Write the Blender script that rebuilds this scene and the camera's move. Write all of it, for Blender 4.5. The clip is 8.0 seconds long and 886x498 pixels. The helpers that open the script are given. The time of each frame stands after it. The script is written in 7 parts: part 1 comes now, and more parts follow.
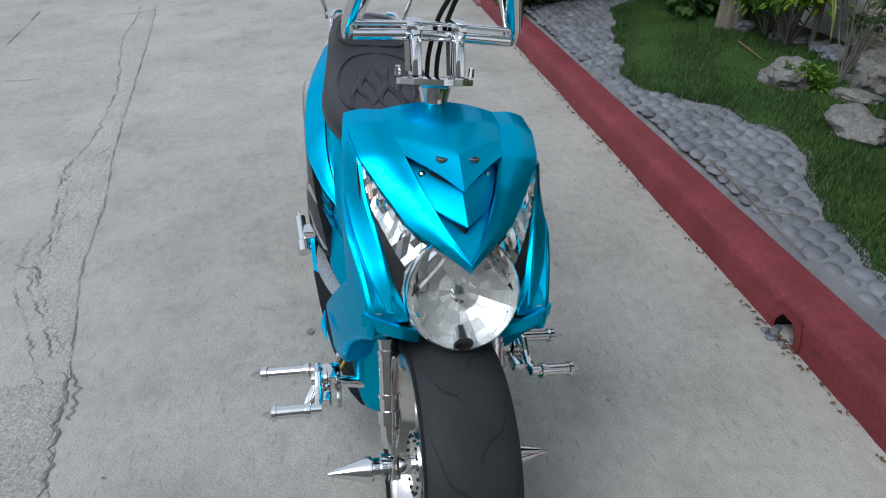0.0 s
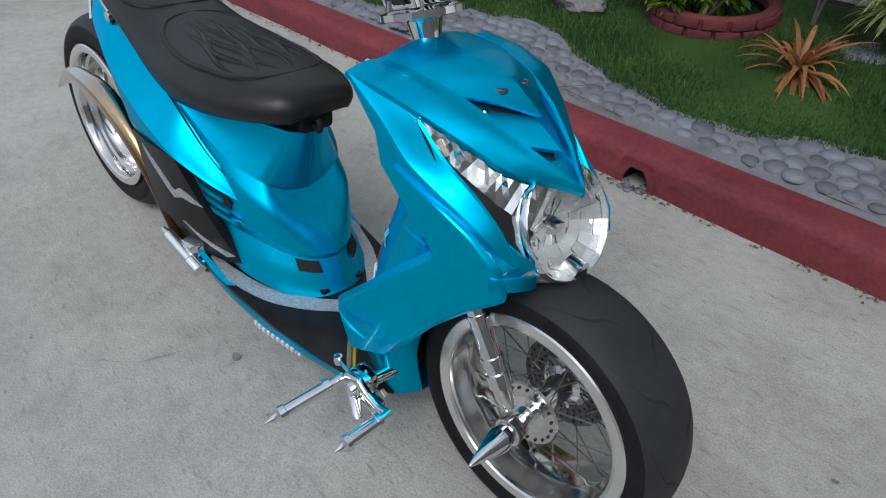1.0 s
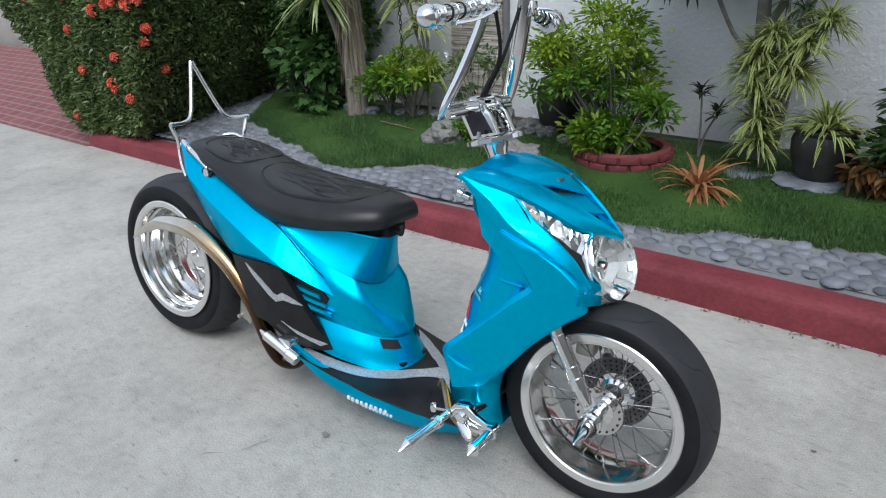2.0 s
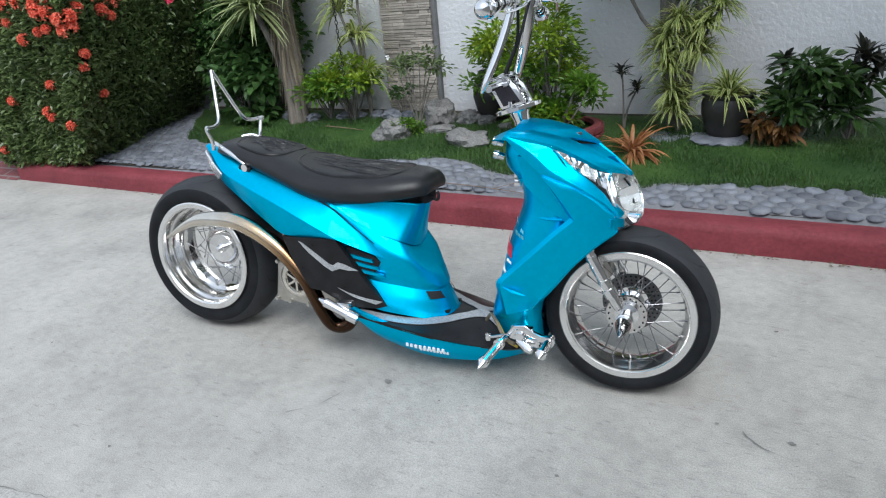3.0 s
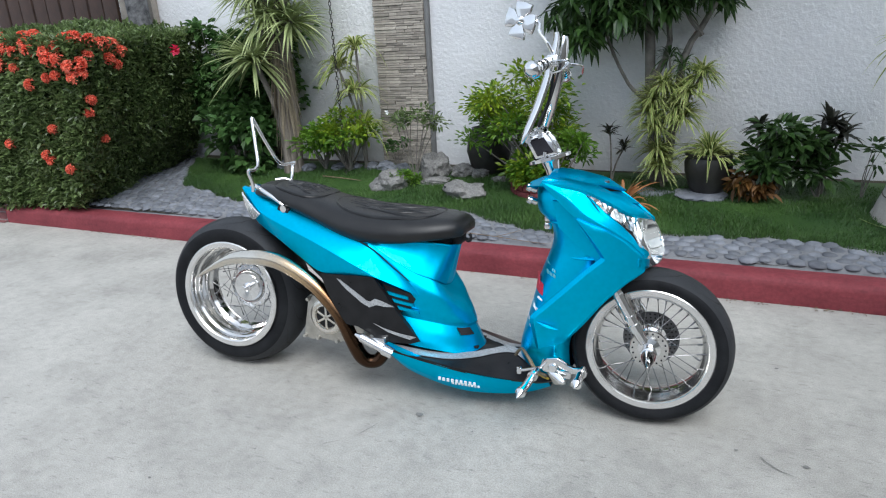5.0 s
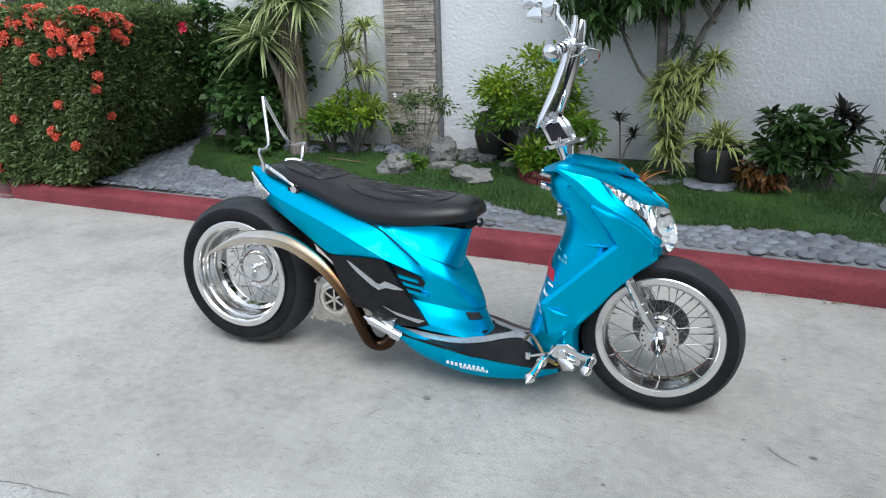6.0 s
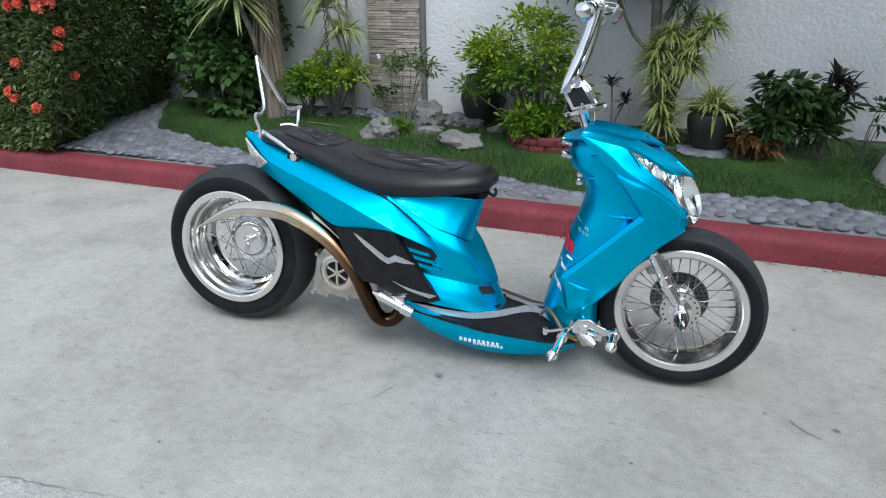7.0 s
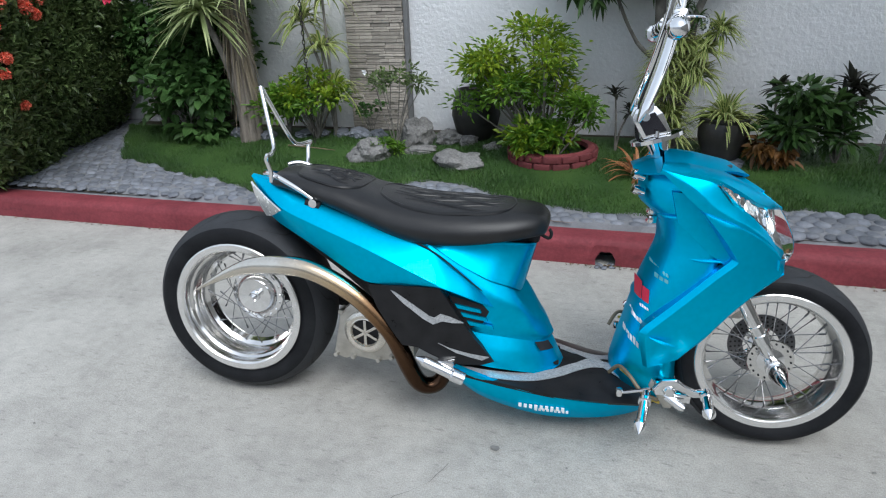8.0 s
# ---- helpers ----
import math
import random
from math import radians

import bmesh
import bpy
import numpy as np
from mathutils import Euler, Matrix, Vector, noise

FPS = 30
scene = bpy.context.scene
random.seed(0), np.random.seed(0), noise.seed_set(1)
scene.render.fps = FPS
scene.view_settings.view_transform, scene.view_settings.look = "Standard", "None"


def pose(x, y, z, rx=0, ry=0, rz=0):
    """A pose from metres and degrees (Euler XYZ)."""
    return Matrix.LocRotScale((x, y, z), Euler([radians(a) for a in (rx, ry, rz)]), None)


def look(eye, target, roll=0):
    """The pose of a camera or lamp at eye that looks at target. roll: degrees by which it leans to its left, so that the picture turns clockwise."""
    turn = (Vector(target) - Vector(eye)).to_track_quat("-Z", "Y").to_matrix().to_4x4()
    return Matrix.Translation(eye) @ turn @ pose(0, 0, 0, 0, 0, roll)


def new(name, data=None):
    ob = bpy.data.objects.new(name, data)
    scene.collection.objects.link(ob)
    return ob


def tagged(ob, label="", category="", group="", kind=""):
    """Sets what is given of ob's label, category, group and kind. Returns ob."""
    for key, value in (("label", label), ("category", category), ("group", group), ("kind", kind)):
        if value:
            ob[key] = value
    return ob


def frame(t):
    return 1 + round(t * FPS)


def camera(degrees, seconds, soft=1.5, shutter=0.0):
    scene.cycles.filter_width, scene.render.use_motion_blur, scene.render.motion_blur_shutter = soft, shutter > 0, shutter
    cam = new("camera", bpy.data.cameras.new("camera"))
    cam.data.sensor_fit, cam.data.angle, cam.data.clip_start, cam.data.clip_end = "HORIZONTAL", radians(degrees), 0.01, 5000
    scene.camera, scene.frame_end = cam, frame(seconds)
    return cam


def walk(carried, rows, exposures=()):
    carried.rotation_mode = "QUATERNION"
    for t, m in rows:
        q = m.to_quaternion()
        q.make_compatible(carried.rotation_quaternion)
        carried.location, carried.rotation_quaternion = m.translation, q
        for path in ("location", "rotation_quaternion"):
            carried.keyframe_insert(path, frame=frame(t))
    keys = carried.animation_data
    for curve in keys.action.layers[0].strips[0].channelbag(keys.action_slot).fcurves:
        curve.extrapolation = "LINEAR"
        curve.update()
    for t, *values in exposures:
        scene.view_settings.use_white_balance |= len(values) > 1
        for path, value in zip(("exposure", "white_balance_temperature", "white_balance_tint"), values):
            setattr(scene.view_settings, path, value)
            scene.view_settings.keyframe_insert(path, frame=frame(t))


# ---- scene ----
# The camera and its walk round the scooter
cam = camera(69.2, 8.0, soft=1.15)
PATH = [
    (0, (2.3594, -0.0823, 1.2242), (0.6897, 0.1565, 0.1480), -0.64),
    (0.5, (2.1443, -0.3078, 1.2030), (0.5561, 0.0868, 0.0522), -1.30),
    (1, (2.0092, -0.6043, 1.1930), (0.8415, 0.4397, -0.0508), -1.49),
    (1.5, (2.0422, -0.9339, 1.2171), (0.8810, 0.4222, 0.3160), 1.46),
    (2, (2.0641, -1.2191, 1.2475), (0.9341, 0.2167, 0.4362), -2.32),
    (2.2, (2.0253, -1.3129, 1.2454), (0.9878, 0.1730, 0.3998), -2.36),
    (3.3, (1.8737, -1.8760, 1.2697), (1.0876, -0.1969, 0.5202), -5.27),
    (3.5, (1.8434, -1.9371, 1.2748), (1.1396, -0.1972, 0.5836), -3.65),
    (4, (1.7592, -1.9969, 1.2822), (0.9778, -0.2583, 0.6776), -2.56),
    (4.2, (1.7477, -1.9870, 1.2804), (0.9870, -0.2475, 0.6492), -2.22),
    (5.3, (1.7410, -1.9802, 1.2751), (0.9657, -0.2587, 0.6146), -3.20),
    (5.5, (1.7359, -1.9768, 1.2731), (0.9961, -0.2466, 0.5950), -2.95),
    (6, (1.7087, -1.9910, 1.2698), (0.9372, -0.2811, 0.5753), -1.82),
    (6.5, (1.6491, -1.9933, 1.2698), (0.9472, -0.2633, 0.5543), -1.70),
    (7, (1.5159, -1.9526, 1.2583), (0.8629, -0.2396, 0.4590), -0.83),
    (7.5, (1.3385, -1.8088, 1.2370), (0.5908, -0.1446, 0.4183), -3.75),
    (8, (1.1575, -1.7284, 1.2789), (0.6242, 0.0309, 0.4905), -2.12),
]
EXPOSURES = [(0, -0.27, 5900, 8), (0.5, -0.42, 5900, 8), (1.0, -0.36, 5900, 8), (1.5, 0.02, 5900, 8), (2.0, 0.14, 5900, 8), (3.5, 0.30, 5900, 8), (6.5, 0.27, 5900, 8), (7.0, 0.18, 5900, 8), (7.5, 0.08, 5900, 8), (8.0, 0.17, 5900, 8)]
walk(cam, [(t, look(eye, target, roll)) for t, eye, target, roll in PATH], EXPOSURES)

# ---- light: bright overcast sky, soft high sun ----
SUN_ELEVATION, SUN_TURN = 54, 146
world = bpy.data.worlds.new("overcast_sky")
scene.world = world
world.use_nodes = True
wn = world.node_tree.nodes
sky = wn.new("ShaderNodeTexSky")
sky.sky_type = "NISHITA"
sky.sun_disc = False
sky.sun_elevation = radians(SUN_ELEVATION)
sky.sun_rotation = radians(SUN_TURN)
sky.air_density, sky.dust_density, sky.ozone_density = 1.0, 4.0, 1.0
soften = wn.new("ShaderNodeHueSaturation")
soften.inputs["Saturation"].default_value = 0.45
world.node_tree.links.new(sky.outputs["Color"], soften.inputs["Color"])
# an even layer of bright cloud over the whole sky
cloud = wn.new("ShaderNodeMix")
cloud.data_type = "RGBA"
cloud.inputs[0].default_value = 0.5
cloud.inputs[7].default_value = (5.6, 6.0, 6.5, 1)
world.node_tree.links.new(soften.outputs["Color"], cloud.inputs[6])
world.node_tree.links.new(cloud.outputs[2], wn["Background"].inputs["Color"])
wn["Background"].inputs["Strength"].default_value = 0.168
sun = new("sun", bpy.data.lights.new("sun", "SUN"))
sun.data.energy, sun.data.angle, sun.data.color = 1.5, radians(30), (1.0, 0.96, 0.9)
az = radians(SUN_TURN)
sun.matrix_world = look((8 * math.sin(az), 8 * math.cos(az), 8 * math.tan(radians(SUN_ELEVATION))), (0, 0, 0))

# ---- materials ----
def material(name, a, b, scale=20.0, rough=0.6, metal=0.0, bump=0.0, bump_scale=200.0, coat=0.0, fine=0.25, rough_vary=0.08, per_piece=0.0):
    """Two base colours mixed by a coarse and a fine noise, with fine relief."""
    m = bpy.data.materials.new(name)
    m.use_nodes = True
    nt = m.node_tree
    n, link = nt.nodes, nt.links.new
    p = n["Principled BSDF"]
    where = n.new("ShaderNodeTexCoord")
    coarse = n.new("ShaderNodeTexNoise")
    coarse.inputs["Scale"].default_value, coarse.inputs["Detail"].default_value = scale, 6
    small = n.new("ShaderNodeTexNoise")
    small.inputs["Scale"].default_value, small.inputs["Detail"].default_value = scale * 12, 3
    link(where.outputs["Object"], coarse.inputs["Vector"])
    link(where.outputs["Object"], small.inputs["Vector"])
    both = n.new("ShaderNodeMix")
    both.inputs[0].default_value = fine
    link(coarse.outputs["Fac"], both.inputs[2])
    link(small.outputs["Fac"], both.inputs[3])
    ramp = n.new("ShaderNodeValToRGB")
    ramp.color_ramp.elements[0].position, ramp.color_ramp.elements[1].position = 0.32, 0.68
    ramp.color_ramp.elements[0].color, ramp.color_ramp.elements[1].color = (*a, 1), (*b, 1)
    link(both.outputs[0], ramp.inputs["Fac"])
    out = ramp.outputs["Color"]
    if per_piece:
        info = n.new("ShaderNodeObjectInfo")
        geo = n.new("ShaderNodeNewGeometry")
        add = n.new("ShaderNodeMath")
        add.operation = "ADD"
        link(info.outputs["Random"], add.inputs[0])
        link(geo.outputs["Random Per Island"], add.inputs[1])
        wrap = n.new("ShaderNodeMath")
        wrap.operation = "FRACT"
        link(add.outputs[0], wrap.inputs[0])
        span = n.new("ShaderNodeMapRange")
        span.inputs["To Min"].default_value, span.inputs["To Max"].default_value = 1 - per_piece, 1 + per_piece
        link(wrap.outputs[0], span.inputs["Value"])
        hsv = n.new("ShaderNodeHueSaturation")
        link(span.outputs[0], hsv.inputs["Value"])
        link(out, hsv.inputs["Color"])
        out = hsv.outputs["Color"]
    link(out, p.inputs["Base Color"])
    p.inputs["Metallic"].default_value = metal
    if rough_vary:
        span = n.new("ShaderNodeMapRange")
        span.inputs["To Min"].default_value, span.inputs["To Max"].default_value = max(0.0, rough - rough_vary), min(1.0, rough + rough_vary)
        link(both.outputs[0], span.inputs["Value"])
        link(span.outputs[0], p.inputs["Roughness"])
    else:
        p.inputs["Roughness"].default_value = rough
    p.inputs["Coat Weight"].default_value = coat
    p.inputs["Coat Roughness"].default_value = 0.06
    if bump:
        tex = n.new("ShaderNodeTexNoise")
        tex.inputs["Scale"].default_value, tex.inputs["Detail"].default_value = bump_scale, 4
        link(where.outputs["Object"], tex.inputs["Vector"])
        rel = n.new("ShaderNodeBump")
        rel.inputs["Strength"].default_value, rel.inputs["Distance"].default_value = bump, 0.01
        link(tex.outputs["Fac"], rel.inputs["Height"])
        link(rel.outputs["Normal"], p.inputs["Normal"])
    return m


PAINT = material("teal_metallic_paint", (0.003, 0.460, 0.735), (0.005, 0.500, 0.785), 60, 0.38, 0.92, 0, 900, 0.22, fine=0.0, rough_vary=0.0)
PAINT.node_tree.nodes["Principled BSDF"].inputs["Specular Tint"].default_value = (0.12, 0.72, 1.0, 1)
CHROME = material("chrome", (0.78, 0.78, 0.78), (0.86, 0.86, 0.86), 25, 0.06, 1.0, 0, rough_vary=0.03)
ALLOY = material("polished_alloy", (0.66, 0.65, 0.63), (0.76, 0.75, 0.73), 30, 0.10, 1.0, 0.02, 400, rough_vary=0.08)
LIP = material("brushed_rim_lip", (0.72, 0.71, 0.69), (0.82, 0.81, 0.79), 18, 0.24, 0.85, 0.02, 500)
RUBBER = material("tyre_rubber", (0.008, 0.0085, 0.010), (0.018, 0.019, 0.021), 14, 0.6, 0, 0.10, 300)
TREAD = material("tread_rubber", (0.023, 0.025, 0.028), (0.038, 0.040, 0.044), 10, 0.60, 0, 0.12, 260)
GROOVE = material("tread_groove", (0.010, 0.010, 0.011), (0.016, 0.016, 0.017), 30, 0.8)
LEATHER = material("black_vinyl", (0.008, 0.008, 0.0085), (0.015, 0.015, 0.0155), 20, 0.36, 0, 0.10, 700, rough_vary=0.08)
SEAM = material("vinyl_piping", (0.008, 0.008, 0.0085), (0.015, 0.015, 0.0155), 40, 0.32)
BLACK = material("black_plastic", (0.008, 0.008, 0.009), (0.016, 0.016, 0.017), 25, 0.30, 0, 0.04, 500)
MATTE = material("matte_black", (0.010, 0.010, 0.011), (0.022, 0.022, 0.024), 20, 0.65, 0, 0.08, 300)
SILVER = material("speckled_silver_trim", (0.22, 0.23, 0.24), (0.60, 0.61, 0.62), 160, 0.35, 0.4, 0.05, 600, fine=0.5)
EXHAUST = material("heat_stained_steel", (0.66, 0.62, 0.56), (0.82, 0.79, 0.74), 9, 0.20, 1.0, 0.02, 300)
def heat_stained(m):
    """Polished at the cool end, straw and bronze along the bend, dark brown by the engine."""
    n, link = m.node_tree.nodes, m.node_tree.links.new
    p = n["Principled BSDF"]
    where, parts, ramp, mix = n.new("ShaderNodeTexCoord"), n.new("ShaderNodeSeparateXYZ"), n.new("ShaderNodeValToRGB"), n.new("ShaderNodeMix")
    link(where.outputs["Object"], parts.inputs["Vector"])
    link(parts.outputs["X"], ramp.inputs["Fac"])
    el = ramp.color_ramp.elements
    el[0].position, el[0].color = 0.18, (0.95, 0.93, 0.88, 1)
    el[1].position, el[1].color = 0.60, (0.07, 0.042, 0.028, 1)
    for at, c in ((0.36, (0.78, 0.62, 0.42, 1)), (0.47, (0.36, 0.22, 0.12, 1)), (0.54, (0.13, 0.075, 0.045, 1))):
        e = el.new(at)
        e.color = c
    mix.data_type, mix.blend_type = "RGBA", "MULTIPLY"
    mix.inputs[0].default_value = 1.0
    link(p.inputs["Base Color"].links[0].from_socket, mix.inputs[6])
    link(ramp.outputs["Color"], mix.inputs[7])
    link(mix.outputs[2], p.inputs["Base Color"])


heat_stained(EXHAUST)
CASE = material("engine_case_alloy", (0.42, 0.40, 0.36), (0.62, 0.60, 0.55), 30, 0.40, 0.8, 0.08, 160)
CREAM = material("pale_gold_cover", (0.66, 0.62, 0.54), (0.78, 0.74, 0.66), 20, 0.25, 0.75)
WHITE = material("white_decal", (0.70, 0.72, 0.72), (0.82, 0.83, 0.83), 40, 0.45)
PALE = material("pale_teal_decal", (0.10, 0.40, 0.46), (0.16, 0.48, 0.54), 40, 0.4)
REDDECAL = material("red_decal", (0.50, 0.015, 0.04), (0.60, 0.025, 0.06), 40, 0.4)
CABLE = material("tan_cable", (0.10, 0.08, 0.05), (0.20, 0.16, 0.10), 40, 0.5)
YELLOW = material("yellow_cable", (0.45, 0.32, 0.03), (0.55, 0.40, 0.05), 40, 0.5)
CONCRETE = material("driveway_concrete", (0.355, 0.342, 0.312), (0.505, 0.489, 0.449), 2.2, 0.88, 0, 0.3, 120, fine=0.4)
PATCH = material("patched_concrete", (0.362, 0.352, 0.328), (0.500, 0.488, 0.458), 5, 0.9, 0, 0.8, 60, fine=0.5)
OLD_SLAB = material("old_rough_concrete", (0.34, 0.328, 0.302), (0.48, 0.465, 0.43), 6, 0.92, 0, 0.8, 70, fine=0.55)


def pitted(m, scale, depth):
    """Fine sand grain, pits and drawn-out trowel marks worn into a material."""
    n, link = m.node_tree.nodes, m.node_tree.links.new
    p = n["Principled BSDF"]
    where = n.new("ShaderNodeTexCoord")
    stretch = n.new("ShaderNodeMapping")
    stretch.inputs["Scale"].default_value = (0.28, 1.0, 1.0)
    stretch.inputs["Rotation"].default_value = (0, 0, 0.5)
    link(where.outputs["Object"], stretch.inputs["Vector"])
    colour = p.inputs["Base Color"].links[0].from_socket
    for kind, size, lo, hi, dark in (("grain", scale, 0.30, 0.70, depth), ("pits", scale * 0.28, 0.60, 0.72, depth * 1.0), ("marks", scale * 0.12, 0.58, 0.76, depth * 0.5)):
        tex = n.new("ShaderNodeTexNoise")
        tex.inputs["Scale"].default_value, tex.inputs["Detail"].default_value = size, 5
        link((stretch if kind != "grain" else where).outputs["Vector" if kind != "grain" else "Object"], tex.inputs["Vector"])
        span = n.new("ShaderNodeMapRange")
        span.inputs["From Min"].default_value, span.inputs["From Max"].default_value = lo, hi
        span.inputs["To Min"].default_value, span.inputs["To Max"].default_value = 1.0 + (0.5 * depth if kind == "grain" else 0), 1.0 - dark
        link(tex.outputs["Fac"], span.inputs["Value"])
        mix = n.new("ShaderNodeHueSaturation")
        link(span.outputs[0], mix.inputs["Value"])
        link(colour, mix.inputs["Color"])
        colour = mix.outputs["Color"]
    link(colour, p.inputs["Base Color"])


def stained(m):
    """Broad soft patches of damp and wear, and a scatter of small dark flecks."""
    n, link = m.node_tree.nodes, m.node_tree.links.new
    p = n["Principled BSDF"]
    where = n.new("ShaderNodeTexCoord")
    colour = p.inputs["Base Color"].links[0].from_socket
    for scale, detail, lo, hi, a, b in ((0.9, 8, 0.34, 0.66, 1.07, 0.91), (5.5, 7, 0.50, 0.74, 1.0, 0.84), (75, 2, 0.69, 0.76, 1.0, 0.66)):
        tex = n.new("ShaderNodeTexNoise")
        tex.inputs["Scale"].default_value, tex.inputs["Detail"].default_value = scale, detail
        link(where.outputs["Object"], tex.inputs["Vector"])
        span = n.new("ShaderNodeMapRange")
        span.inputs["From Min"].default_value, span.inputs["From Max"].default_value = lo, hi
        span.inputs["To Min"].default_value, span.inputs["To Max"].default_value = a, b
        link(tex.outputs["Fac"], span.inputs["Value"])
        mix = n.new("ShaderNodeHueSaturation")
        link(span.outputs[0], mix.inputs["Value"])
        link(colour, mix.inputs["Color"])
        colour = mix.outputs["Color"]
    link(colour, p.inputs["Base Color"])


pitted(CONCRETE, 260, 0.26)
stained(CONCRETE)
pitted(PATCH, 180, 0.3)
pitted(OLD_SLAB, 180, 0.4)
KERB_RED = material("worn_red_kerb_paint", (0.14, 0.018, 0.026), (0.26, 0.045, 0.056), 5, 0.75, 0, 0.22, 60, fine=0.4)
STUCCO = material("white_stucco", (0.74, 0.74, 0.75), (0.84, 0.84, 0.85), 2.5, 0.85, 0, 0.8, 45, fine=0.3)
GREY_RENDER = material("grey_brown_render", (0.30, 0.28, 0.25), (0.40, 0.38, 0.34), 2.5, 0.9, 0, 0.5, 45, fine=0.3)
MORTAR = material("cobble_mortar", (0.14, 0.143, 0.152), (0.24, 0.244, 0.256), 8, 0.9, 0, 0.3, 70)
STONE = material("grey_river_stone", (0.10, 0.11, 0.13), (0.21, 0.22, 0.245), 14, 0.7, 0, 0.15, 60, per_piece=0.3)
ROCK = material("weathered_boulder", (0.08, 0.08, 0.078), (0.30, 0.29, 0.275), 7, 0.9, 0, 0.9, 26, fine=0.5)
SOIL = material("dark_garden_soil", (0.030, 0.026, 0.018), (0.075, 0.062, 0.042), 12, 0.95, 0, 0.5, 40)
pitted(KERB_RED, 120, 0.22)
GRASS = material("lawn_grass", (0.022, 0.062, 0.010), (0.058, 0.120, 0.021), 3, 0.6, 0, 0, per_piece=0.35)
SLATE = material("ledge_stone", (0.24, 0.215, 0.185), (0.42, 0.38, 0.33), 9, 0.8, 0, 0.3, 60, per_piece=0.32)
TRIM_GREY = material("grey_column_edge", (0.15, 0.15, 0.15), (0.22, 0.22, 0.22), 12, 0.7, 0, 0.2, 50)


for dull, level in ((BLACK, 0.22), (RUBBER, 0.12), (LEATHER, 0.42), (SEAM, 0.3), (MATTE, 0.2), (TREAD, 0.25)):
    dull.node_tree.nodes["Principled BSDF"].inputs["Specular IOR Level"].default_value = level


def clear(name, tint, rough=0.02):
    m = bpy.data.materials.new(name)
    m.use_nodes = True
    p = m.node_tree.nodes["Principled BSDF"]
    p.inputs["Base Color"].default_value = (*tint, 1)
    p.inputs["Transmission Weight"].default_value = 1
    p.inputs["Roughness"].default_value, p.inputs["IOR"].default_value = rough, 1.2
    return m


LENS = clear("clear_lamp_lens", (0.97, 0.98, 0.98))

# ---- helpers for meshes ----
def finish(name, bm, mat, smooth=True, angle=None):
    me = bpy.data.meshes.new(name)
    bmesh.ops.remove_doubles(bm, verts=bm.verts, dist=1e-5)
    bmesh.ops.recalc_face_normals(bm, faces=bm.faces)
    bm.to_mesh(me)
    bm.free()
    me.materials.append(mat)
    if smooth:
        me.polygons.foreach_set("use_smooth", [True] * len(me.polygons))
        me.set_sharp_from_angle(angle=radians(angle or 38))
    return me


def thing(name, bm, mat, label, category, group="", kind="", smooth=True, angle=None):
    return tagged(new(name, finish(name, bm, mat, smooth, angle)), label, category, group, kind)


def part(name, bm, mat, parent, label="", smooth=True, angle=None):
    ob = new(name, finish(name, bm, mat, smooth, angle))
    ob.parent = parent
    return tagged(ob, label)


def holder(name, m, label, category, group="", kind=""):
    ob = new(name)
    ob.matrix_basis = m
    return tagged(ob, label, category, group, kind)


def spline(points, n):
    """n + 1 places along a smooth line through the points."""
    p = [Vector(q) for q in points]
    if len(p) == 2:
        return [p[0].lerp(p[1], k / n) for k in range(n + 1)]
    out = []
    for k in range(n + 1):
        s = k / n * (len(p) - 1)
        i = min(int(s), len(p) - 2)
        f = s - i
        a, b, c, d = p[max(i - 1, 0)], p[i], p[i + 1], p[min(i + 2, len(p) - 1)]
        out.append(0.5 * (2 * b + (c - a) * f + (2 * a - 5 * b + 4 * c - d) * f * f + (3 * b - a - 3 * c + d) * f ** 3))
    return out


def add_grid(bm, rows, close=False, cap=False):
    vs = [[bm.verts.new(p) for p in row] for row in rows]
    m = len(vs[0])
    for r0, r1 in zip(vs, vs[1:]):
        for i in range(m if close else m - 1):
            j = (i + 1) % m
            try:
                bm.faces.new((r0[i], r0[j], r1[j], r1[i]))
            except ValueError:
                pass
    if cap:
        for row in (vs[0], vs[-1]):
            try:
                bm.faces.new(row)
            except ValueError:
                pass
    return vs


def grid_bm(*grids, close=False, cap=False):
    bm = bmesh.new()
    for g in grids:
        add_grid(bm, g, close, cap)
    return bm


def resample(rows, nu, nv):
    """A smooth denser grid through rows of control points."""
    wide = [spline(r, nv) for r in rows]
    cols = [spline([w[k] for w in wide], nu) for k in range(nv + 1)]
    return [[c[k] for c in cols] for k in range(nu + 1)]


def eased(pts, times):
    """Rounds the corners of a line of points."""
    for k in range(times):
        pts = [pts[0]] + [(a + 2 * b + c) / 4 for a, b, c in zip(pts, pts[1:], pts[2:])] + [pts[-1]]
    return pts


def path_line(points, n):
    """Points along straight runs, evenly shared out between the corners, slightly eased."""
    pts = [Vector(p) for p in points]
    out = []
    for k in range(n + 1):
        f = k / n * (len(pts) - 1)
        i = min(int(f), len(pts) - 2)
        out.append(pts[i].lerp(pts[i + 1], f - i))
    return [out[0]] + [(a + 2 * b + c) / 4 for a, b, c in zip(out, out[1:], out[2:])] + [out[-1]]


def thicken(bm, depth):
    """Gives an open sheet a back side, so that it has real thickness."""
    bmesh.ops.remove_doubles(bm, verts=bm.verts, dist=1e-5)
    bmesh.ops.recalc_face_normals(bm, faces=bm.faces)
    bmesh.ops.solidify(bm, geom=bm.faces[:], thickness=depth)
    return bm


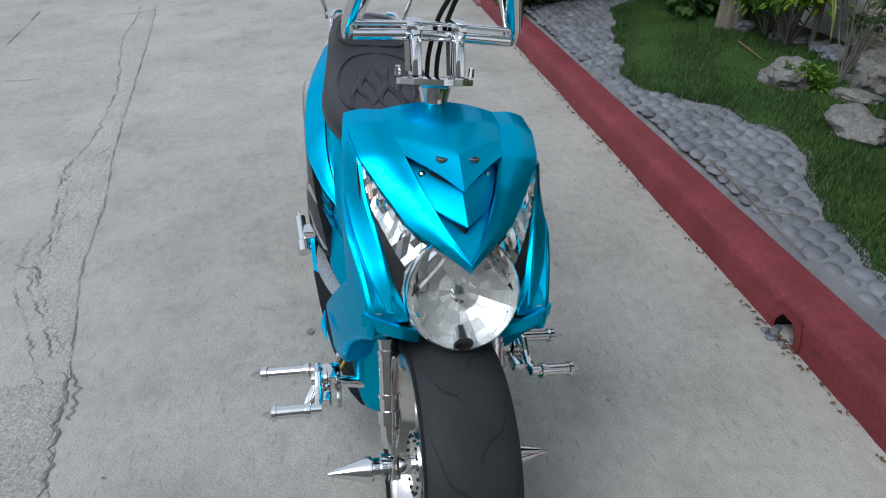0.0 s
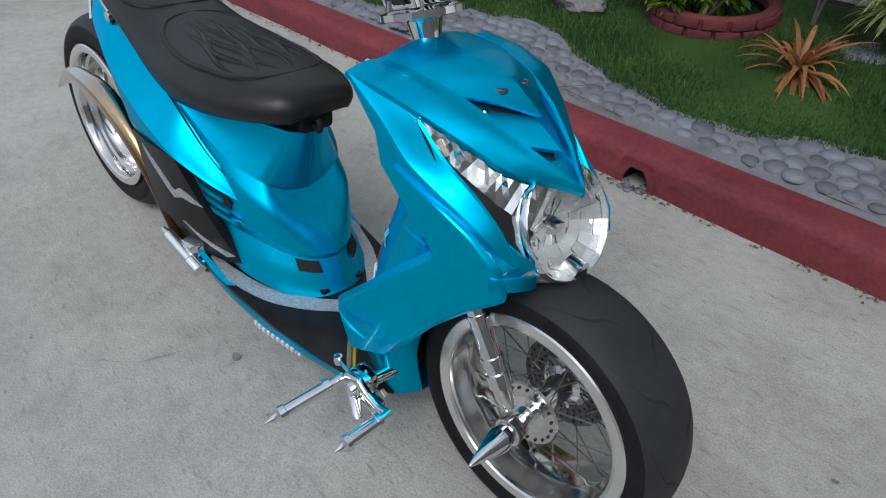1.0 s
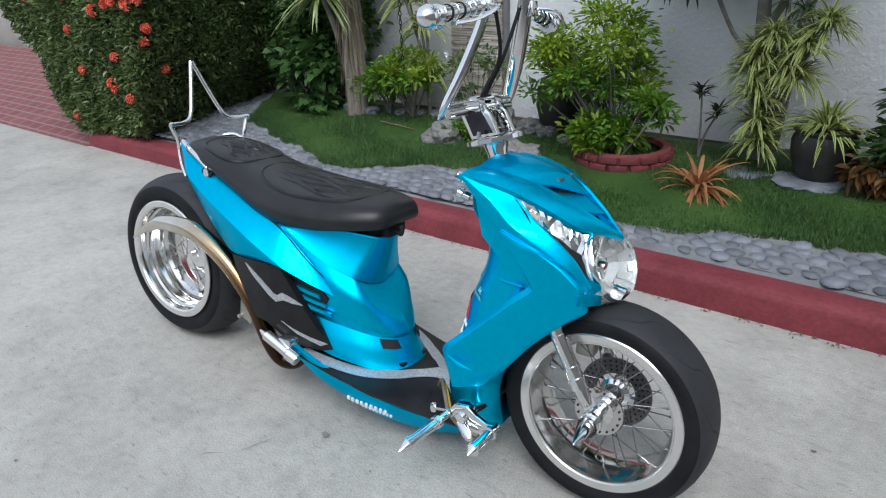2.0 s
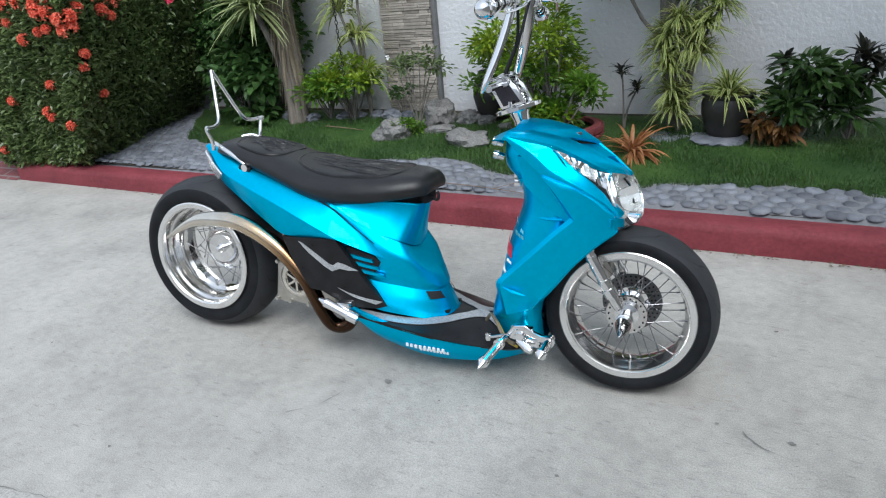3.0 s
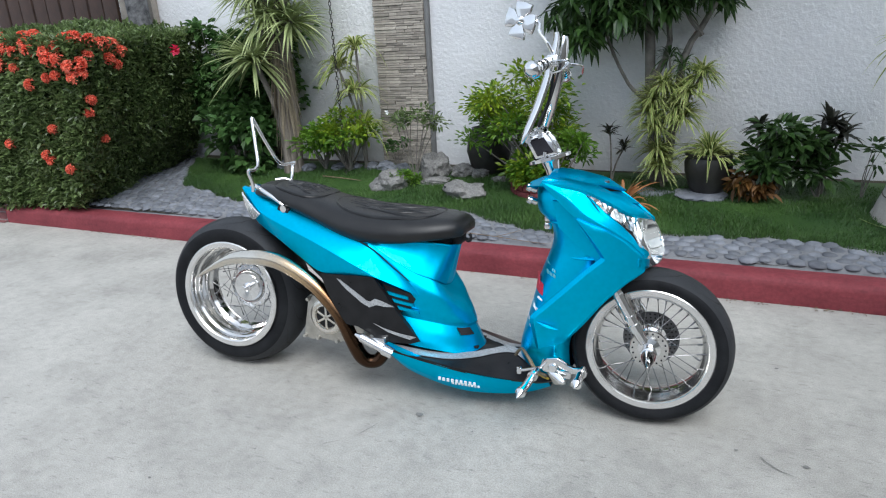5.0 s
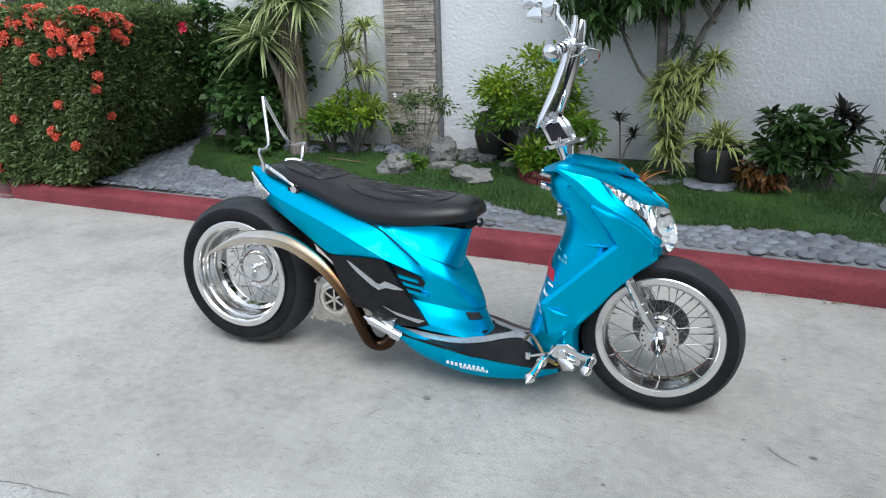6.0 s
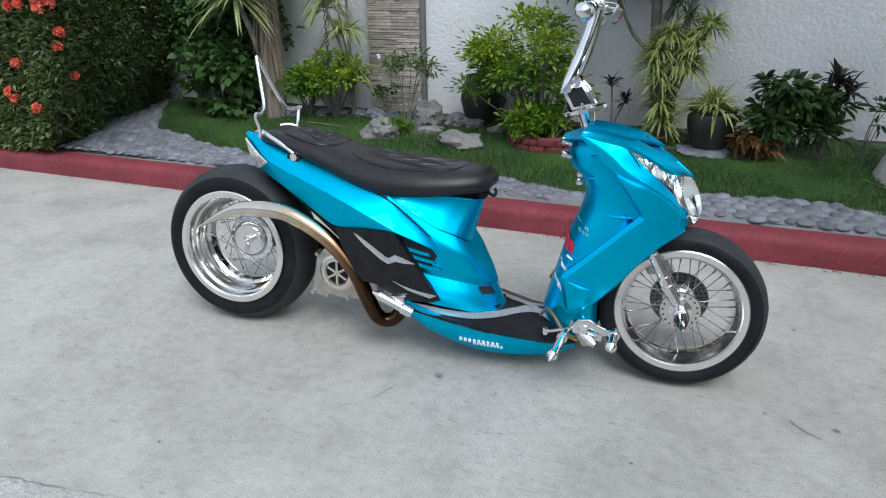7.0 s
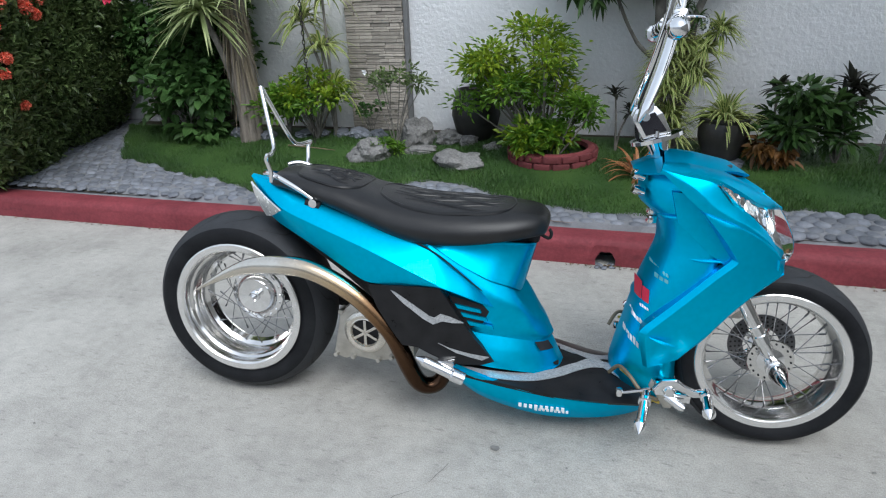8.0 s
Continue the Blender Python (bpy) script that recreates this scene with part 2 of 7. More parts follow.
def tube_bm(points, radius, n=10, steps=None, bm=None, flat=1.0):
    pts = spline(points, steps) if steps else [Vector(p) for p in points]
    bm = bm or bmesh.new()
    rows, last = [], None
    for k, p in enumerate(pts):
        way = (pts[min(k + 1, len(pts) - 1)] - pts[max(k - 1, 0)]).normalized()
        side = way.cross(Vector((0, 0, 1))) if last is None else last - way * last.dot(way)
        if side.length < 1e-4:
            side = way.cross(Vector((1, 0, 0)))
        side.normalize()
        last, up = side, way.cross(side)
        f = k / (len(pts) - 1)
        if isinstance(radius, (int, float)):
            r = radius
        else:
            s = f * (len(radius) - 1)
            i = min(int(s), len(radius) - 2)
            r = radius[i] + (radius[i + 1] - radius[i]) * (s - i)
        rows.append([p + (side * math.cos(a) + up * math.sin(a) * flat) * r for a in (2 * math.pi * j / n for j in range(n))])
    add_grid(bm, rows, close=True, cap=True)
    return bm


def lathe_bm(profile, centre=(0, 0, 0), axis="y", n=64, bm=None, closed=False):
    """Turns rows of (radius, along the axis) round an axis through centre."""
    bm = bm or bmesh.new()
    rows = []
    prof = list(profile) + ([profile[0]] if closed else [])
    for r, h in prof:
        row = []
        for j in range(n):
            c, s = math.cos(2 * math.pi * j / n) * r, math.sin(2 * math.pi * j / n) * r
            d = {"y": (c, h, s), "z": (c, s, h), "x": (h, c, s)}[axis]
            row.append(Vector(centre) + Vector(d))
        rows.append(row)
    add_grid(bm, rows, close=True)
    return bm


def plate_bm(outline, y0, y1, bm=None, axis="y", bevel=0.0):
    """A flat piece with the outline (x, z), between two places on its axis."""
    own = bmesh.new()
    put = {"y": lambda a, b, h: (a, h, b), "z": lambda a, b, h: (a, b, h)}[axis]
    vs = [own.verts.new(put(a, b, y0)) for a, b in outline]
    f = own.faces.new(vs)
    ext = bmesh.ops.extrude_face_region(own, geom=[f])
    for v in ext["geom"]:
        if isinstance(v, bmesh.types.BMVert):
            v.co += Vector(put(0, 0, y1 - y0))
    bmesh.ops.recalc_face_normals(own, faces=own.faces)
    if bevel:
        bmesh.ops.bevel(own, geom=own.edges[:], offset=bevel, segments=2, affect="EDGES", profile=0.5)
    bmesh.ops.triangulate(own, faces=[g for g in own.faces if len(g.verts) > 4])
    if bm is None:
        return own
    me = bpy.data.meshes.new("piece")
    own.to_mesh(me)
    own.free()
    bm.from_mesh(me)
    bpy.data.meshes.remove(me)
    return bm


def box_bm(lo, hi, bevel=0.004, bm=None, segments=2):
    own = bmesh.new()
    bmesh.ops.create_cube(own, size=1)
    for v in own.verts:
        v.co = [lo[i] + (v.co[i] + 0.5) * (hi[i] - lo[i]) for i in range(3)]
    if bevel:
        bmesh.ops.bevel(own, geom=own.edges[:], offset=bevel, segments=segments, affect="EDGES", profile=0.5)
    if bm is None:
        return own
    me = bpy.data.meshes.new("piece")
    own.to_mesh(me)
    own.free()
    bm.from_mesh(me)
    bpy.data.meshes.remove(me)
    return bm


# ---- the large structure ----
KERB_Y, KERB_BACK, KERB_H, WALL_Y = 1.085, 1.235, 0.125, 2.70


def soil_z(y):
    """Height of the planted bed, rising gently from the kerb to the wall."""
    return 0.14 + 0.10 * max(0.0, min(1.15, (y - 1.3) / 1.3))


def build_ground():
    bm = bmesh.new()
    # one sheet, finer where the camera is near
    xs = [-400, -60, -20, -8, *np.linspace(-5, 5, 81), 8, 20, 60, 400]
    ys = [-400, -60, -20, -8, *np.linspace(-4, 1.1, 52), 3.0, 8, 20, 60, 400]
    rows = []
    for y in ys:
        row = []
        for x in xs:
            z = 0.0025 * noise.noise(Vector((x * 1.3, y * 1.3, 0))) if abs(x) < 5 and -4 < y < 1 else 0
            if abs(x) < 1.9 and -0.3 < y < 0.3:
                z = min(z, 0.0)
            row.append((x, y, z))
        rows.append(row)
    add_grid(bm, rows)
    thing("ground", bm, CONCRETE, "grey cast concrete driveway with fine cracks and stains", "driveway", kind="structure")


build_ground()


def build_kerb():
    # rounded front top edge, with a drain hole cut through its foot
    hole = (1.045, 1.135)
    xs = sorted(set([-3.35, *np.linspace(-3.2, 5.5, 120), *hole, 1.06, 1.09, 1.12]))
    prof = [(0.0, -0.02), (0.0, 0.085), (0.006, 0.105), (0.02, 0.12), (0.045, 0.127), (0.10, 0.128), (0.14, 0.124), (0.152, 0.10), (0.152, -0.02)]
    rows = []
    for x in xs:
        row = []
        for d, z in prof:
            w = 0.006 * noise.noise(Vector((x * 2.2, d * 9, z * 9))) + 0.004 * noise.noise(Vector((x * 11, d * 30, z * 30)))
            row.append((x, KERB_Y + d - w, z + (w * 0.6 if z > 0.05 else 0)))
        rows.append(row)
    bm = bmesh.new()
    vs = add_grid(bm, rows, cap=True)
    cut = []
    bm.faces.ensure_lookup_table()
    for f in bm.faces:
        c = f.calc_center_median()
        if hole[0] < c.x < hole[1] and c.z < 0.06 and c.y < KERB_Y + 0.02 and len(f.verts) == 4:
            cut.append(f)
    bmesh.ops.delete(bm, geom=cut, context="FACES")
    kerb = thing("kerb", bm, KERB_RED, "low kerb with worn, chipped dark red paint", "kerb", kind="structure")
    # the drain: a recess with a ragged rounded mouth
    bm = bmesh.new()
    cx, rows = 1.09, []
    for d in (-0.002, 0.03, 0.13):
        rows.append([(cx + 0.055 * math.cos(a) * (1 - d), KERB_Y + d, max(-0.01, 0.075 * math.sin(a) * (1 - d))) for a in np.linspace(0, math.pi, 15)])
    add_grid(bm, rows)
    bm.faces.new([bm.verts.new(p) for p in rows[-1]])
    part("drain_hole", bm, MATTE, kerb, "dark ragged drain hole through the kerb")
    # face round the mouth
    bm = bmesh.new()
    arc = [(cx + 0.052 * math.cos(a), 0.072 * math.sin(a) + 0.004 * math.sin(7 * a)) for a in np.linspace(0, math.pi, 17)]
    outer = [(cx + 0.075 * math.cos(a), min(0.102, 0.14 * math.sin(a) + 0.0)) for a in np.linspace(0, math.pi, 17)]
    add_grid(bm, [[(x, KERB_Y - 0.001, z) for x, z in arc], [(x, KERB_Y - 0.003, z) for x, z in outer]])
    part("drain_rim", bm, KERB_RED, kerb)


build_kerb()


def build_bed():
    bm = bmesh.new()
    ys = np.linspace(KERB_BACK + 0.02, WALL_Y + 0.1, 30)
    xs = np.linspace(-3.42, 9, 110)
    add_grid(bm, [[(x, y, soil_z(y) - 0.012 + 0.006 * noise.noise(Vector((x * 4, y * 4, 1)))) for x in xs] for y in ys])
    thing("planting_bed", bm, SOIL, "dark soil bed between kerb and wall", "soil", kind="structure")


build_bed()


def build_wall():
    bm = box_bm((-3.06, WALL_Y, -0.1), (9.0, WALL_Y + 0.2, 3.0), 0.01)
    wall = thing("wall_garden", bm, STUCCO, "white rough stucco garden wall", "wall", kind="structure")
    return wall


wall = build_wall()
# invented white wall behind the camera, throws light back on scooter and plants
plain = box_bm((-30, -7.2, -0.1), (30, -7.0, 2.6), 0.01)
thing("wall_opposite", plain, STUCCO, "unseen plain white wall added across the driveway to bounce light", "wall", kind="structure")
# out of view, added to hold back sky light on the right
thing("wall_end", box_bm((3.75, -7.0, -0.1), (3.95, 1.0, 2.4), 0.01), GREY_RENDER, "unseen grey-brown wall added at the end of the driveway to block sky light", "wall", kind="structure")

# ---- the scooter: x ahead, y to its left, leaning a little to its left ----
LEANING = pose(0, -0.106, 0, -6.2, 0, 3.8)
scooter = holder("scooter", LEANING, "customised metallic teal scooter with chrome parts, parked on the driveway", "scooter")
SPOKE = material("plated_spoke_wire", (0.16, 0.16, 0.165), (0.28, 0.28, 0.285), 40, 0.28, 1.0)
REAR, FRONT = Vector((-0.020, 0.0, 0.301)), Vector((1.582, -0.003, 0.2545))


def both_sides(build):
    for side in (-1, 1):
        build(side)


def sway(x):
    """The rear body stands a little to the right of the front wheel's line."""
    return -0.03 * min(1.0, max(0.0, (1.15 - x) / 0.5))


def flip(rows, side):
    """Rows are given for the left side (y > 0); side -1 lays them on the right."""
    return [[Vector((p[0], p[1] * side, p[2])) for p in r] for r in rows]


def settle(ob):
    """Shifts a finished part of the rear body by the same sway."""
    for v in ob.data.vertices:
        v.co.y += sway(v.co.x)
    return ob


# -- wheels --
def build_wheel(name, centre, tyre, rim, hub, label, lip_r, barrel_r, spoke_out, spoke_y, hub_r, hub_y, count):
    wheel = part(name, lathe_bm(rim, centre, closed=True, n=96), ALLOY, scooter, label)
    rubber = part("tyre", lathe_bm(tyre, centre, n=96), RUBBER, wheel, "wide black low-profile tyre")
    part("tread", lathe_bm([(r + 0.0006, h) for r, h in tyre[4:-4]], centre, n=96), TREAD, wheel, "dusty grey tread band")
    # flat polished lip on both sides
    w = max(h for r, h in rim)
    for s in (-1, 1):
        part("rim_lip", lathe_bm([(lip_r, s * (w + 0.001)), (lip_r - 0.004, s * (w + 0.004)), (lip_r - 0.021, s * (w + 0.003)), (lip_r - 0.026, s * (w - 0.003)), (lip_r - 0.022, s * (w - 0.006)), (lip_r, s * (w - 0.004))], centre, closed=True, n=96), LIP, wheel, "pale satin rim lip")
    part("hub", lathe_bm(hub, centre, n=40), CHROME, wheel, "polished chrome hub")
    # laced spokes: one mesh, turned round the hub
    shared = None
    for k in range(count):
        s = -1 if k % 2 else 1
        a = 2 * math.pi * (k // 2 + 0.25 * s) / (count // 2)
        lead = 0.55 * (1 if (k // 2) % 2 else -1)
        p0 = centre + Vector((math.cos(a + lead) * hub_r, s * hub_y, math.sin(a + lead) * hub_r))
        p1 = centre + Vector((math.cos(a) * spoke_out, s * spoke_y, math.sin(a) * spoke_out))
        if shared is None:
            shared = finish("spoke", tube_bm([(0, 0, 0), (0, 0, (p1 - p0).length * 0.86), (0, 0, (p1 - p0).length * 0.87), (0, 0, (p1 - p0).length)], [0.0014, 0.0014, 0.0028, 0.0028], 6), SPOKE)
        ob = new("spoke", shared)
        ob.parent = wheel
        ob.matrix_basis = Matrix.Translation(p0) @ (p1 - p0).to_track_quat("Z", "X").to_matrix().to_4x4()
    return wheel


def tyre_profile(bead, w, r):
    """Round-shouldered tyre: rows of (radius, across)."""
    d = r - bead
    half = [(bead - 0.012, w * 0.80), (bead, w * 0.90), (bead + d * 0.22, w * 0.985), (bead + d * 0.42, w), (bead + d * 0.60, w * 0.955), (bead + d * 0.76, w * 0.82), (bead + d * 0.88, w * 0.62), (bead + d * 0.96, w * 0.36), (r, w * 0.10)]
    return [(a, -b) for a, b in half] + [(a, b) for a, b in reversed(half)]


FRONT_TYRE, REAR_TYRE = tyre_profile(0.2025, 0.078, 0.2575), tyre_profile(0.217, 0.090, 0.300)
front_wheel = build_wheel("front_wheel", FRONT, FRONT_TYRE,
    [(0.199, -0.066), (0.176, -0.068), (0.173, -0.060), (0.171, -0.040), (0.165, -0.030), (0.162, -0.010), (0.162, 0.010), (0.165, 0.030), (0.171, 0.040), (0.173, 0.060), (0.176, 0.068), (0.199, 0.066), (0.184, 0.0)],
    [(0.006, -0.085), (0.016, -0.082), (0.018, -0.060), (0.036, -0.056), (0.040, -0.050), (0.028, -0.044), (0.024, 0.0), (0.028, 0.044), (0.040, 0.050), (0.036, 0.056), (0.018, 0.060), (0.016, 0.082), (0.006, 0.085)],
    "laced chrome front wheel", 0.2025, 0.171, 0.164, 0.006, 0.042, 0.046, 36)
rear_wheel = build_wheel("rear_wheel", REAR, REAR_TYRE,
    [(0.213, -0.088), (0.196, -0.090), (0.192, -0.084), (0.189, -0.060), (0.182, -0.054), (0.179, -0.030), (0.174, -0.024), (0.172, 0.002), (0.161, 0.012), (0.159, 0.040), (0.174, 0.054), (0.190, 0.084), (0.196, 0.090), (0.213, 0.088), (0.209, 0.0)],
    [(0.0, 0.010), (0.011, 0.010), (0.012, 0.018), (0.017, 0.020), (0.018, 0.026), (0.058, 0.022), (0.069, 0.030), (0.073, 0.044), (0.092, 0.046), (0.095, 0.054), (0.090, 0.062), (0.038, 0.07), (0.030, 0.09)],
    "wide deep-dish chrome rear wheel", 0.217, 0.168, 0.160, 0.034, 0.092, 0.006, 36)
for ob in rear_wheel.children:
    if ob.name.startswith("spoke"):
        ob.matrix_basis = Matrix.Translation((0, 0.040, 0)) @ ob.matrix_basis if ob.matrix_basis.translation.y < 0.02 else ob.matrix_basis

# rear drum cover: ring of bolts
for k in range(18):
    a = 2 * math.pi * k / 18
    c = REAR + Vector((math.cos(a) * 0.083, 0.044, math.sin(a) * 0.083))
    part("drum_bolt", lathe_bm([(0.0, -0.004), (0.0035, -0.004), (0.004, 0.002)], c, n=8), CHROME, rear_wheel)


def build_tread(wheel, centre, tyre, count, lengths):
    """Curved grooves that sweep back from the crown to the shoulders."""
    half = sorted((h, r) for r, h in tyre if h > 0 and r > min(q for q, _ in tyre) + 0.02)
    across, out = [h for h, r in half], [r for h, r in half]
    w = max(across)
    bm = bmesh.new()
    for k in range(count):
        a0 = 2 * math.pi * k / count
        s = 1 if k % 2 else -1
        lines = [[(0.04 + 0.82 * f, lengths * (f ** 1.4) + 0.045 * math.sin(f * 7)) for f in np.linspace(0, 1, 17)]]
        for line in lines:
            pts = [(a0 + a, s * w * y, float(np.interp(w * y, across, out)) + 0.0014) for y, a in line]
            for j, ((a, y, ra), (b, z, rb)) in enumerate(zip(pts, pts[1:])):
                t = 0.0026 / ra * (1.2 if 2 < j < len(pts) - 5 else 0.7)
                bm.faces.new([bm.verts.new(centre + Vector((math.cos(u) * m, v, math.sin(u) * m))) for u, v, m in ((a - t, y, ra), (b - t, z, rb), (b + t, z, rb), (a + t, y, ra))])
    tagged(part("tread_pattern", bm, GROOVE, wheel, "fine curved tread grooves", smooth=False), kind="stuff")


build_tread(front_wheel, FRONT, FRONT_TYRE, 22, 0.42)
build_tread(rear_wheel, REAR, REAR_TYRE, 30, 0.36)


DISC = material("dark_disc_steel", (0.10, 0.10, 0.105), (0.20, 0.20, 0.205), 30, 0.35, 0.9)


def build_disc():
    """Drilled brake disc behind the front spokes."""
    c = FRONT + Vector((0, 0.062, 0))
    disc = part("brake_disc", lathe_bm([(0.050, -0.002), (0.092, -0.002), (0.092, 0.002), (0.050, 0.002)], c, closed=True, n=64), DISC, front_wheel, "drilled dark steel brake disc")
    bm = bmesh.new()
    for ring, n in ((0.060, 26), (0.071, 30), (0.083, 34)):
        for k in range(n):
            a = 2 * math.pi * (k + 0.3 * ring * 40) / n
            lathe_bm([(0.0, -0.0026), (0.0032, -0.0026), (0.0032, 0.0)], c + Vector((math.cos(a) * ring, 0, math.sin(a) * ring)), n=8, bm=bm)
    part("disc_drilling", bm, GROOVE, disc)
    for k in range(5):
        a = 2 * math.pi * k / 5
        d = Vector((math.cos(a), 0, math.sin(a)))
        part("disc_arm", tube_bm([c + d * 0.02, c + d * 0.055], 0.006, 8), CHROME, disc)
    # near-side flange with a ring of bolts
    c = FRONT + Vector((0, -0.052, 0))
    flange = part("hub_flange", lathe_bm([(0.02, -0.004), (0.060, -0.003), (0.062, 0.002), (0.02, 0.004)], c, closed=True, n=48), ALLOY, front_wheel)
    bm = bmesh.new()
    for k in range(18):
        a = 2 * math.pi * k / 18
        lathe_bm([(0.0, -0.0055), (0.0028, -0.0055), (0.003, -0.002)], c + Vector((math.cos(a) * 0.052, 0, math.sin(a) * 0.052)), n=8, bm=bm)
    part("flange_drilling", bm, GROOVE, flange)


build_disc()
front_wheel.matrix_basis = Matrix.Translation(FRONT) @ pose(0, 0, 0, -1.0, 0, -1.0) @ Matrix.Translation(-FRONT)


def build_fork(side):
    y = 0.098 * side
    top, low = Vector((1.398, y, 0.59)), Vector((1.582, y, 0.2585))
    way = (low - top).normalized()
    leg = part("fork_leg", tube_bm([top, top + way * 0.20], 0.012, 14), CHROME, scooter, "polished chrome fork tube")
    part("fork_slider", tube_bm([top + way * 0.14, top + way * 0.145, top + way * 0.27, top + way * 0.275, top + way * 0.32, top + way * 0.345], [0.014, 0.0185, 0.018, 0.0175, 0.017, 0.012], 16), CHROME, leg)
    part("fork_collar", tube_bm([top + way * 0.275, top + way * 0.30], 0.021, 16), CHROME, leg)
    for f in (0.145, 0.165, 0.245):
        part("fork_ring", tube_bm([top + way * f, top + way * (f + 0.007)], 0.0205, 16), CHROME, leg)
    part("axle_clamp", lathe_bm([(0.0, -0.018), (0.022, -0.018), (0.024, -0.012), (0.024, 0.012), (0.022, 0.018), (0.0, 0.018)], FRONT + Vector((0, y, 0)), n=24), CHROME, leg)
    # spiked axle end
    cone = [(0.0, 0.112), (0.0035, 0.105), (0.0235, 0.036), (0.0245, 0.030), (0.020, 0.026), (0.020, 0.014), (0.026, 0.011), (0.026, 0.002), (0.014, 0.0), (0.014, -0.02)]
    part("axle_spike", lathe_bm([(r, h * side) for r, h in cone], FRONT + Vector((0, y + 0.004 * side, 0)), n=28), CHROME, leg, "long pointed chrome axle spike")


both_sides(build_fork)

# brake caliper with its cable on the near fork
part("brake_caliper", box_bm((1.47, 0.045, 0.33), (1.52, 0.085, 0.41), 0.008), CASE, scooter, "grey brake caliper")

# -- rear body --
TOP = [(0.052, 0.044, 0.730), (0.150, 0.076, 0.716), (0.302, 0.104, 0.669), (0.420, 0.124, 0.632), (0.547, 0.142, 0.590), (0.645, 0.156, 0.556), (0.753, 0.150, 0.470), (0.857, 0.106, 0.366)]
CREASE = [(0.056, 0.048, 0.723), (0.182, 0.130, 0.648), (0.344, 0.180, 0.603), (0.450, 0.202, 0.570), (0.560, 0.214, 0.525), (0.672, 0.211, 0.472), (0.778, 0.172, 0.420), (0.860, 0.106, 0.362)]
LOW = [(0.060, 0.044, 0.716), (0.118, 0.072, 0.606), (0.273, 0.142, 0.552), (0.370, 0.172, 0.505), (0.463, 0.196, 0.458), (0.672, 0.206, 0.465), (0.778, 0.168, 0.413), (0.860, 0.103, 0.359)]


def build_tail(side):
    n = 56
    inner = [(x, y * 0.72, z + 0.004) for x, y, z in TOP]
    under = [(x + 0.01, y * 0.75, z + 0.01) for x, y, z in LOW]
    lines = [flip([eased(path_line(l, n), 3)], side)[0] for l in (inner, TOP, CREASE, LOW, under)]
    bm = bmesh.new()
    for k, (a, b) in enumerate(zip(lines, lines[1:])):
        rows = []
        for f in np.linspace(0, 1, 7):
            puff = 0.004 * math.sin(math.pi * f) if k in (1, 2) else 0
            rows.append([p.lerp(q, f) + Vector((0, puff * side, 0)) for p, q in zip(a, b)])
        add_grid(bm, rows)
    part("tail_panel", bm, PAINT, scooter, "long pointed teal tail panel", angle=14)
    # raised strip below the seat, with a joint part of the way along
    for a, b in ((0.30, 0.545), (0.552, 0.64)):
        pts = [p + Vector((0, -0.004, 0.008)) for p in spline(TOP, 80) if a < p.x < b]
        part("seat_strip", tube_bm([(p.x, p.y * side, p.z) for p in pts], 0.0065, 8), PAINT, scooter, "thin teal strip below the seat")


def build_gap(side):
    """Dark shut line where the tail panel meets the strip below the seat."""
    for line in (TOP[2:],):
        pts = [(x, (y + 0.003) * side, z - 0.002) for x, y, z in line]
        part("shut_line", tube_bm(pts, [0.0014, 0.0020, 0.0020, 0.0010], 6, 24), MATTE, scooter)


both_sides(build_tail)
both_sides(build_gap)


def build_tail_lamp(side):
    pts = [[(0.056, 0.050, 0.712), (0.066, 0.062, 0.708), (0.078, 0.072, 0.703)], [(0.078, 0.064, 0.662), (0.104, 0.086, 0.664), (0.132, 0.104, 0.672)], [(0.106, 0.066, 0.612), (0.142, 0.094, 0.622), (0.184, 0.130, 0.645)]]
    rows = flip(resample(pts, 8, 6), side)
    part("tail_lamp", thicken(grid_bm(rows), 0.006), LAMP, scooter, "clear silver tail lamp")


LAMP = material("silver_lamp_reflector", (0.70, 0.71, 0.70), (0.88, 0.89, 0.87), 60, 0.26, 0.6, 0.05, 120)
both_sides(build_tail_lamp)

# black tail underside, inner fender and frame
bm = bmesh.new()
rows = []
for x, z, h, w in ((0.10, 0.60, 0.05, 0.06), (0.22, 0.535, 0.07, 0.09), (0.33, 0.47, 0.10, 0.105), (0.45, 0.40, 0.16, 0.13), (0.60, 0.35, 0.20, 0.135), (0.72, 0.28, 0.14, 0.125)):
    rows.append([(x, w * math.cos(a), z + h * 0.5 * math.sin(a)) for a in np.linspace(0, 2 * math.pi, 17)[:-1]])
add_grid(bm, rows, close=True, cap=True)
part("inner_fender", bm, MATTE, scooter, "matte black underside of the tail")

# -- black lower side panel with its silver flash --
def slab(outline, out, thick, side, lift=0.0):
    """A curved plate: out gives its half width at x; it lies along the body's swelling side."""
    bm = plate_bm(outline, 0, 1)
    bmesh.ops.subdivide_edges(bm, edges=bm.edges[:], cuts=1)
    for v in bm.verts:
        w = out(v.co.x, v.co.z) + lift - (thick if v.co.y < 0.5 else 0)
        v.co.y = w * side
    return bm


def cover_out(x, z):
    return float(np.interp(x, [0.45, 0.55, 0.66, 0.74, 0.83], [0.194, 0.210, 0.207, 0.187, 0.154]))


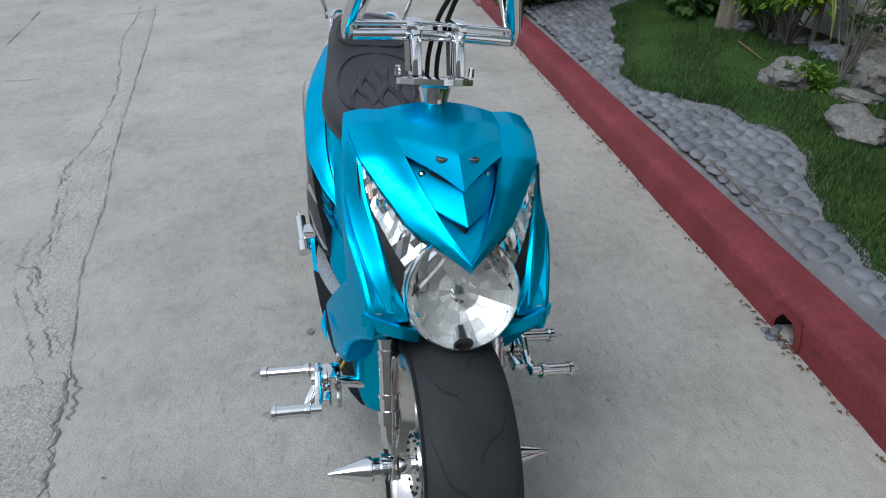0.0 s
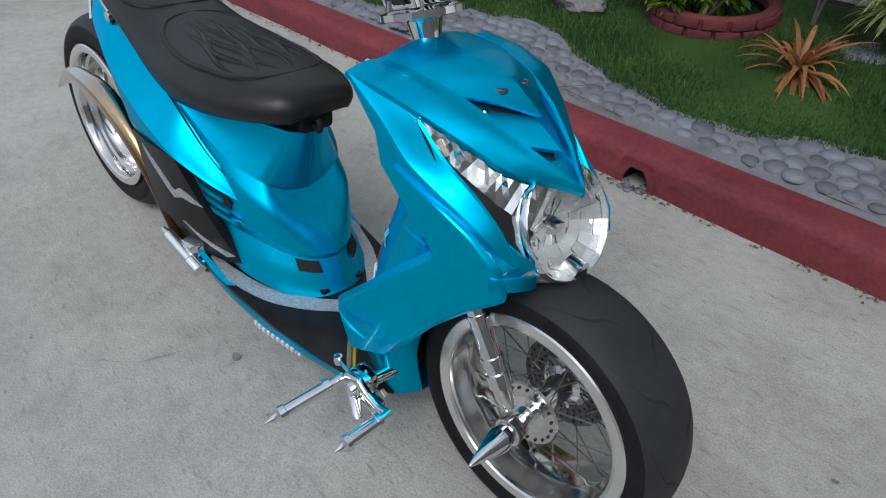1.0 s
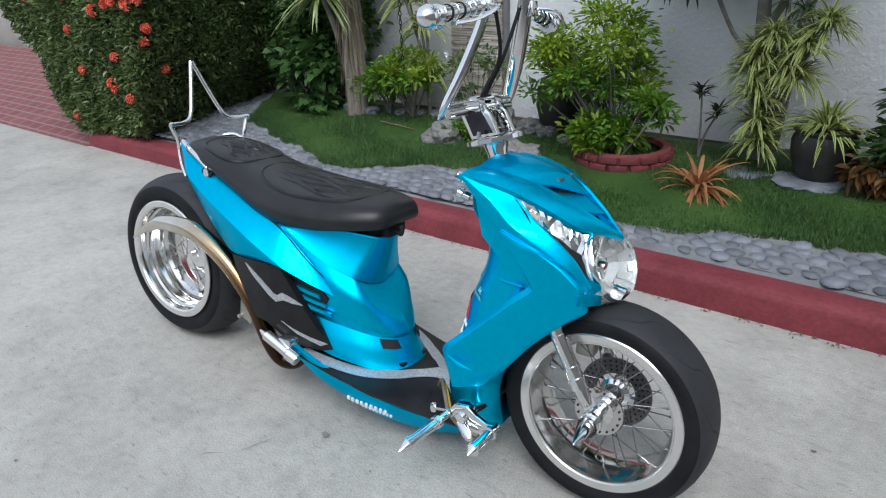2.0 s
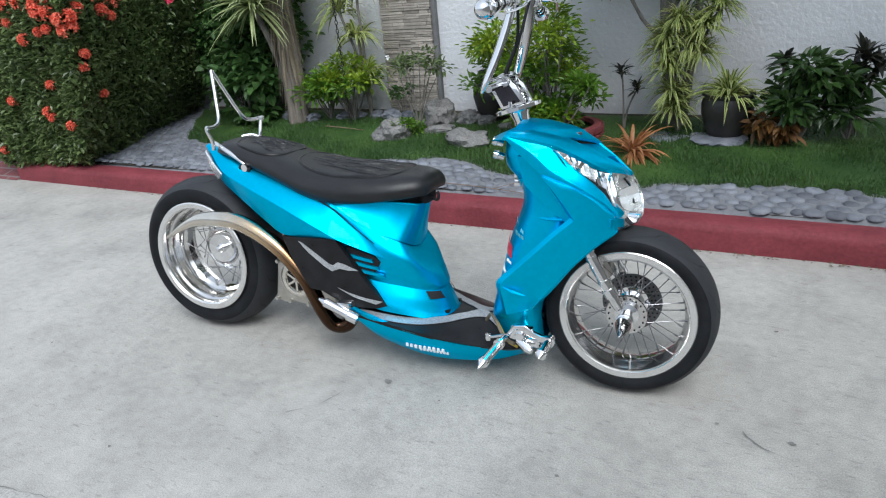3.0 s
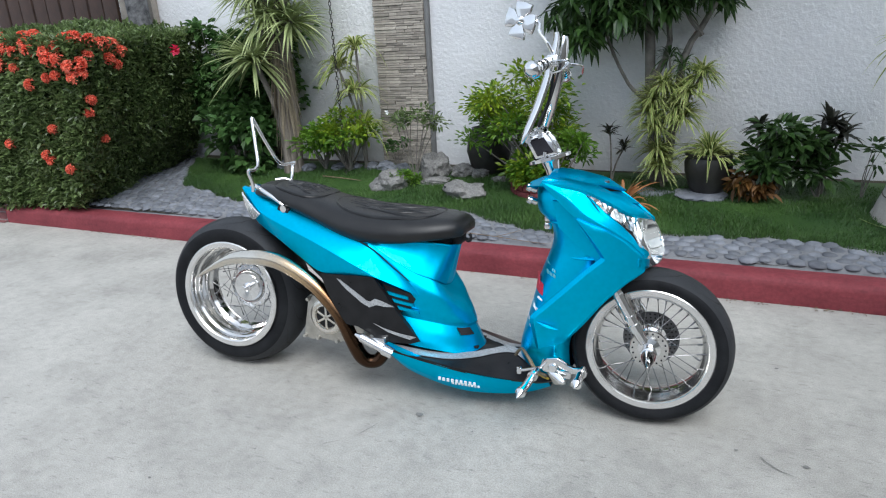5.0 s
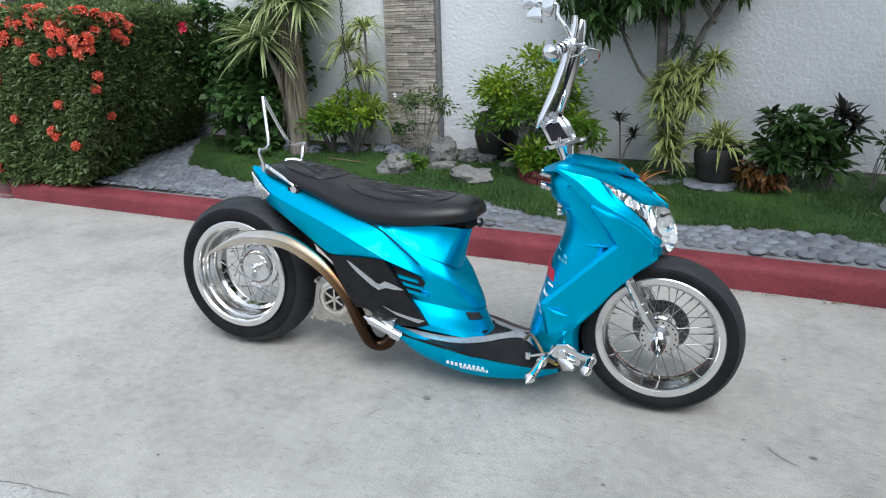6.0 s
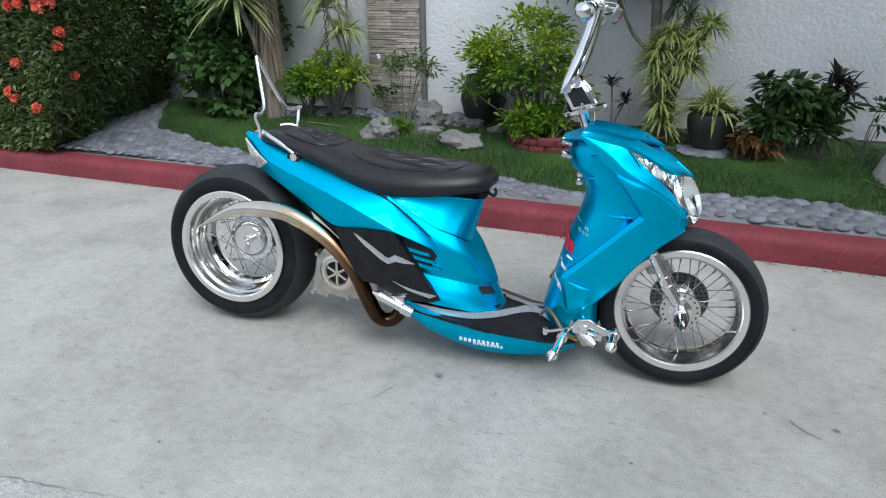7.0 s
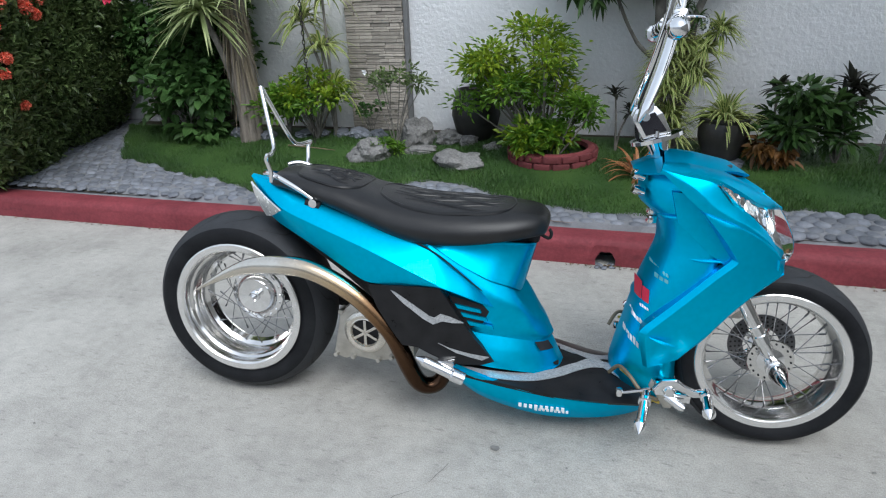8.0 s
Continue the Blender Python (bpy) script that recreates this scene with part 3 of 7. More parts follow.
def build_black_panel(side):
    outline = [(0.463, 0.457), (0.52, 0.459), (0.60, 0.462), (0.672, 0.462), (0.690, 0.434), (0.725, 0.375), (0.772, 0.300), (0.824, 0.228), (0.79, 0.220), (0.73, 0.226), (0.67, 0.248), (0.61, 0.278), (0.565, 0.283), (0.53, 0.33), (0.49, 0.39)]
    panel = part("side_cover", slab(outline, cover_out, 0.02, side), BLACK, scooter, "glossy black lower side cover", angle=30)
    flash = [(0.536, 0.448), (0.550, 0.444), (0.60, 0.410), (0.646, 0.378), (0.660, 0.374), (0.677, 0.385), (0.70, 0.377), (0.742, 0.356), (0.71, 0.357), (0.682, 0.363), (0.657, 0.354), (0.63, 0.368), (0.575, 0.410)]
    part("silver_flash", slab(flash, cover_out, 0.003, side, 0.003), SILVER, panel, "jagged speckled silver flash", smooth=False)
    flash2 = [(0.67, 0.296), (0.70, 0.280), (0.76, 0.258), (0.81, 0.244), (0.79, 0.236), (0.72, 0.264)]
    part("silver_flash", slab(flash2, cover_out, 0.003, side, 0.003), SILVER, panel, "thin silver flash along the foot", smooth=False)


both_sides(build_black_panel)

# -- body under the seat and the bulge at its foot --
def half_sheets(rows_of, n):
    """A sheet through lines that run from the flank to the middle, laid out on both sides."""
    bm = bmesh.new()
    for side in (-1, 1):
        add_grid(bm, flip(rows_of(n), side))
    bmesh.ops.remove_doubles(bm, verts=bm.verts[:], dist=0.0004)
    return bm


BASE_TOP = [(0.56, 0.146, 0.600), (0.632, 0.156, 0.582), (0.75, 0.116, 0.574), (0.85, 0.078, 0.563), (0.905, 0.050, 0.554), (0.922, 0.022, 0.552), (0.926, 0.0, 0.552)]
BASE_LOW = [(0.56, 0.144, 0.598), (0.632, 0.154, 0.576), (0.72, 0.147, 0.515), (0.80, 0.132, 0.468), (0.868, 0.104, 0.440), (0.884, 0.050, 0.412), (0.888, 0.0, 0.405)]


def base_rows(n):
    top, low = eased(path_line(BASE_TOP, n), 2), eased(path_line(BASE_LOW, n), 2)
    return [[a.lerp(b, f) + Vector((0, -0.006, 0)) * math.sin(math.pi * f) for a, b in zip(top, low)] for f in np.linspace(0, 1, 9)]


seat_base = part("seat_base", half_sheets(base_rows, 48), PAINT, scooter, "teal body panel below the seat", angle=24)
for side in (-1, 1):
    pts = eased(path_line(BASE_TOP, 40), 2)[4:34]
    part("base_lip", tube_bm([(p.x, p.y * side, p.z) for p in pts], [0.002, 0.005, 0.005, 0.004], 8), PAINT, seat_base)

def pan_rows(n):
    line = [Vector((p.x - 0.012, p.y * 0.9, p.z)) for p in eased(path_line(BASE_TOP, n), 2)]
    return [[p + Vector((0, 0, dz)) for p in line] for dz in (-0.014, 0.016, 0.034)]


part("seat_pan", half_sheets(pan_rows, 40), MATTE, scooter, "black pan under the seat")
BODY_LINES = [
    [(0.600, 0.148, 0.590), (0.632, 0.153, 0.574), (0.72, 0.146, 0.513), (0.80, 0.131, 0.466), (0.868, 0.106, 0.438), (0.886, 0.050, 0.410), (0.890, 0.0, 0.403)],
    [(0.610, 0.150, 0.580), (0.650, 0.152, 0.548), (0.745, 0.147, 0.468), (0.836, 0.133, 0.412), (0.896, 0.105, 0.381), (0.920, 0.050, 0.360), (0.927, 0.0, 0.354)],
    [(0.640, 0.152, 0.500), (0.690, 0.152, 0.445), (0.770, 0.154, 0.392), (0.855, 0.128, 0.350), (0.914, 0.097, 0.330), (0.950, 0.050, 0.318), (0.962, 0.0, 0.314)],
    [(0.690, 0.152, 0.360), (0.720, 0.152, 0.340), (0.770, 0.148, 0.322), (0.860, 0.120, 0.301), (0.928, 0.086, 0.284), (0.968, 0.046, 0.274), (0.984, 0.0, 0.272)],
    [(0.690, 0.150, 0.350), (0.720, 0.149, 0.330), (0.770, 0.145, 0.311), (0.860, 0.117, 0.289), (0.925, 0.083, 0.270), (0.964, 0.044, 0.261), (0.979, 0.0, 0.259)],
    [(0.720, 0.155, 0.290), (0.752, 0.154, 0.275), (0.805, 0.151, 0.262), (0.885, 0.123, 0.250), (0.943, 0.087, 0.236), (0.981, 0.045, 0.229), (0.995, 0.0, 0.227)],
    [(0.760, 0.158, 0.245), (0.790, 0.157, 0.235), (0.832, 0.154, 0.226), (0.902, 0.128, 0.212), (0.958, 0.092, 0.198), (0.998, 0.046, 0.190), (1.012, 0.0, 0.188)],
    [(0.770, 0.156, 0.215), (0.800, 0.156, 0.210), (0.850, 0.152, 0.204), (0.922, 0.127, 0.188), (0.978, 0.092, 0.170), (1.022, 0.046, 0.158), (1.038, 0.0, 0.154)],
]


def body_rows(n):
    """Folded flank: a sloping shoulder, an edge that runs to a blunt nose, a step below it and a flared toe."""
    tucked = [p + Vector((-0.005, -0.005 * min(1.0, p.y * 20), -0.001)) for p in eased(path_line(BASE_LOW, n), 2)]
    lines = [tucked] + [spline(l, n) for l in BODY_LINES[1:]]
    rows = []
    for k, (a, b) in enumerate(zip(lines, lines[1:])):
        for f in np.linspace(0, 1, 5)[:-1]:
            swell = 0.002 * math.sin(math.pi * f) if k in (1, 2) else 0
            rows.append([p.lerp(q, f) + Vector((0.5, 1, 0.3)) * swell * min(1, p.y * 12) for p, q in zip(a, b)])
    return rows + [lines[-1]]


lower_body = part("lower_body", half_sheets(body_rows, 48), PAINT, scooter, "folded teal body panel above the footboard", angle=28)
for side in (-1, 1):
    # the dark slot below the nose and a small catch at the toe
    grid = [[p + Vector((0.003, 0.003, dz)) for p in spline(BODY_LINES[k], 60)[41:52]] for k, dz in ((4, -0.002), (5, 0.006))]
    part("body_slot", grid_bm(flip(grid, side)), MATTE, lower_body, "dark slot below the nose")
    part("toe_catch", box_bm((0.985, 0.050 * side - 0.010, 0.186), (1.004, 0.050 * side + 0.010, 0.194), 0.002), BLACK, lower_body)


def vent_out(x, z):
    return float(np.interp(x, [0.69, 0.76, 0.86], [0.176, 0.164, 0.134]))


def build_vents(side):
    outline = [(0.694, 0.432), (0.740, 0.419), (0.788, 0.400), (0.806, 0.378), (0.790, 0.346), (0.752, 0.330), (0.722, 0.378)]
    vent = part("vent_recess", slab(outline, vent_out, 0.016, side), BLACK, scooter, "dark side vent with teal fins", smooth=False)
    for k in range(3):
        x, z = 0.712 + 0.017 * k, 0.408 - 0.026 * k
        part("vent_fin", slab([(x, z), (x + 0.070, z - 0.019), (x + 0.074, z - 0.030), (x + 0.008, z - 0.013)], vent_out, 0.008, side, 0.006), PAINT, vent, smooth=False)


both_sides(build_vents)
# -- seat --
SEAT_TOP = [(0.118, 0.715), (0.135, 0.738), (0.165, 0.750), (0.25, 0.746), (0.34, 0.731), (0.428, 0.706), (0.52, 0.687), (0.632, 0.674), (0.75, 0.668), (0.86, 0.663), (0.925, 0.654), (0.952, 0.634), (0.956, 0.612)]
SEAT_LOW = [(0.128, 0.705), (0.15, 0.706), (0.19, 0.704), (0.27, 0.682), (0.36, 0.652), (0.44, 0.622), (0.53, 0.590), (0.632, 0.575), (0.75, 0.578), (0.85, 0.588), (0.915, 0.594), (0.945, 0.596), (0.952, 0.600)]
SEAT_W = [0.058, 0.082, 0.096, 0.108, 0.116, 0.124, 0.134, 0.140, 0.136, 0.116, 0.086, 0.060, 0.044]


def seat_rows():
    rows = []
    for (xt, zt), (xl, zl), w in zip(SEAT_TOP, SEAT_LOW, SEAT_W):
        h = zt - zl
        half = [(xt, 0.0, zt), (xt, w * 0.35, zt - 0.02 * h), (xt, w * 0.66, zt - 0.09 * h), (xt + (xl - xt) * 0.2, w * 0.90, zt - 0.30 * h), (xt + (xl - xt) * 0.5, w * 1.03, zt - 0.62 * h), (xl, w * 0.99, zl + 0.08 * h), (xl, w * 0.93, zl)]
        row = [(x, -y, z) for x, y, z in reversed(half[1:])] + half
        rows.append([(x, y + sway(x), z) for x, y, z in row])
    return rows


seat_grid = resample(seat_rows(), 60, 36)
seat = part("seat", grid_bm(seat_grid, cap=True), LEATHER, scooter, "long padded black vinyl seat with flame stitching", angle=50)


def seat_at(x, y):
    """A place on the seat's upper side."""
    best = min((p for r in seat_grid for p in r[8:29]), key=lambda p: (p.x - x) ** 2 + (p.y - y) ** 2)
    near = sorted(((p.x - x) ** 2 + (p.y - y) ** 2 + 1e-6, p.z) for r in seat_grid for p in r[8:29] if abs(p.x - x) < 0.03)[:4]
    z = sum(pz / d for d, pz in near) / sum(1 / d for d, _ in near) if near else best.z
    return Vector((x, y, z + 0.0008))


# raised outlines, and long wavy tongues between them that run together towards the back
flames = [
    [(0.86, 0.0), (0.845, 0.05), (0.80, 0.082), (0.70, 0.098), (0.60, 0.098), (0.52, 0.082), (0.47, 0.045), (0.455, 0.0)],
    [(0.415, 0.0), (0.405, 0.05), (0.36, 0.083), (0.28, 0.082), (0.22, 0.06), (0.20, 0.0)],
]
for front, back, wide in ((0.83, 0.50, 0.078), (0.39, 0.235, 0.060)):
    for k in range(4):
        f = (k + 0.5) / 4
        flames.append([(front + (back - front) * u, wide * f * (1 - 0.45 * u) + 0.011 * math.sin(u * 8.5 + k * 1.9) * (1 - 0.5 * u)) for u in np.linspace(0.04 * k, 1 - 0.12 * (k % 2), 9)])
for line in flames:
    for s in (-1, 1):
        pts = [seat_at(p.x, p.y * s + sway(p.x)) for p in spline([(x, y, 0) for x, y in line], 26)]
        part("flame_piping", tube_bm([p - Vector((0, 0, 0.0022)) for p in pts], [0.002, 0.007, 0.007, 0.006, 0.002], 8), SEAM, seat)
# seat hinge and catch under its nose
part("seat_hinge", box_bm((0.890, -0.040, 0.552), (0.930, 0.022, 0.60), 0.010), MATTE, scooter, "black seat hinge")
part("hinge_hook", tube_bm([(0.93, -0.02, 0.575), (0.955, -0.022, 0.565), (0.962, -0.022, 0.58), (0.956, -0.022, 0.592)], 0.005, 8, 10), MATTE, scooter)

# -- grab rail and backrest hoop --
def build_rail(side):
    pts = [(0.115, 0.070, 0.744), (0.15, 0.092, 0.748), (0.20, 0.102, 0.728), (0.26, 0.106, 0.697), (0.288, 0.106, 0.674)]
    rail = part("grab_rail", tube_bm([(x, y * side + sway(x), z) for x, y, z in pts], 0.0075, 10, 20), CHROME, scooter, "chrome grab rail")
    part("rail_foot", lathe_bm([(0.0, -0.012), (0.013, -0.012), (0.015, 0.0), (0.013, 0.010), (0.0, 0.012)], (0.284, 0.106 * side - 0.03, 0.672), n=16), CHROME, rail)
    part("rail_rubber", tube_bm([(0.258, 0.100 * side - 0.03, 0.672), (0.302, 0.102 * side - 0.03, 0.660)], 0.014, 12), MATTE, rail)


both_sides(build_rail)
half = [(0.160, 0.128, 0.728), (0.163, 0.132, 0.758), (0.160, 0.146, 0.795), (0.166, 0.152, 0.808), (0.160, 0.135, 0.807), (0.151, 0.095, 0.807), (0.144, 0.064, 0.824), (0.120, 0.036, 0.890), (0.087, 0.002, 0.990)]
hoop = spline(half, 40)
hoop = hoop + [Vector((p.x, -p.y, p.z)) for p in reversed(hoop)]
part("backrest_hoop", tube_bm(hoop, 0.0065, 10), CHROME, scooter, "pointed chrome backrest hoop")

# -- footboard --
def floor_line(x):
    edge = np.interp(x, [0.70, 0.80, 0.95, 1.10, 1.24, 1.30], [0.228, 0.208, 0.176, 0.148, 0.136, 0.138])
    mid = np.interp(x, [0.70, 0.85, 1.0, 1.15, 1.30], [0.220, 0.200, 0.182, 0.180, 0.195])
    half = np.interp(x, [0.70, 0.85, 1.0, 1.15, 1.25, 1.30], [0.205, 0.205, 0.195, 0.172, 0.148, 0.122])
    return edge, mid, half


def floor_at(x, y):
    edge, mid, half = floor_line(x)
    f = min(1.0, abs(y - sway(x)) / half)
    return Vector((x, y, edge + (mid - edge) * (1 - f ** 2.2)))


rows = [[floor_at(x, floor_line(x)[2] * f + sway(x)) for f in np.linspace(-1, 1, 21)] for x in np.linspace(0.70, 1.30, 30)]
board = part("footboard", thicken(grid_bm(rows), 0.012), BLACK, scooter, "glossy black footboard with silver trim")


def ribbon(points, width, lift, n=30):
    pts = spline([(x, y, 0) for x, y in points], n)
    rows = []
    for k, p in enumerate(pts):
        way = (pts[min(k + 1, n)] - pts[max(k - 1, 0)]).normalized()
        side = Vector((-way.y, way.x, 0))
        f = k / n
        w = width * (0.35 + 0.65 * min(1, 6 * f, 6 * (1 - f) + 0.4))
        rows.append([floor_at(p.x + side.x * w * u, p.y + side.y * w * u + sway(p.x)) + Vector((0, 0, lift)) for u in (-0.5, 0, 0.5)])
    return thicken(grid_bm(rows), 0.002)


for side in (-1, 1):
    part("floor_trim", ribbon([(0.735, 0.178 * side), (0.82, 0.178 * side), (0.92, 0.150 * side), (1.0, 0.100 * side), (1.07, 0.046 * side), (1.13, 0.030 * side), (1.22, 0.050 * side)], 0.036, 0.004), SILVER, board, "speckled silver trim strip")
    part("floor_trim", ribbon([(1.03, 0.080 * side), (1.08, 0.024 * side), (1.13, -0.030 * side), (1.20, -0.088 * side)], 0.026, 0.004 + 0.0015 * (side > 0)), SILVER, board, "speckled silver trim strip")

# -- teal belly fairing under the footboard --
def build_belly(side):
    top = [(0.700, 0.205, 0.246), (0.80, 0.206, 0.212), (0.914, 0.200, 0.176), (1.067, 0.185, 0.146), (1.18, 0.160, 0.134), (1.27, 0.126, 0.134)]
    mid = [(0.710, 0.200, 0.215), (0.80, 0.198, 0.160), (0.93, 0.186, 0.120), (1.08, 0.168, 0.105), (1.19, 0.142, 0.106), (1.27, 0.110, 0.115)]
    low = [(0.720, 0.180, 0.186), (0.800, 0.170, 0.122), (0.96, 0.152, 0.068), (1.108, 0.140, 0.066), (1.20, 0.118, 0.076), (1.27, 0.090, 0.095)]
    keel = [(0.72, 0.0, 0.18), (0.80, 0.0, 0.112), (0.96, 0.0, 0.060), (1.10, 0.0, 0.058), (1.20, 0.0, 0.070), (1.27, 0.0, 0.090)]
    inner = [(x, y - 0.012, z + 0.002) for x, y, z in top]
    bm = bmesh.new()
    for a, b, c in ((top, mid, low),):
        cols = [spline(l, 30) for l in (a, b, c)]
        add_grid(bm, flip([spline([q[k] for q in cols], 8) for k in range(31)], side))
    for a, b in ((low, keel), (inner, top)):
        add_grid(bm, flip([spline(a, 30), spline(b, 30)], side))
    belly = settle(part("belly_fairing", bm, PAINT, scooter, "teal belly fairing", angle=40))
    part("belly_bolt", lathe_bm([(0.0, 0.004 * side), (0.005, 0.004 * side), (0.006, -0.004 * side)], (0.738, 0.206 * side - 0.025, 0.218), n=10), CHROME, belly)
    if side < 0:
        # unreadable white lettering, two lines of short bars
        for line, (x0, z0, h, count, step, width) in enumerate(((0.905, 0.119, 0.010, 9, 0.0150, 0.0085), (0.950, 0.105, 0.006, 9, 0.0110, 0.0070))):
            for k in range(count):
                x = x0 + k * step
                z = z0 - 0.10 * (x - x0)
                y = -(np.interp(x, [0.93, 1.08], [0.193, 0.174]) - 0.006 * line) + sway(x)
                part("decal_bar", plate_bm([(x, z), (x + width, z - 0.1 * width), (x + width, z + h - 0.1 * width), (x, z + h)], y - 0.003, y + 0.002), WHITE, belly)


both_sides(build_belly)

# -- leg shield: inner body --
levels = [(0.790, 1.205, 1.26, 0.080), (0.765, 1.196, 1.30, 0.104), (0.70, 1.198, 1.36, 0.118), (0.672, 1.222, 1.38, 0.126), (0.645, 1.246, 1.40, 0.134), (0.58, 1.252, 1.42, 0.138), (0.47, 1.213, 1.41, 0.140), (0.36, 1.184, 1.36, 0.138), (0.26, 1.158, 1.33, 0.134), (0.20, 1.148, 1.33, 0.128), (0.14, 1.160, 1.335, 0.112), (0.118, 1.180, 1.325, 0.10)]
rows = []
for z, xr, xf, hw in levels:
    half = [(xr, 0.0), (xr + 0.012, hw * 0.42), (xr + 0.042, hw * 0.76), (xr + 0.095, hw * 0.97), (xf - 0.03, hw), (xf, hw * 0.6)]
    line = spline([(x, y, z) for x, y in half], 16)
    rows.append([Vector((p.x, -p.y, p.z)) for p in reversed(line[1:])] + line)
part("leg_shield", grid_bm(resample(rows, 36, 34), cap=True), PAINT, scooter, "teal leg shield with small stickers")
# stickers by the rider's knee: plain bars that follow the rounded corner
shield_grid = resample(rows, 36, 34)
# moulded edges of the knee panel: a step below the switches and a fold that runs to the wing's corner
for side in (-1, 1):
    part("shield_fold", tube_bm([(x, y * side, z) for x, y, z in ((1.268, 0.040, 0.566), (1.300, 0.098, 0.562), (1.350, 0.134, 0.560), (1.405, 0.150, 0.564))], [0.002, 0.006, 0.006, 0.003], 8, 16), PAINT, scooter)
    part("shield_step", tube_bm([(x, y * side, z) for x, y, z in ((1.236, 0.020, 0.668), (1.262, 0.088, 0.664), (1.300, 0.124, 0.668), (1.350, 0.132, 0.678))], [0.002, 0.006, 0.006, 0.003], 8, 16), PAINT, scooter)


def shield_at(x, z):
    """The right-hand surface of the leg shield."""
    row = min(shield_grid, key=lambda r: abs(r[0].z - z))
    half = [p for p in row if p.y <= 0.0005]
    half.sort(key=lambda p: p.x)
    return Vector((x, float(np.interp(x, [p.x for p in half], [p.y for p in half])) - 0.0025, z))


def sticker(x, z, slope, count, w, h, mat, gap=0.25):
    for k in range(count):
        x0, z0 = x + k * w, z + slope * k * w
        tall = h * (1.0 if k % 3 else 1.25)
        grid = [[shield_at(x0 + w * (1 - gap) * u, z0 + tall * v + slope * w * u) for u in np.linspace(0, 1, 3)] for v in (0, 1)]
        part("sticker", thicken(grid_bm(grid), 0.001), mat, scooter)


sticker(1.206, 0.428, -0.25, 2, 0.018, 0.036, REDDECAL, 0.12)
sticker(1.206, 0.410, -0.25, 6, 0.006, 0.005, WHITE)
sticker(1.197, 0.376, -0.62, 7, 0.0080, 0.010, WHITE)
sticker(1.182, 0.318, -0.7, 5, 0.0085, 0.014, WHITE)
sticker(1.240, 0.525, -0.5, 5, 0.009, 0.007, PALE)
sticker(1.250, 0.497, -0.3, 3, 0.012, 0.010, PALE)

# -- leg shield: outer wings --
def nose(p, side):
    """A place on the front fairing, on either side."""
    return Vector((p[0] - 0.013, p[1] * side + 0.006, p[2] - 0.013))


def nose_rows(rows, side):
    return [[nose(p, side) for p in r] for r in rows]


# upper strip: from the shoulder corner down beside the lamp to the beak
STRIP_OUT = [(1.250, 0.170, 0.809), (1.306, 0.178, 0.757), (1.362, 0.180, 0.706), (1.440, 0.174, 0.676), (1.512, 0.154, 0.633), (1.562, 0.122, 0.590)]
STRIP_IN = [(1.272, 0.166, 0.811), (1.384, 0.157, 0.786), (1.436, 0.151, 0.732), (1.486, 0.137, 0.692), (1.530, 0.124, 0.648), (1.562, 0.116, 0.597)]
# lower wing: an arrow-shaped plate of flat planes that stands proud of the strip
WING_F = [(1.366, 0.181, 0.705), (1.453, 0.180, 0.674), (1.512, 0.166, 0.640), (1.556, 0.156, 0.600), (1.574, 0.152, 0.550), (1.513, 0.168, 0.503), (1.453, 0.178, 0.443), (1.393, 0.178, 0.363), (1.340, 0.166, 0.300)]
WING_R = [(1.360, 0.181, 0.704), (1.384, 0.182, 0.668), (1.408, 0.182, 0.633), (1.428, 0.181, 0.602), (1.440, 0.180, 0.586), (1.388, 0.188, 0.540), (1.313, 0.196, 0.466), (1.222, 0.202, 0.380), (1.246, 0.184, 0.272)]


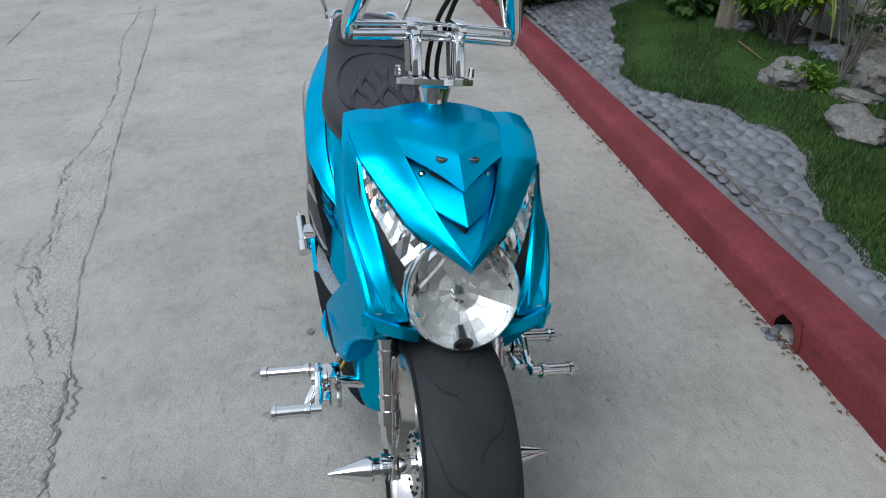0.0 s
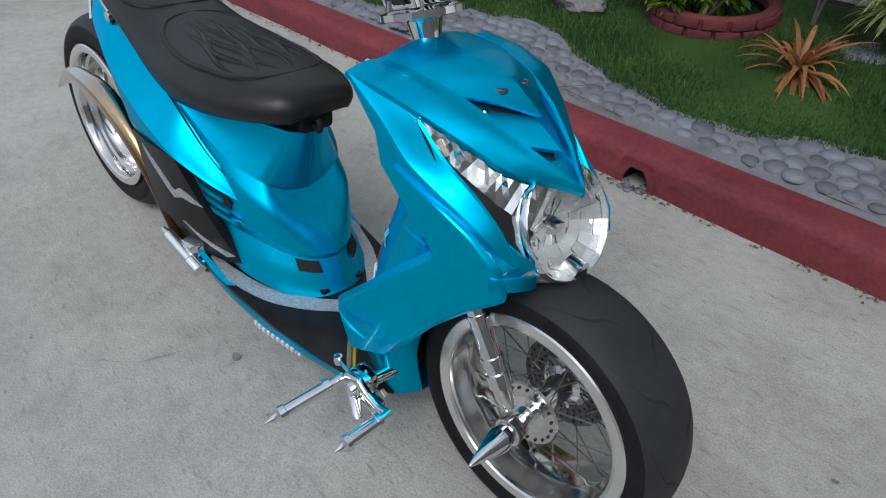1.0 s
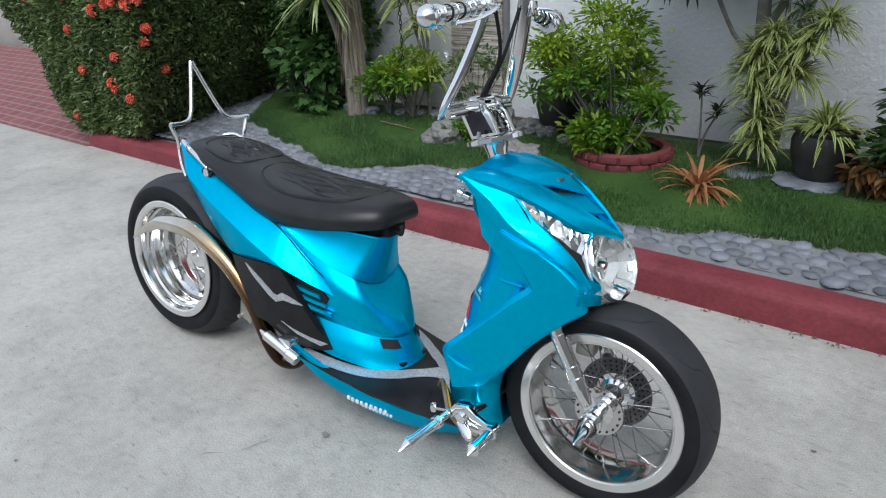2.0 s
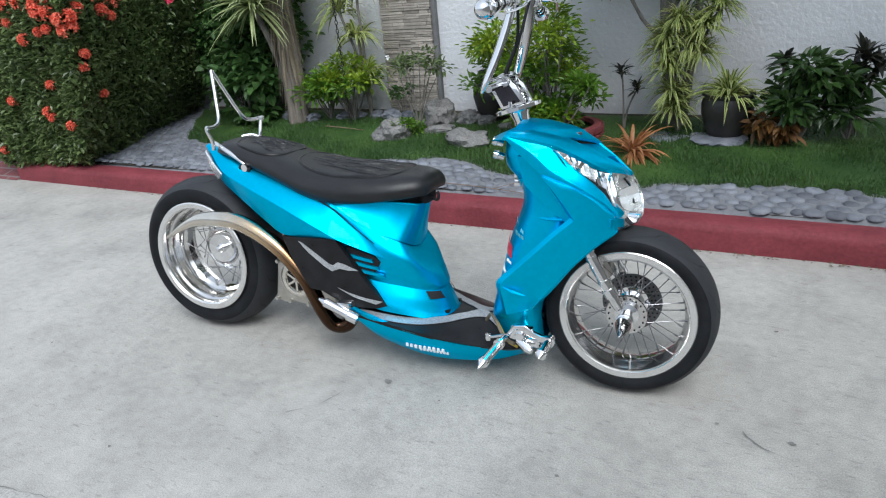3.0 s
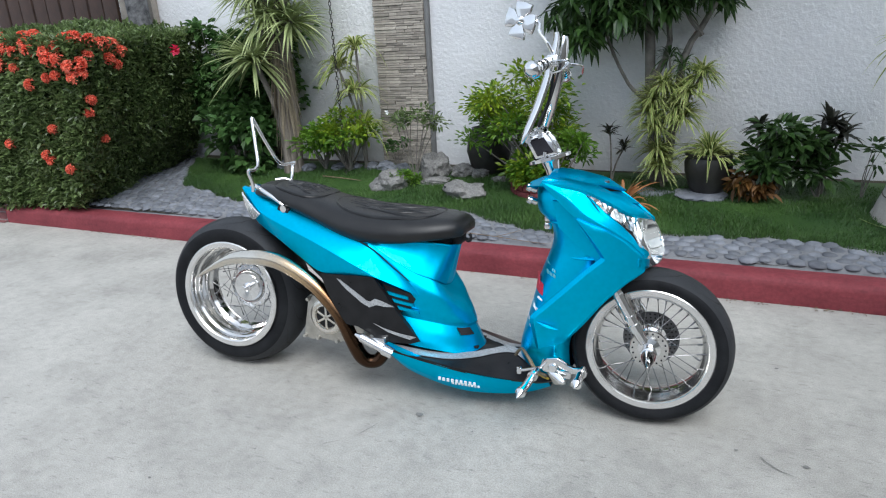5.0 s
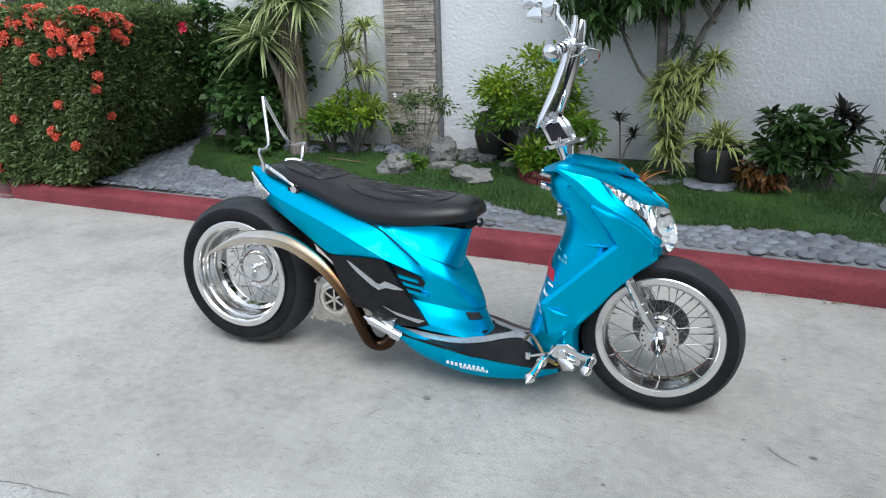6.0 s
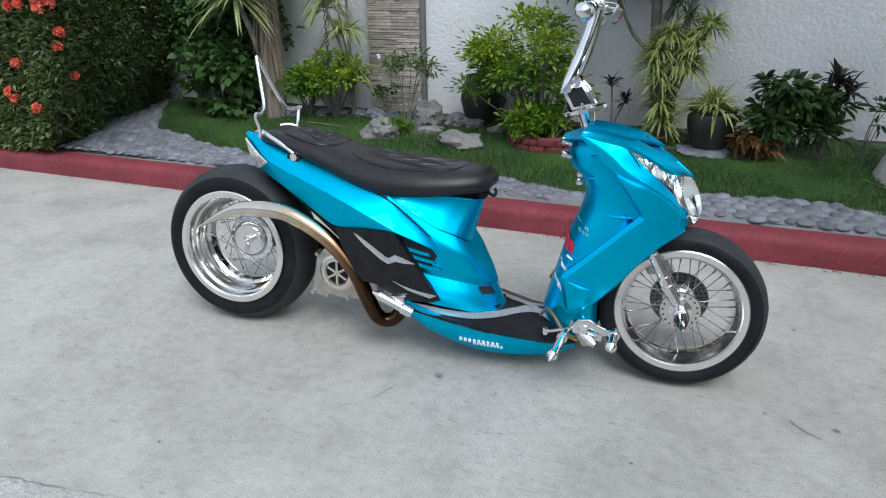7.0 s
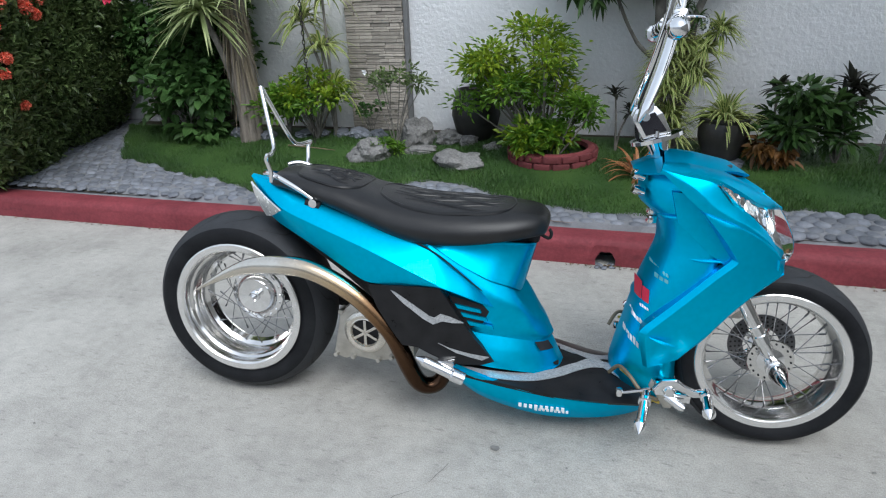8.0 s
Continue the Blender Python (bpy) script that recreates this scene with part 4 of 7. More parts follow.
def build_wing(side):
    strip = []
    for a, b in zip(eased(path_line(STRIP_OUT, 36), 4), eased(path_line(STRIP_IN, 36), 4)):
        row = [a + Vector((0.004, -0.056, 0.0))]
        for u, out in ((0.0, -0.004), (0.10, 0.001), (0.28, 0.006), (0.34, 0.0065), (0.42, 0.005), (0.60, 0.003), (0.80, 0.001), (0.94, -0.001), (1.0, -0.004)):
            row.append(a.lerp(b, u) + Vector((0.35, 1, 0.3)) * out * min(1.0, (a - b).length * 16))
        row.append(b + Vector((-0.006, -0.010, -0.004)))
        strip.append(row)
    wing = part("front_wing", thicken(grid_bm(nose_rows(strip, side)), 0.003), PAINT, scooter, "teal front side fairing beside the lamp", angle=20)
    leg = []
    # straight runs with tight corners and a chamfer along the rear edge
    for a, b in zip(eased(path_line(WING_F, 72), 3), eased(path_line(WING_R, 72), 1)):
        wide = max((a - b).length, 0.004)
        row = [Vector((b.x + 0.006, b.y - 0.066, b.z))]
        for u, out in ((0.0, -0.016), (0.05, -0.009), (0.10, -0.001), (0.11, 0.0), (0.40, 0.002), (0.70, 0.0015), (0.93, -0.001), (0.97, -0.004), (1.0, -0.009)):
            row.append(b.lerp(a, u) + Vector((0, out * min(1.0, wide * 14), 0)))
        row.append(a + Vector((-0.012, -0.030, 0.004)))
        leg.append(row)
    plate = part("wing_plate", thicken(grid_bm(nose_rows(leg, side)), 0.003), PAINT, wing, "arrow-shaped teal side plate", angle=18)
    part("wing_nick", tube_bm([nose((1.252, 0.202, 0.372), side), nose((1.285, 0.206, 0.360), side), nose((1.322, 0.203, 0.352), side)], [0.001, 0.006, 0.001], 8, 10), PAINT, plate)
    # lower front face turning in to the wheel
    a = [(1.570, 0.148, 0.550), (1.510, 0.162, 0.503), (1.450, 0.172, 0.443), (1.340, 0.160, 0.300)]
    b = [(1.555, 0.108, 0.575), (1.490, 0.112, 0.520), (1.430, 0.112, 0.455), (1.335, 0.112, 0.310)]
    part("wing_return", thicken(grid_bm(nose_rows([spline(a, 16), spline(b, 16)], side)), 0.003), PAINT, wing)
    # front face between the lamp and the plate's leading edge
    a = [(1.440, 0.174, 0.676), (1.495, 0.164, 0.650), (1.530, 0.156, 0.622), (1.552, 0.150, 0.600), (1.566, 0.146, 0.566)]
    b = [(1.448, 0.160, 0.682), (1.500, 0.142, 0.650), (1.540, 0.122, 0.622), (1.572, 0.096, 0.600), (1.578, 0.092, 0.588)]
    face = []
    for p, q in zip(spline(a, 20), spline(b, 20)):
        face.append([p.lerp(q, u) + Vector((-0.7, -0.4, -0.2)) * (0.008 * math.sin(math.pi * u)) for u in np.linspace(0, 1, 6)])
    part("wing_front", thicken(grid_bm(nose_rows(face, side)), 0.003), PAINT, wing)


both_sides(build_wing)
# inner panel that closes the fairing behind the arrow's point
for side in (-1, 1):
    part("wing_lining", plate_bm([(1.27, 0.74), (1.35, 0.735), (1.43, 0.69), (1.49, 0.63), (1.50, 0.58), (1.41, 0.555), (1.37, 0.585), (1.29, 0.66)], 0.120 * side, 0.142 * side), PAINT, scooter)

# -- nose cowl between the lamps: flat planes, two chevron vents in a sunk trough --
RIDGE = [(1.262, 0.108, 0.822), (1.318, 0.103, 0.819), (1.409, 0.084, 0.797), (1.472, 0.064, 0.766), (1.530, 0.036, 0.729), (1.582, 0.0, 0.690)]
EDGE = [(1.250, 0.170, 0.811), (1.320, 0.168, 0.806), (1.390, 0.157, 0.788), (1.450, 0.124, 0.754), (1.505, 0.086, 0.716), (1.586, 0.0, 0.683)]
BASE = [(1.400, 0.078, 0.774), (1.440, 0.066, 0.750), (1.490, 0.046, 0.724), (1.540, 0.024, 0.702), (1.580, 0.0, 0.681)]


def build_cowl():
    bm = bmesh.new()
    for side in (-1, 1):
        r, e = path_line(RIDGE, 40), path_line(EDGE, 40)
        rows = []
        for a, b in zip(r, e):
            out = [nose(a + Vector((-0.002, -0.004, -0.003)), side)]
            out += [nose(a.lerp(b, u) + Vector((0, 0, 0.005 * math.sin(math.pi * u) + 0.002 * math.exp(-(u / 0.06) ** 2))), side) for u in np.linspace(0, 1, 9)]
            out.append(nose(b + Vector((-0.006, -0.002, -0.010)), side))
            rows.append(out)
        add_grid(bm, rows)
        # top plate with its crease along the middle, down to the upper chevron
        mid = path_line([(1.268, 0, 0.843), (1.350, 0, 0.834), (1.433, 0, 0.814), (1.494, 0, 0.774)], 24)
        rim = path_line([(1.262, 0.108, 0.822), (1.318, 0.103, 0.819), (1.366, 0.093, 0.809), (1.409, 0.084, 0.798)], 24)
        rows = [[nose(a.lerp(b, u) + Vector((0, 0, 0.004 * math.sin(math.pi * u))), side) for u in np.linspace(0, 1, 9)] for a, b in zip(mid, rim)]
        rows.append([p + Vector((-0.010, 0, -0.005)) for p in rows[-1]])
        add_grid(bm, rows)
        # walls of the trough
        add_grid(bm, [[nose(p, side) for p in path_line(RIDGE[2:], 20)], [nose(p, side) for p in path_line(BASE, 20)]])
    cowl = part("nose_cowl", bm, PAINT, scooter, "teal nose cowl with chevron vents", angle=18)
    for name, mids, rims, mouth in (
        ("upper_chevron", [(1.410, 0, 0.798), (1.475, 0, 0.771), (1.537, 0, 0.733)], [(1.396, 0.079, 0.785), (1.450, 0.062, 0.760), (1.490, 0.046, 0.741)], True),
        ("lower_chevron", [(1.470, 0, 0.746), (1.530, 0, 0.712), (1.582, 0, 0.682)], [(1.470, 0.054, 0.738), (1.530, 0.030, 0.711), (1.580, 0.001, 0.683)], False),
    ):
        bm = bmesh.new()
        for side in (-1, 1):
            rows = [[nose(a.lerp(b, u), side) for u in np.linspace(0, 1, 6)] for a, b in zip(spline(mids, 14), spline(rims, 14))]
            if mouth:
                rows.append([p + Vector((-0.008, 0, -0.006)) for p in rows[-1]])
            add_grid(bm, rows)
        part(name, bm, PAINT, cowl, "", angle=18)
    # black sheets that paint the shade below the two chevron lips
    for tip, corner, back in (((1.494, 0, 0.774), (1.409, 0.080, 0.797), 0.016), ((1.536, 0, 0.724), (1.492, 0.042, 0.734), 0.012)):
        bm = bmesh.new()
        for side in (-1, 1):
            top = [nose(Vector(tip).lerp(Vector(corner), u) + Vector((-back, 0, -0.003)), side) for u in np.linspace(0, 0.55, 8)]
            add_grid(bm, [top, [p + Vector((0.003, 0, -0.008)) for p in top]])
        part("chevron_gap", bm, MATTE, cowl)
    for s in (-1, 1):
        c = nose((1.432, 0.026, 0.8035), s)
        part("cowl_screw", lathe_bm([(0.0055, 0.001), (0.0085, 0.0025), (0.0105, 0.001), (0.0105, -0.006)], c, axis="z", n=20), STEEL, cowl)
        part("screw_socket", lathe_bm([(0.0, 0.0016), (0.0062, 0.0016)], c, axis="z", n=12), MATTE, cowl)
        c = nose((1.428, 0.056, 0.772), s)
        part("trough_screw", lathe_bm([(0.0, 0.006), (0.004, 0.006), (0.0065, 0.003), (0.0065, -0.002)], c, axis="z", n=12), CHROME, cowl)


STEEL = material("blued_steel", (0.16, 0.19, 0.22), (0.26, 0.29, 0.32), 30, 0.3, 0.9)
build_cowl()
# teal shroud below the bars, closing the cowl behind
part("bar_shroud", thicken(grid_bm([spline([(1.178, -0.090, 0.776), (1.176, 0.0, 0.782), (1.178, 0.100, 0.776)], 12), path_line([(1.236, -0.150, 0.788), (1.246, -0.096, 0.798), (1.252, 0.006, 0.817), (1.246, 0.108, 0.798), (1.236, 0.162, 0.788)], 12)]), 0.004), PAINT, scooter, "teal shroud behind the cowl")

# -- head lamps --
def build_strip(side):
    """A long reflector strip beside the cowl under a clear cover."""
    a = [(1.384, 0.158, 0.785), (1.450, 0.122, 0.750), (1.505, 0.084, 0.712), (1.556, 0.034, 0.690)]
    b = [(1.392, 0.158, 0.780), (1.436, 0.153, 0.722), (1.496, 0.130, 0.668), (1.560, 0.092, 0.602)]
    rows = []
    for p, q in zip(spline(a, 22), spline(b, 22)):
        rows.append([p.lerp(q, u) + Vector((-0.010, -0.002, -0.010)) for u in np.linspace(0, 1, 6)])
    strip = part("side_lamp", thicken(grid_bm(nose_rows(rows, side)), 0.003), LAMP, scooter, "long side lamp with faceted chrome reflectors")
    # broken chrome facets under the cover, the lower edge left black
    rng = random.Random(5)
    out = Vector((0.6, 0.3, 0.7)).normalized()
    inner = [[r[j] + out * (0.003 + 0.006 * rng.random()) + Vector((0, rng.uniform(-0.002, 0.002), 0)) for j in range(5)] for k, r in enumerate(rows[1:22])]
    for lo, hi in ((0, 5), (5, 9), (9, 13), (13, 20)):
        part("reflector_facet", grid_bm(nose_rows([r[:4] for r in inner[lo:hi + 1]], side)), CHROME if lo != 9 else LAMP, strip, "broken chrome facets", smooth=False)
    part("lamp_border", grid_bm(nose_rows([[r[3] + out * 0.005, r[4] + out * 0.010, r[5] + out * 0.011] for r in rows[1:]], side)), MATTE, strip, "black plastic lamp border")
    bulb = rows[6][2] + out * 0.004
    part("marker_bulb", tube_bm([nose(bulb - Vector((0.008, -0.002, -0.009)), side), nose(bulb + Vector((0.008, -0.002, -0.009)), side)], 0.005, 10), AMBER, strip, "small pale amber marker bulb")
    cover = [[p + out * (0.016 if 0 < k < 22 else 0.012) for p in r] for k, r in enumerate(rows)]
    glass = part("lamp_cover", grid_bm(nose_rows(cover, side)), LENS, strip, "clear plastic cover")
    glass.visible_shadow = False


AMBER = material("amber_bulb", (0.58, 0.40, 0.30), (0.70, 0.52, 0.42), 30, 0.2, 0.3)
both_sides(build_strip)
LAMP_C = Vector((1.507, 0.004, 0.595))
lamp_turn = Vector((0.80, 0, 0.36)).to_track_quat("Z", "Y").to_matrix().to_4x4()


def lamp_place(r, a, h):
    """A place in the round lamp: radius, turn and height along its axis."""
    p = lamp_turn @ Vector((r * 0.96 * math.cos(a), r * 0.97 * math.sin(a), h))
    return LAMP_C + p


# reflector bowl, bulb, bezel and clear lens
bm = bmesh.new()
rng = random.Random(12)
rings = [(0.004, 0.012), (0.034, 0.013), (0.052, 0.020), (0.070, 0.029), (0.082, 0.037), (0.091, 0.044)]
for k in range(20):
    a0, a1 = 2 * math.pi * k / 20, 2 * math.pi * (k + 1) / 20
    for (r0, h0), (r1, h1) in zip(rings, rings[1:]):
        d = rng.uniform(-0.0018, 0.0018)
        e = rng.uniform(-0.0018, 0.0018)
        bm.faces.new([bm.verts.new(lamp_place(r, a, h)) for r, a, h in ((r0, a0, h0 + d), (r1, a0, h1 + d), (r1, a1, h1 + e), (r0, a1, h0 + e))])
head = part("head_lamp", bm, LAMP, scooter, "round clear head lamp with faceted chrome reflector", smooth=False)
# bright housing that fills in behind the lens, up to the cowl and the wings
bm = bmesh.new()
add_grid(bm, [[lamp_place(r, a, h) for a in np.linspace(0, 2 * math.pi, 19)[:-1]] for r, h in ((0.091, 0.044), (0.100, 0.030), (0.104, 0.0), (0.104, -0.05))], close=True)
part("lamp_housing", bm, LAMP, head, "", smooth=False)
bm = bmesh.new()
add_grid(bm, [[lamp_place(r, a, h) for a in np.linspace(0, 2 * math.pi, 33)[:-1]] for r, h in ((0.0905, 0.044), (0.094, 0.047), (0.097, 0.042), (0.0975, 0.034))], close=True)
part("lamp_bezel", bm, CHROME, head)
bm = bmesh.new()
add_grid(bm, [[lamp_place(r, a, h) for a in np.linspace(0, 2 * math.pi, 41)[:-1]] for r, h in ((0.1000, 0.036), (0.097, 0.054), (0.085, 0.072), (0.063, 0.084), (0.03, 0.091), (0.004, 0.093))], close=True)
lens = part("lamp_lens", bm, LENS, head, "clear domed plastic lens")
lens.visible_shadow = False
part("lamp_bulb", lathe_bm([(0.0, 0.03), (0.010, 0.028), (0.013, 0.018), (0.013, -0.01)], LAMP_C + lamp_turn.to_3x3() @ Vector((0, 0, 0.0)), axis="x", n=16), CHROME, head)
# bullet tube at the lamp's foot
tip = Vector((1.588, 0.002, 0.545))
part("nose_tube", tube_bm([tip + Vector((-0.030, 0, 0.008)), tip], [0.013, 0.016], 16, 6), CHROME, head, "small chrome tube at the lamp's foot")
part("tube_mouth", lathe_bm([(0.0, 0.001), (0.012, 0.001)], tip, axis="x", n=14), MATTE, head)
# cross brace below the lamps, and small turn lamps
for side in (-1, 1):
    lip = [[(1.552, 0.162, 0.578 + d), (1.572, 0.130, 0.574 + d), (1.580, 0.098, 0.566 + d), (1.572, 0.070, 0.552 + d)] for d in (-0.014, 0.0, 0.010)]
    part("nose_lip", thicken(grid_bm(nose_rows([spline(l, 16) for l in lip], side)), 0.006), PAINT, scooter, "narrow teal lip beside the lamp")
for side in (-1, 1):
    rows2 = nose_rows(resample([[(1.556, 0.110, 0.592), (1.558, 0.128, 0.591), (1.557, 0.146, 0.590)], [(1.560, 0.110, 0.582), (1.561, 0.128, 0.578), (1.560, 0.144, 0.577)]], 4, 8), side)
    part("turn_lamp", thicken(grid_bm(rows2), 0.004), LAMP, scooter, "small clear turn lamp")
    rows2 = nose_rows([spline([(1.546, 0.08, 0.602), (1.544, 0.138, 0.596)], 6), spline([(1.550, 0.08, 0.560), (1.550, 0.136, 0.558)], 6)], side)
    part("lamp_recess", thicken(grid_bm(rows2), 0.003), MATTE, scooter)

DARK_REFLECTION = material("dark_reflection_chrome", (0.045, 0.042, 0.048), (0.085, 0.080, 0.088), 20, 0.12, 0.9)
# -- handlebar: tall chrome lyre on a turned plate --
part("steering_plate", lathe_bm([(0.0, 0.010), (0.055, 0.010), (0.070, 0.006), (0.070, -0.004), (0.030, -0.010), (0.024, -0.035), (0.024, -0.05)], (0, 0, 0), axis="z", n=40), CHROME, scooter, "round chrome steering plate").matrix_basis = pose(1.234, 0, 0.858, 0, -16, 0)
for side in (-1, 1):
    foot, head_ = Vector((1.228, 0.040 * side, 0.864)), Vector((1.200, 0.040 * side, 0.944))
    riser = part("bar_riser", plate_bm([(1.266, 0.878), (1.196, 0.858), (1.164, 0.912), (1.172, 0.936), (1.220, 0.946), (1.240, 0.928)], 0.030 * side, 0.048 * side, bevel=0.003), CHROME, scooter, "flat chrome bar riser")
    # dark plate paints a reflection of dark surroundings on the plain chrome riser
    part("riser_inlay", plate_bm([(1.254, 0.882), (1.202, 0.868), (1.176, 0.914), (1.220, 0.930)], 0.0485 * side, 0.0500 * side), DARK_REFLECTION, riser, "dark reflection painted on the chrome riser")
    part("riser_clamp", lathe_bm([(0.0, -0.014), (0.017, -0.014), (0.019, 0.0), (0.017, 0.014), (0.0, 0.014)], head_, n=18), CHROME, riser)
    part("riser_bolt", lathe_bm([(0.0, 0.016), (0.005, 0.016), (0.006, 0.0)], foot + Vector((0.0, 0.028 * side, 0.004)), axis="z", n=8), CHROME, riser)
for dz, r in ((-0.006, 0.0105), (0.014, 0.005)):
    part("cross_bar", tube_bm([(1.190, -0.145, 0.932 + dz), (1.196, 0.0, 0.938 + dz), (1.190, 0.145, 0.932 + dz)], r, 12, 12), CHROME, scooter, "chrome cross bar")


def build_arm(side):
    pts = [(1.172, 0.155, 0.915), (1.186, 0.148, 0.950), (1.212, 0.126, 1.02), (1.235, 0.104, 1.10), (1.250, 0.088, 1.17), (1.258, 0.082, 1.22), (1.258, 0.084, 1.245)]
    arm = part("bar_arm", tube_bm([(x, y * side, z) for x, y, z in pts], [0.007, 0.019, 0.023, 0.023, 0.021, 0.018, 0.014], 14, 30, flat=0.55), CHROME, scooter, "curved chrome bar arm")
    grip_a, grip_b = Vector((1.252, 0.095 * side, 1.160)), Vector((1.230, 0.288 * side, 1.130))
    grip = part("hand_grip", tube_bm([grip_a.lerp(grip_b, f) for f in (0.0, 0.22, 0.23, 0.30, 0.31, 0.92, 0.93, 1.0)], [0.011, 0.011, 0.018, 0.018, 0.0155, 0.0155, 0.019, 0.017], 16), CHROME, scooter, "ribbed chrome hand grip")
    part("grip_end", lathe_bm([(0.0, 0.024 * side), (0.010, 0.022 * side), (0.019, 0.014 * side), (0.024, 0.002 * side), (0.023, -0.008 * side), (0.016, -0.016 * side)], grip_b, n=24), CHROME, grip, "round chrome bar end")
    part("grip_flange", lathe_bm([(0.014, 0.004 * side), (0.023, 0.006 * side), (0.025, 0.002 * side), (0.023, -0.003 * side), (0.014, -0.004 * side)], grip_b - Vector((0, 0.03 * side, 0)), closed=True, n=30), CHROME, grip)
    for f in (0.4, 0.5, 0.6, 0.7, 0.8):
        c = grip_a.lerp(grip_b, f)
        part("grip_ring", lathe_bm([(0.0155, -0.003), (0.0172, -0.002), (0.0172, 0.002), (0.0155, 0.003)], c, n=18), MATTE if f in (0.5, 0.7) else CHROME, grip)
    lever = [grip_a + Vector((0.02, 0.02 * side, 0)), grip_a + Vector((0.055, 0.05 * side, -0.005)), grip_a.lerp(grip_b, 0.6) + Vector((0.06, 0, -0.012)), grip_b + Vector((0.05, -0.02 * side, -0.01))]
    part("brake_lever", tube_bm(lever, [0.007, 0.005, 0.004, 0.006], 8, 16, flat=0.6), CHROME, grip)
    box = box_bm(grip_a + Vector((-0.016, 0.006 * side - 0.016, -0.018)), grip_a + Vector((0.018, 0.006 * side + 0.016, 0.018)), 0.005)
    part("lever_clamp", box, CHROME, grip)


both_sides(build_arm)
# one cross-shaped mirror on a cranked stem, seen from its back
stem = part("mirror_stem", tube_bm([(1.250, -0.10, 1.185), (1.235, -0.11, 1.215), (1.212, -0.105, 1.245), (1.205, -0.09, 1.275), (1.165, -0.075, 1.280)], 0.0055, 8, 20), CHROME, scooter, "chrome mirror stem")
arm = [(0.014, 0.016), (0.030, 0.026), (0.052, 0.030), (0.056, 0.0), (0.052, -0.030), (0.030, -0.026)]
outline = []
for k in range(4):
    c, d = math.cos(-k * math.pi / 2), math.sin(-k * math.pi / 2)
    outline += [(x * c - z * d, x * d + z * c) for x, z in arm]
mirror = part("mirror_head", plate_bm(outline, -0.007, 0.007, bevel=0.003), CHROME, scooter, "small cross-shaped chrome mirror")
mirror.matrix_basis = pose(1.146, -0.070, 1.284, 0, 18, -22)
part("mirror_stud", lathe_bm([(0.0, -0.022), (0.008, -0.020), (0.013, -0.012), (0.015, -0.006)], (0, 0, 0), n=14), CHROME, mirror)
part("mirror_stud", lathe_bm([(0.0, 0.016), (0.010, 0.014), (0.015, 0.006)], (0, 0, 0), n=14), CHROME, mirror)
# bundled black cables from the bars into the nose
for k, dy in enumerate((-0.004, 0.014)):
    part("control_cable", tube_bm([(1.25, 0.06 * (1 if k % 2 else -1), 1.16), (1.222, 0.03 + dy, 1.05), (1.19, 0.01 + dy, 0.96), (1.18, dy, 0.89), (1.19, dy, 0.835)], 0.0045, 8, 24), MATTE, scooter)
# switches and key lock on the rider's side
for z, x in ((0.762, 1.204), (0.722, 1.206)):
    knob = part("key_switch", lathe_bm([(0.0, 0.035), (0.012, 0.033), (0.014, 0.02), (0.011, 0.018), (0.011, 0.0)], (0, 0, 0), axis="z", n=16), CHROME, scooter, "chrome switch knob")
    knob.matrix_basis = pose(x, -0.062, z, 0, -70, 20)
for z in (0.664, 0.638):
    knob = part("key_switch", box_bm((-0.012, -0.014, -0.011), (0.012, 0.014, 0.011), 0.004), CHROME, scooter, "chrome switch")
    knob.matrix_basis = pose(1.236, -0.020, z, 0, 0, 15)

# -- engine, exhaust and swing arm --
bm = plate_bm([(0.285, 0.150), (0.30, 0.215), (0.318, 0.300), (0.355, 0.335), (0.42, 0.345), (0.50, 0.33), (0.56, 0.25), (0.56, 0.17), (0.49, 0.155), (0.44, 0.142), (0.36, 0.150), (0.325, 0.138)], -0.100, 0.09, bevel=0.006)
engine = part("engine", bm, CASE, scooter, "cast alloy engine case")
C = Vector((0.405, -0.103, 0.247))
part("fan_cover", lathe_bm([(0.0, -0.004), (0.046, -0.004), (0.050, -0.012), (0.060, -0.014), (0.070, -0.008), (0.073, 0.008)], C, n=48), CREAM, engine, "round cream cooling fan cover")
part("cover_recess", lathe_bm([(0.0, -0.0055), (0.044, -0.0055)], C, n=40), MATTE, engine)
part("emblem_ring", lathe_bm([(0.043, -0.007), (0.047, -0.014), (0.050, -0.012)], C, n=48), CREAM, engine)
for k in range(3):
    bm = box_bm((-0.042, -0.004, -0.0045), (0.042, 0.004, 0.0045), 0.001)
    bar = part("emblem_bar", bm, CREAM, engine)
    bar.matrix_basis = Matrix.Translation(C + Vector((0, -0.008, 0))) @ pose(0, 0, 0, 0, 30 + 60 * k, 0)
for a, b in ((0.296, 0.155), (0.355, 0.152), (0.44, 0.150), (0.485, 0.165), (0.325, 0.31)):
    part("case_bolt", lathe_bm([(0.0, -0.012), (0.007, -0.012), (0.009, 0.0), (0.011, 0.02)], (a, -0.10, b), n=12), CASE, engine)
part("swing_arm", tube_bm([(0.33, 0.13, 0.27), (0.15, 0.135, 0.275), (-0.06, 0.135, 0.272)], [0.03, 0.026, 0.022], 12, 8), MATTE, scooter)
part("rear_axle", tube_bm([REAR + Vector((0, -0.006, 0)), REAR + Vector((0, 0.145, 0))], 0.010, 12), CHROME, scooter)

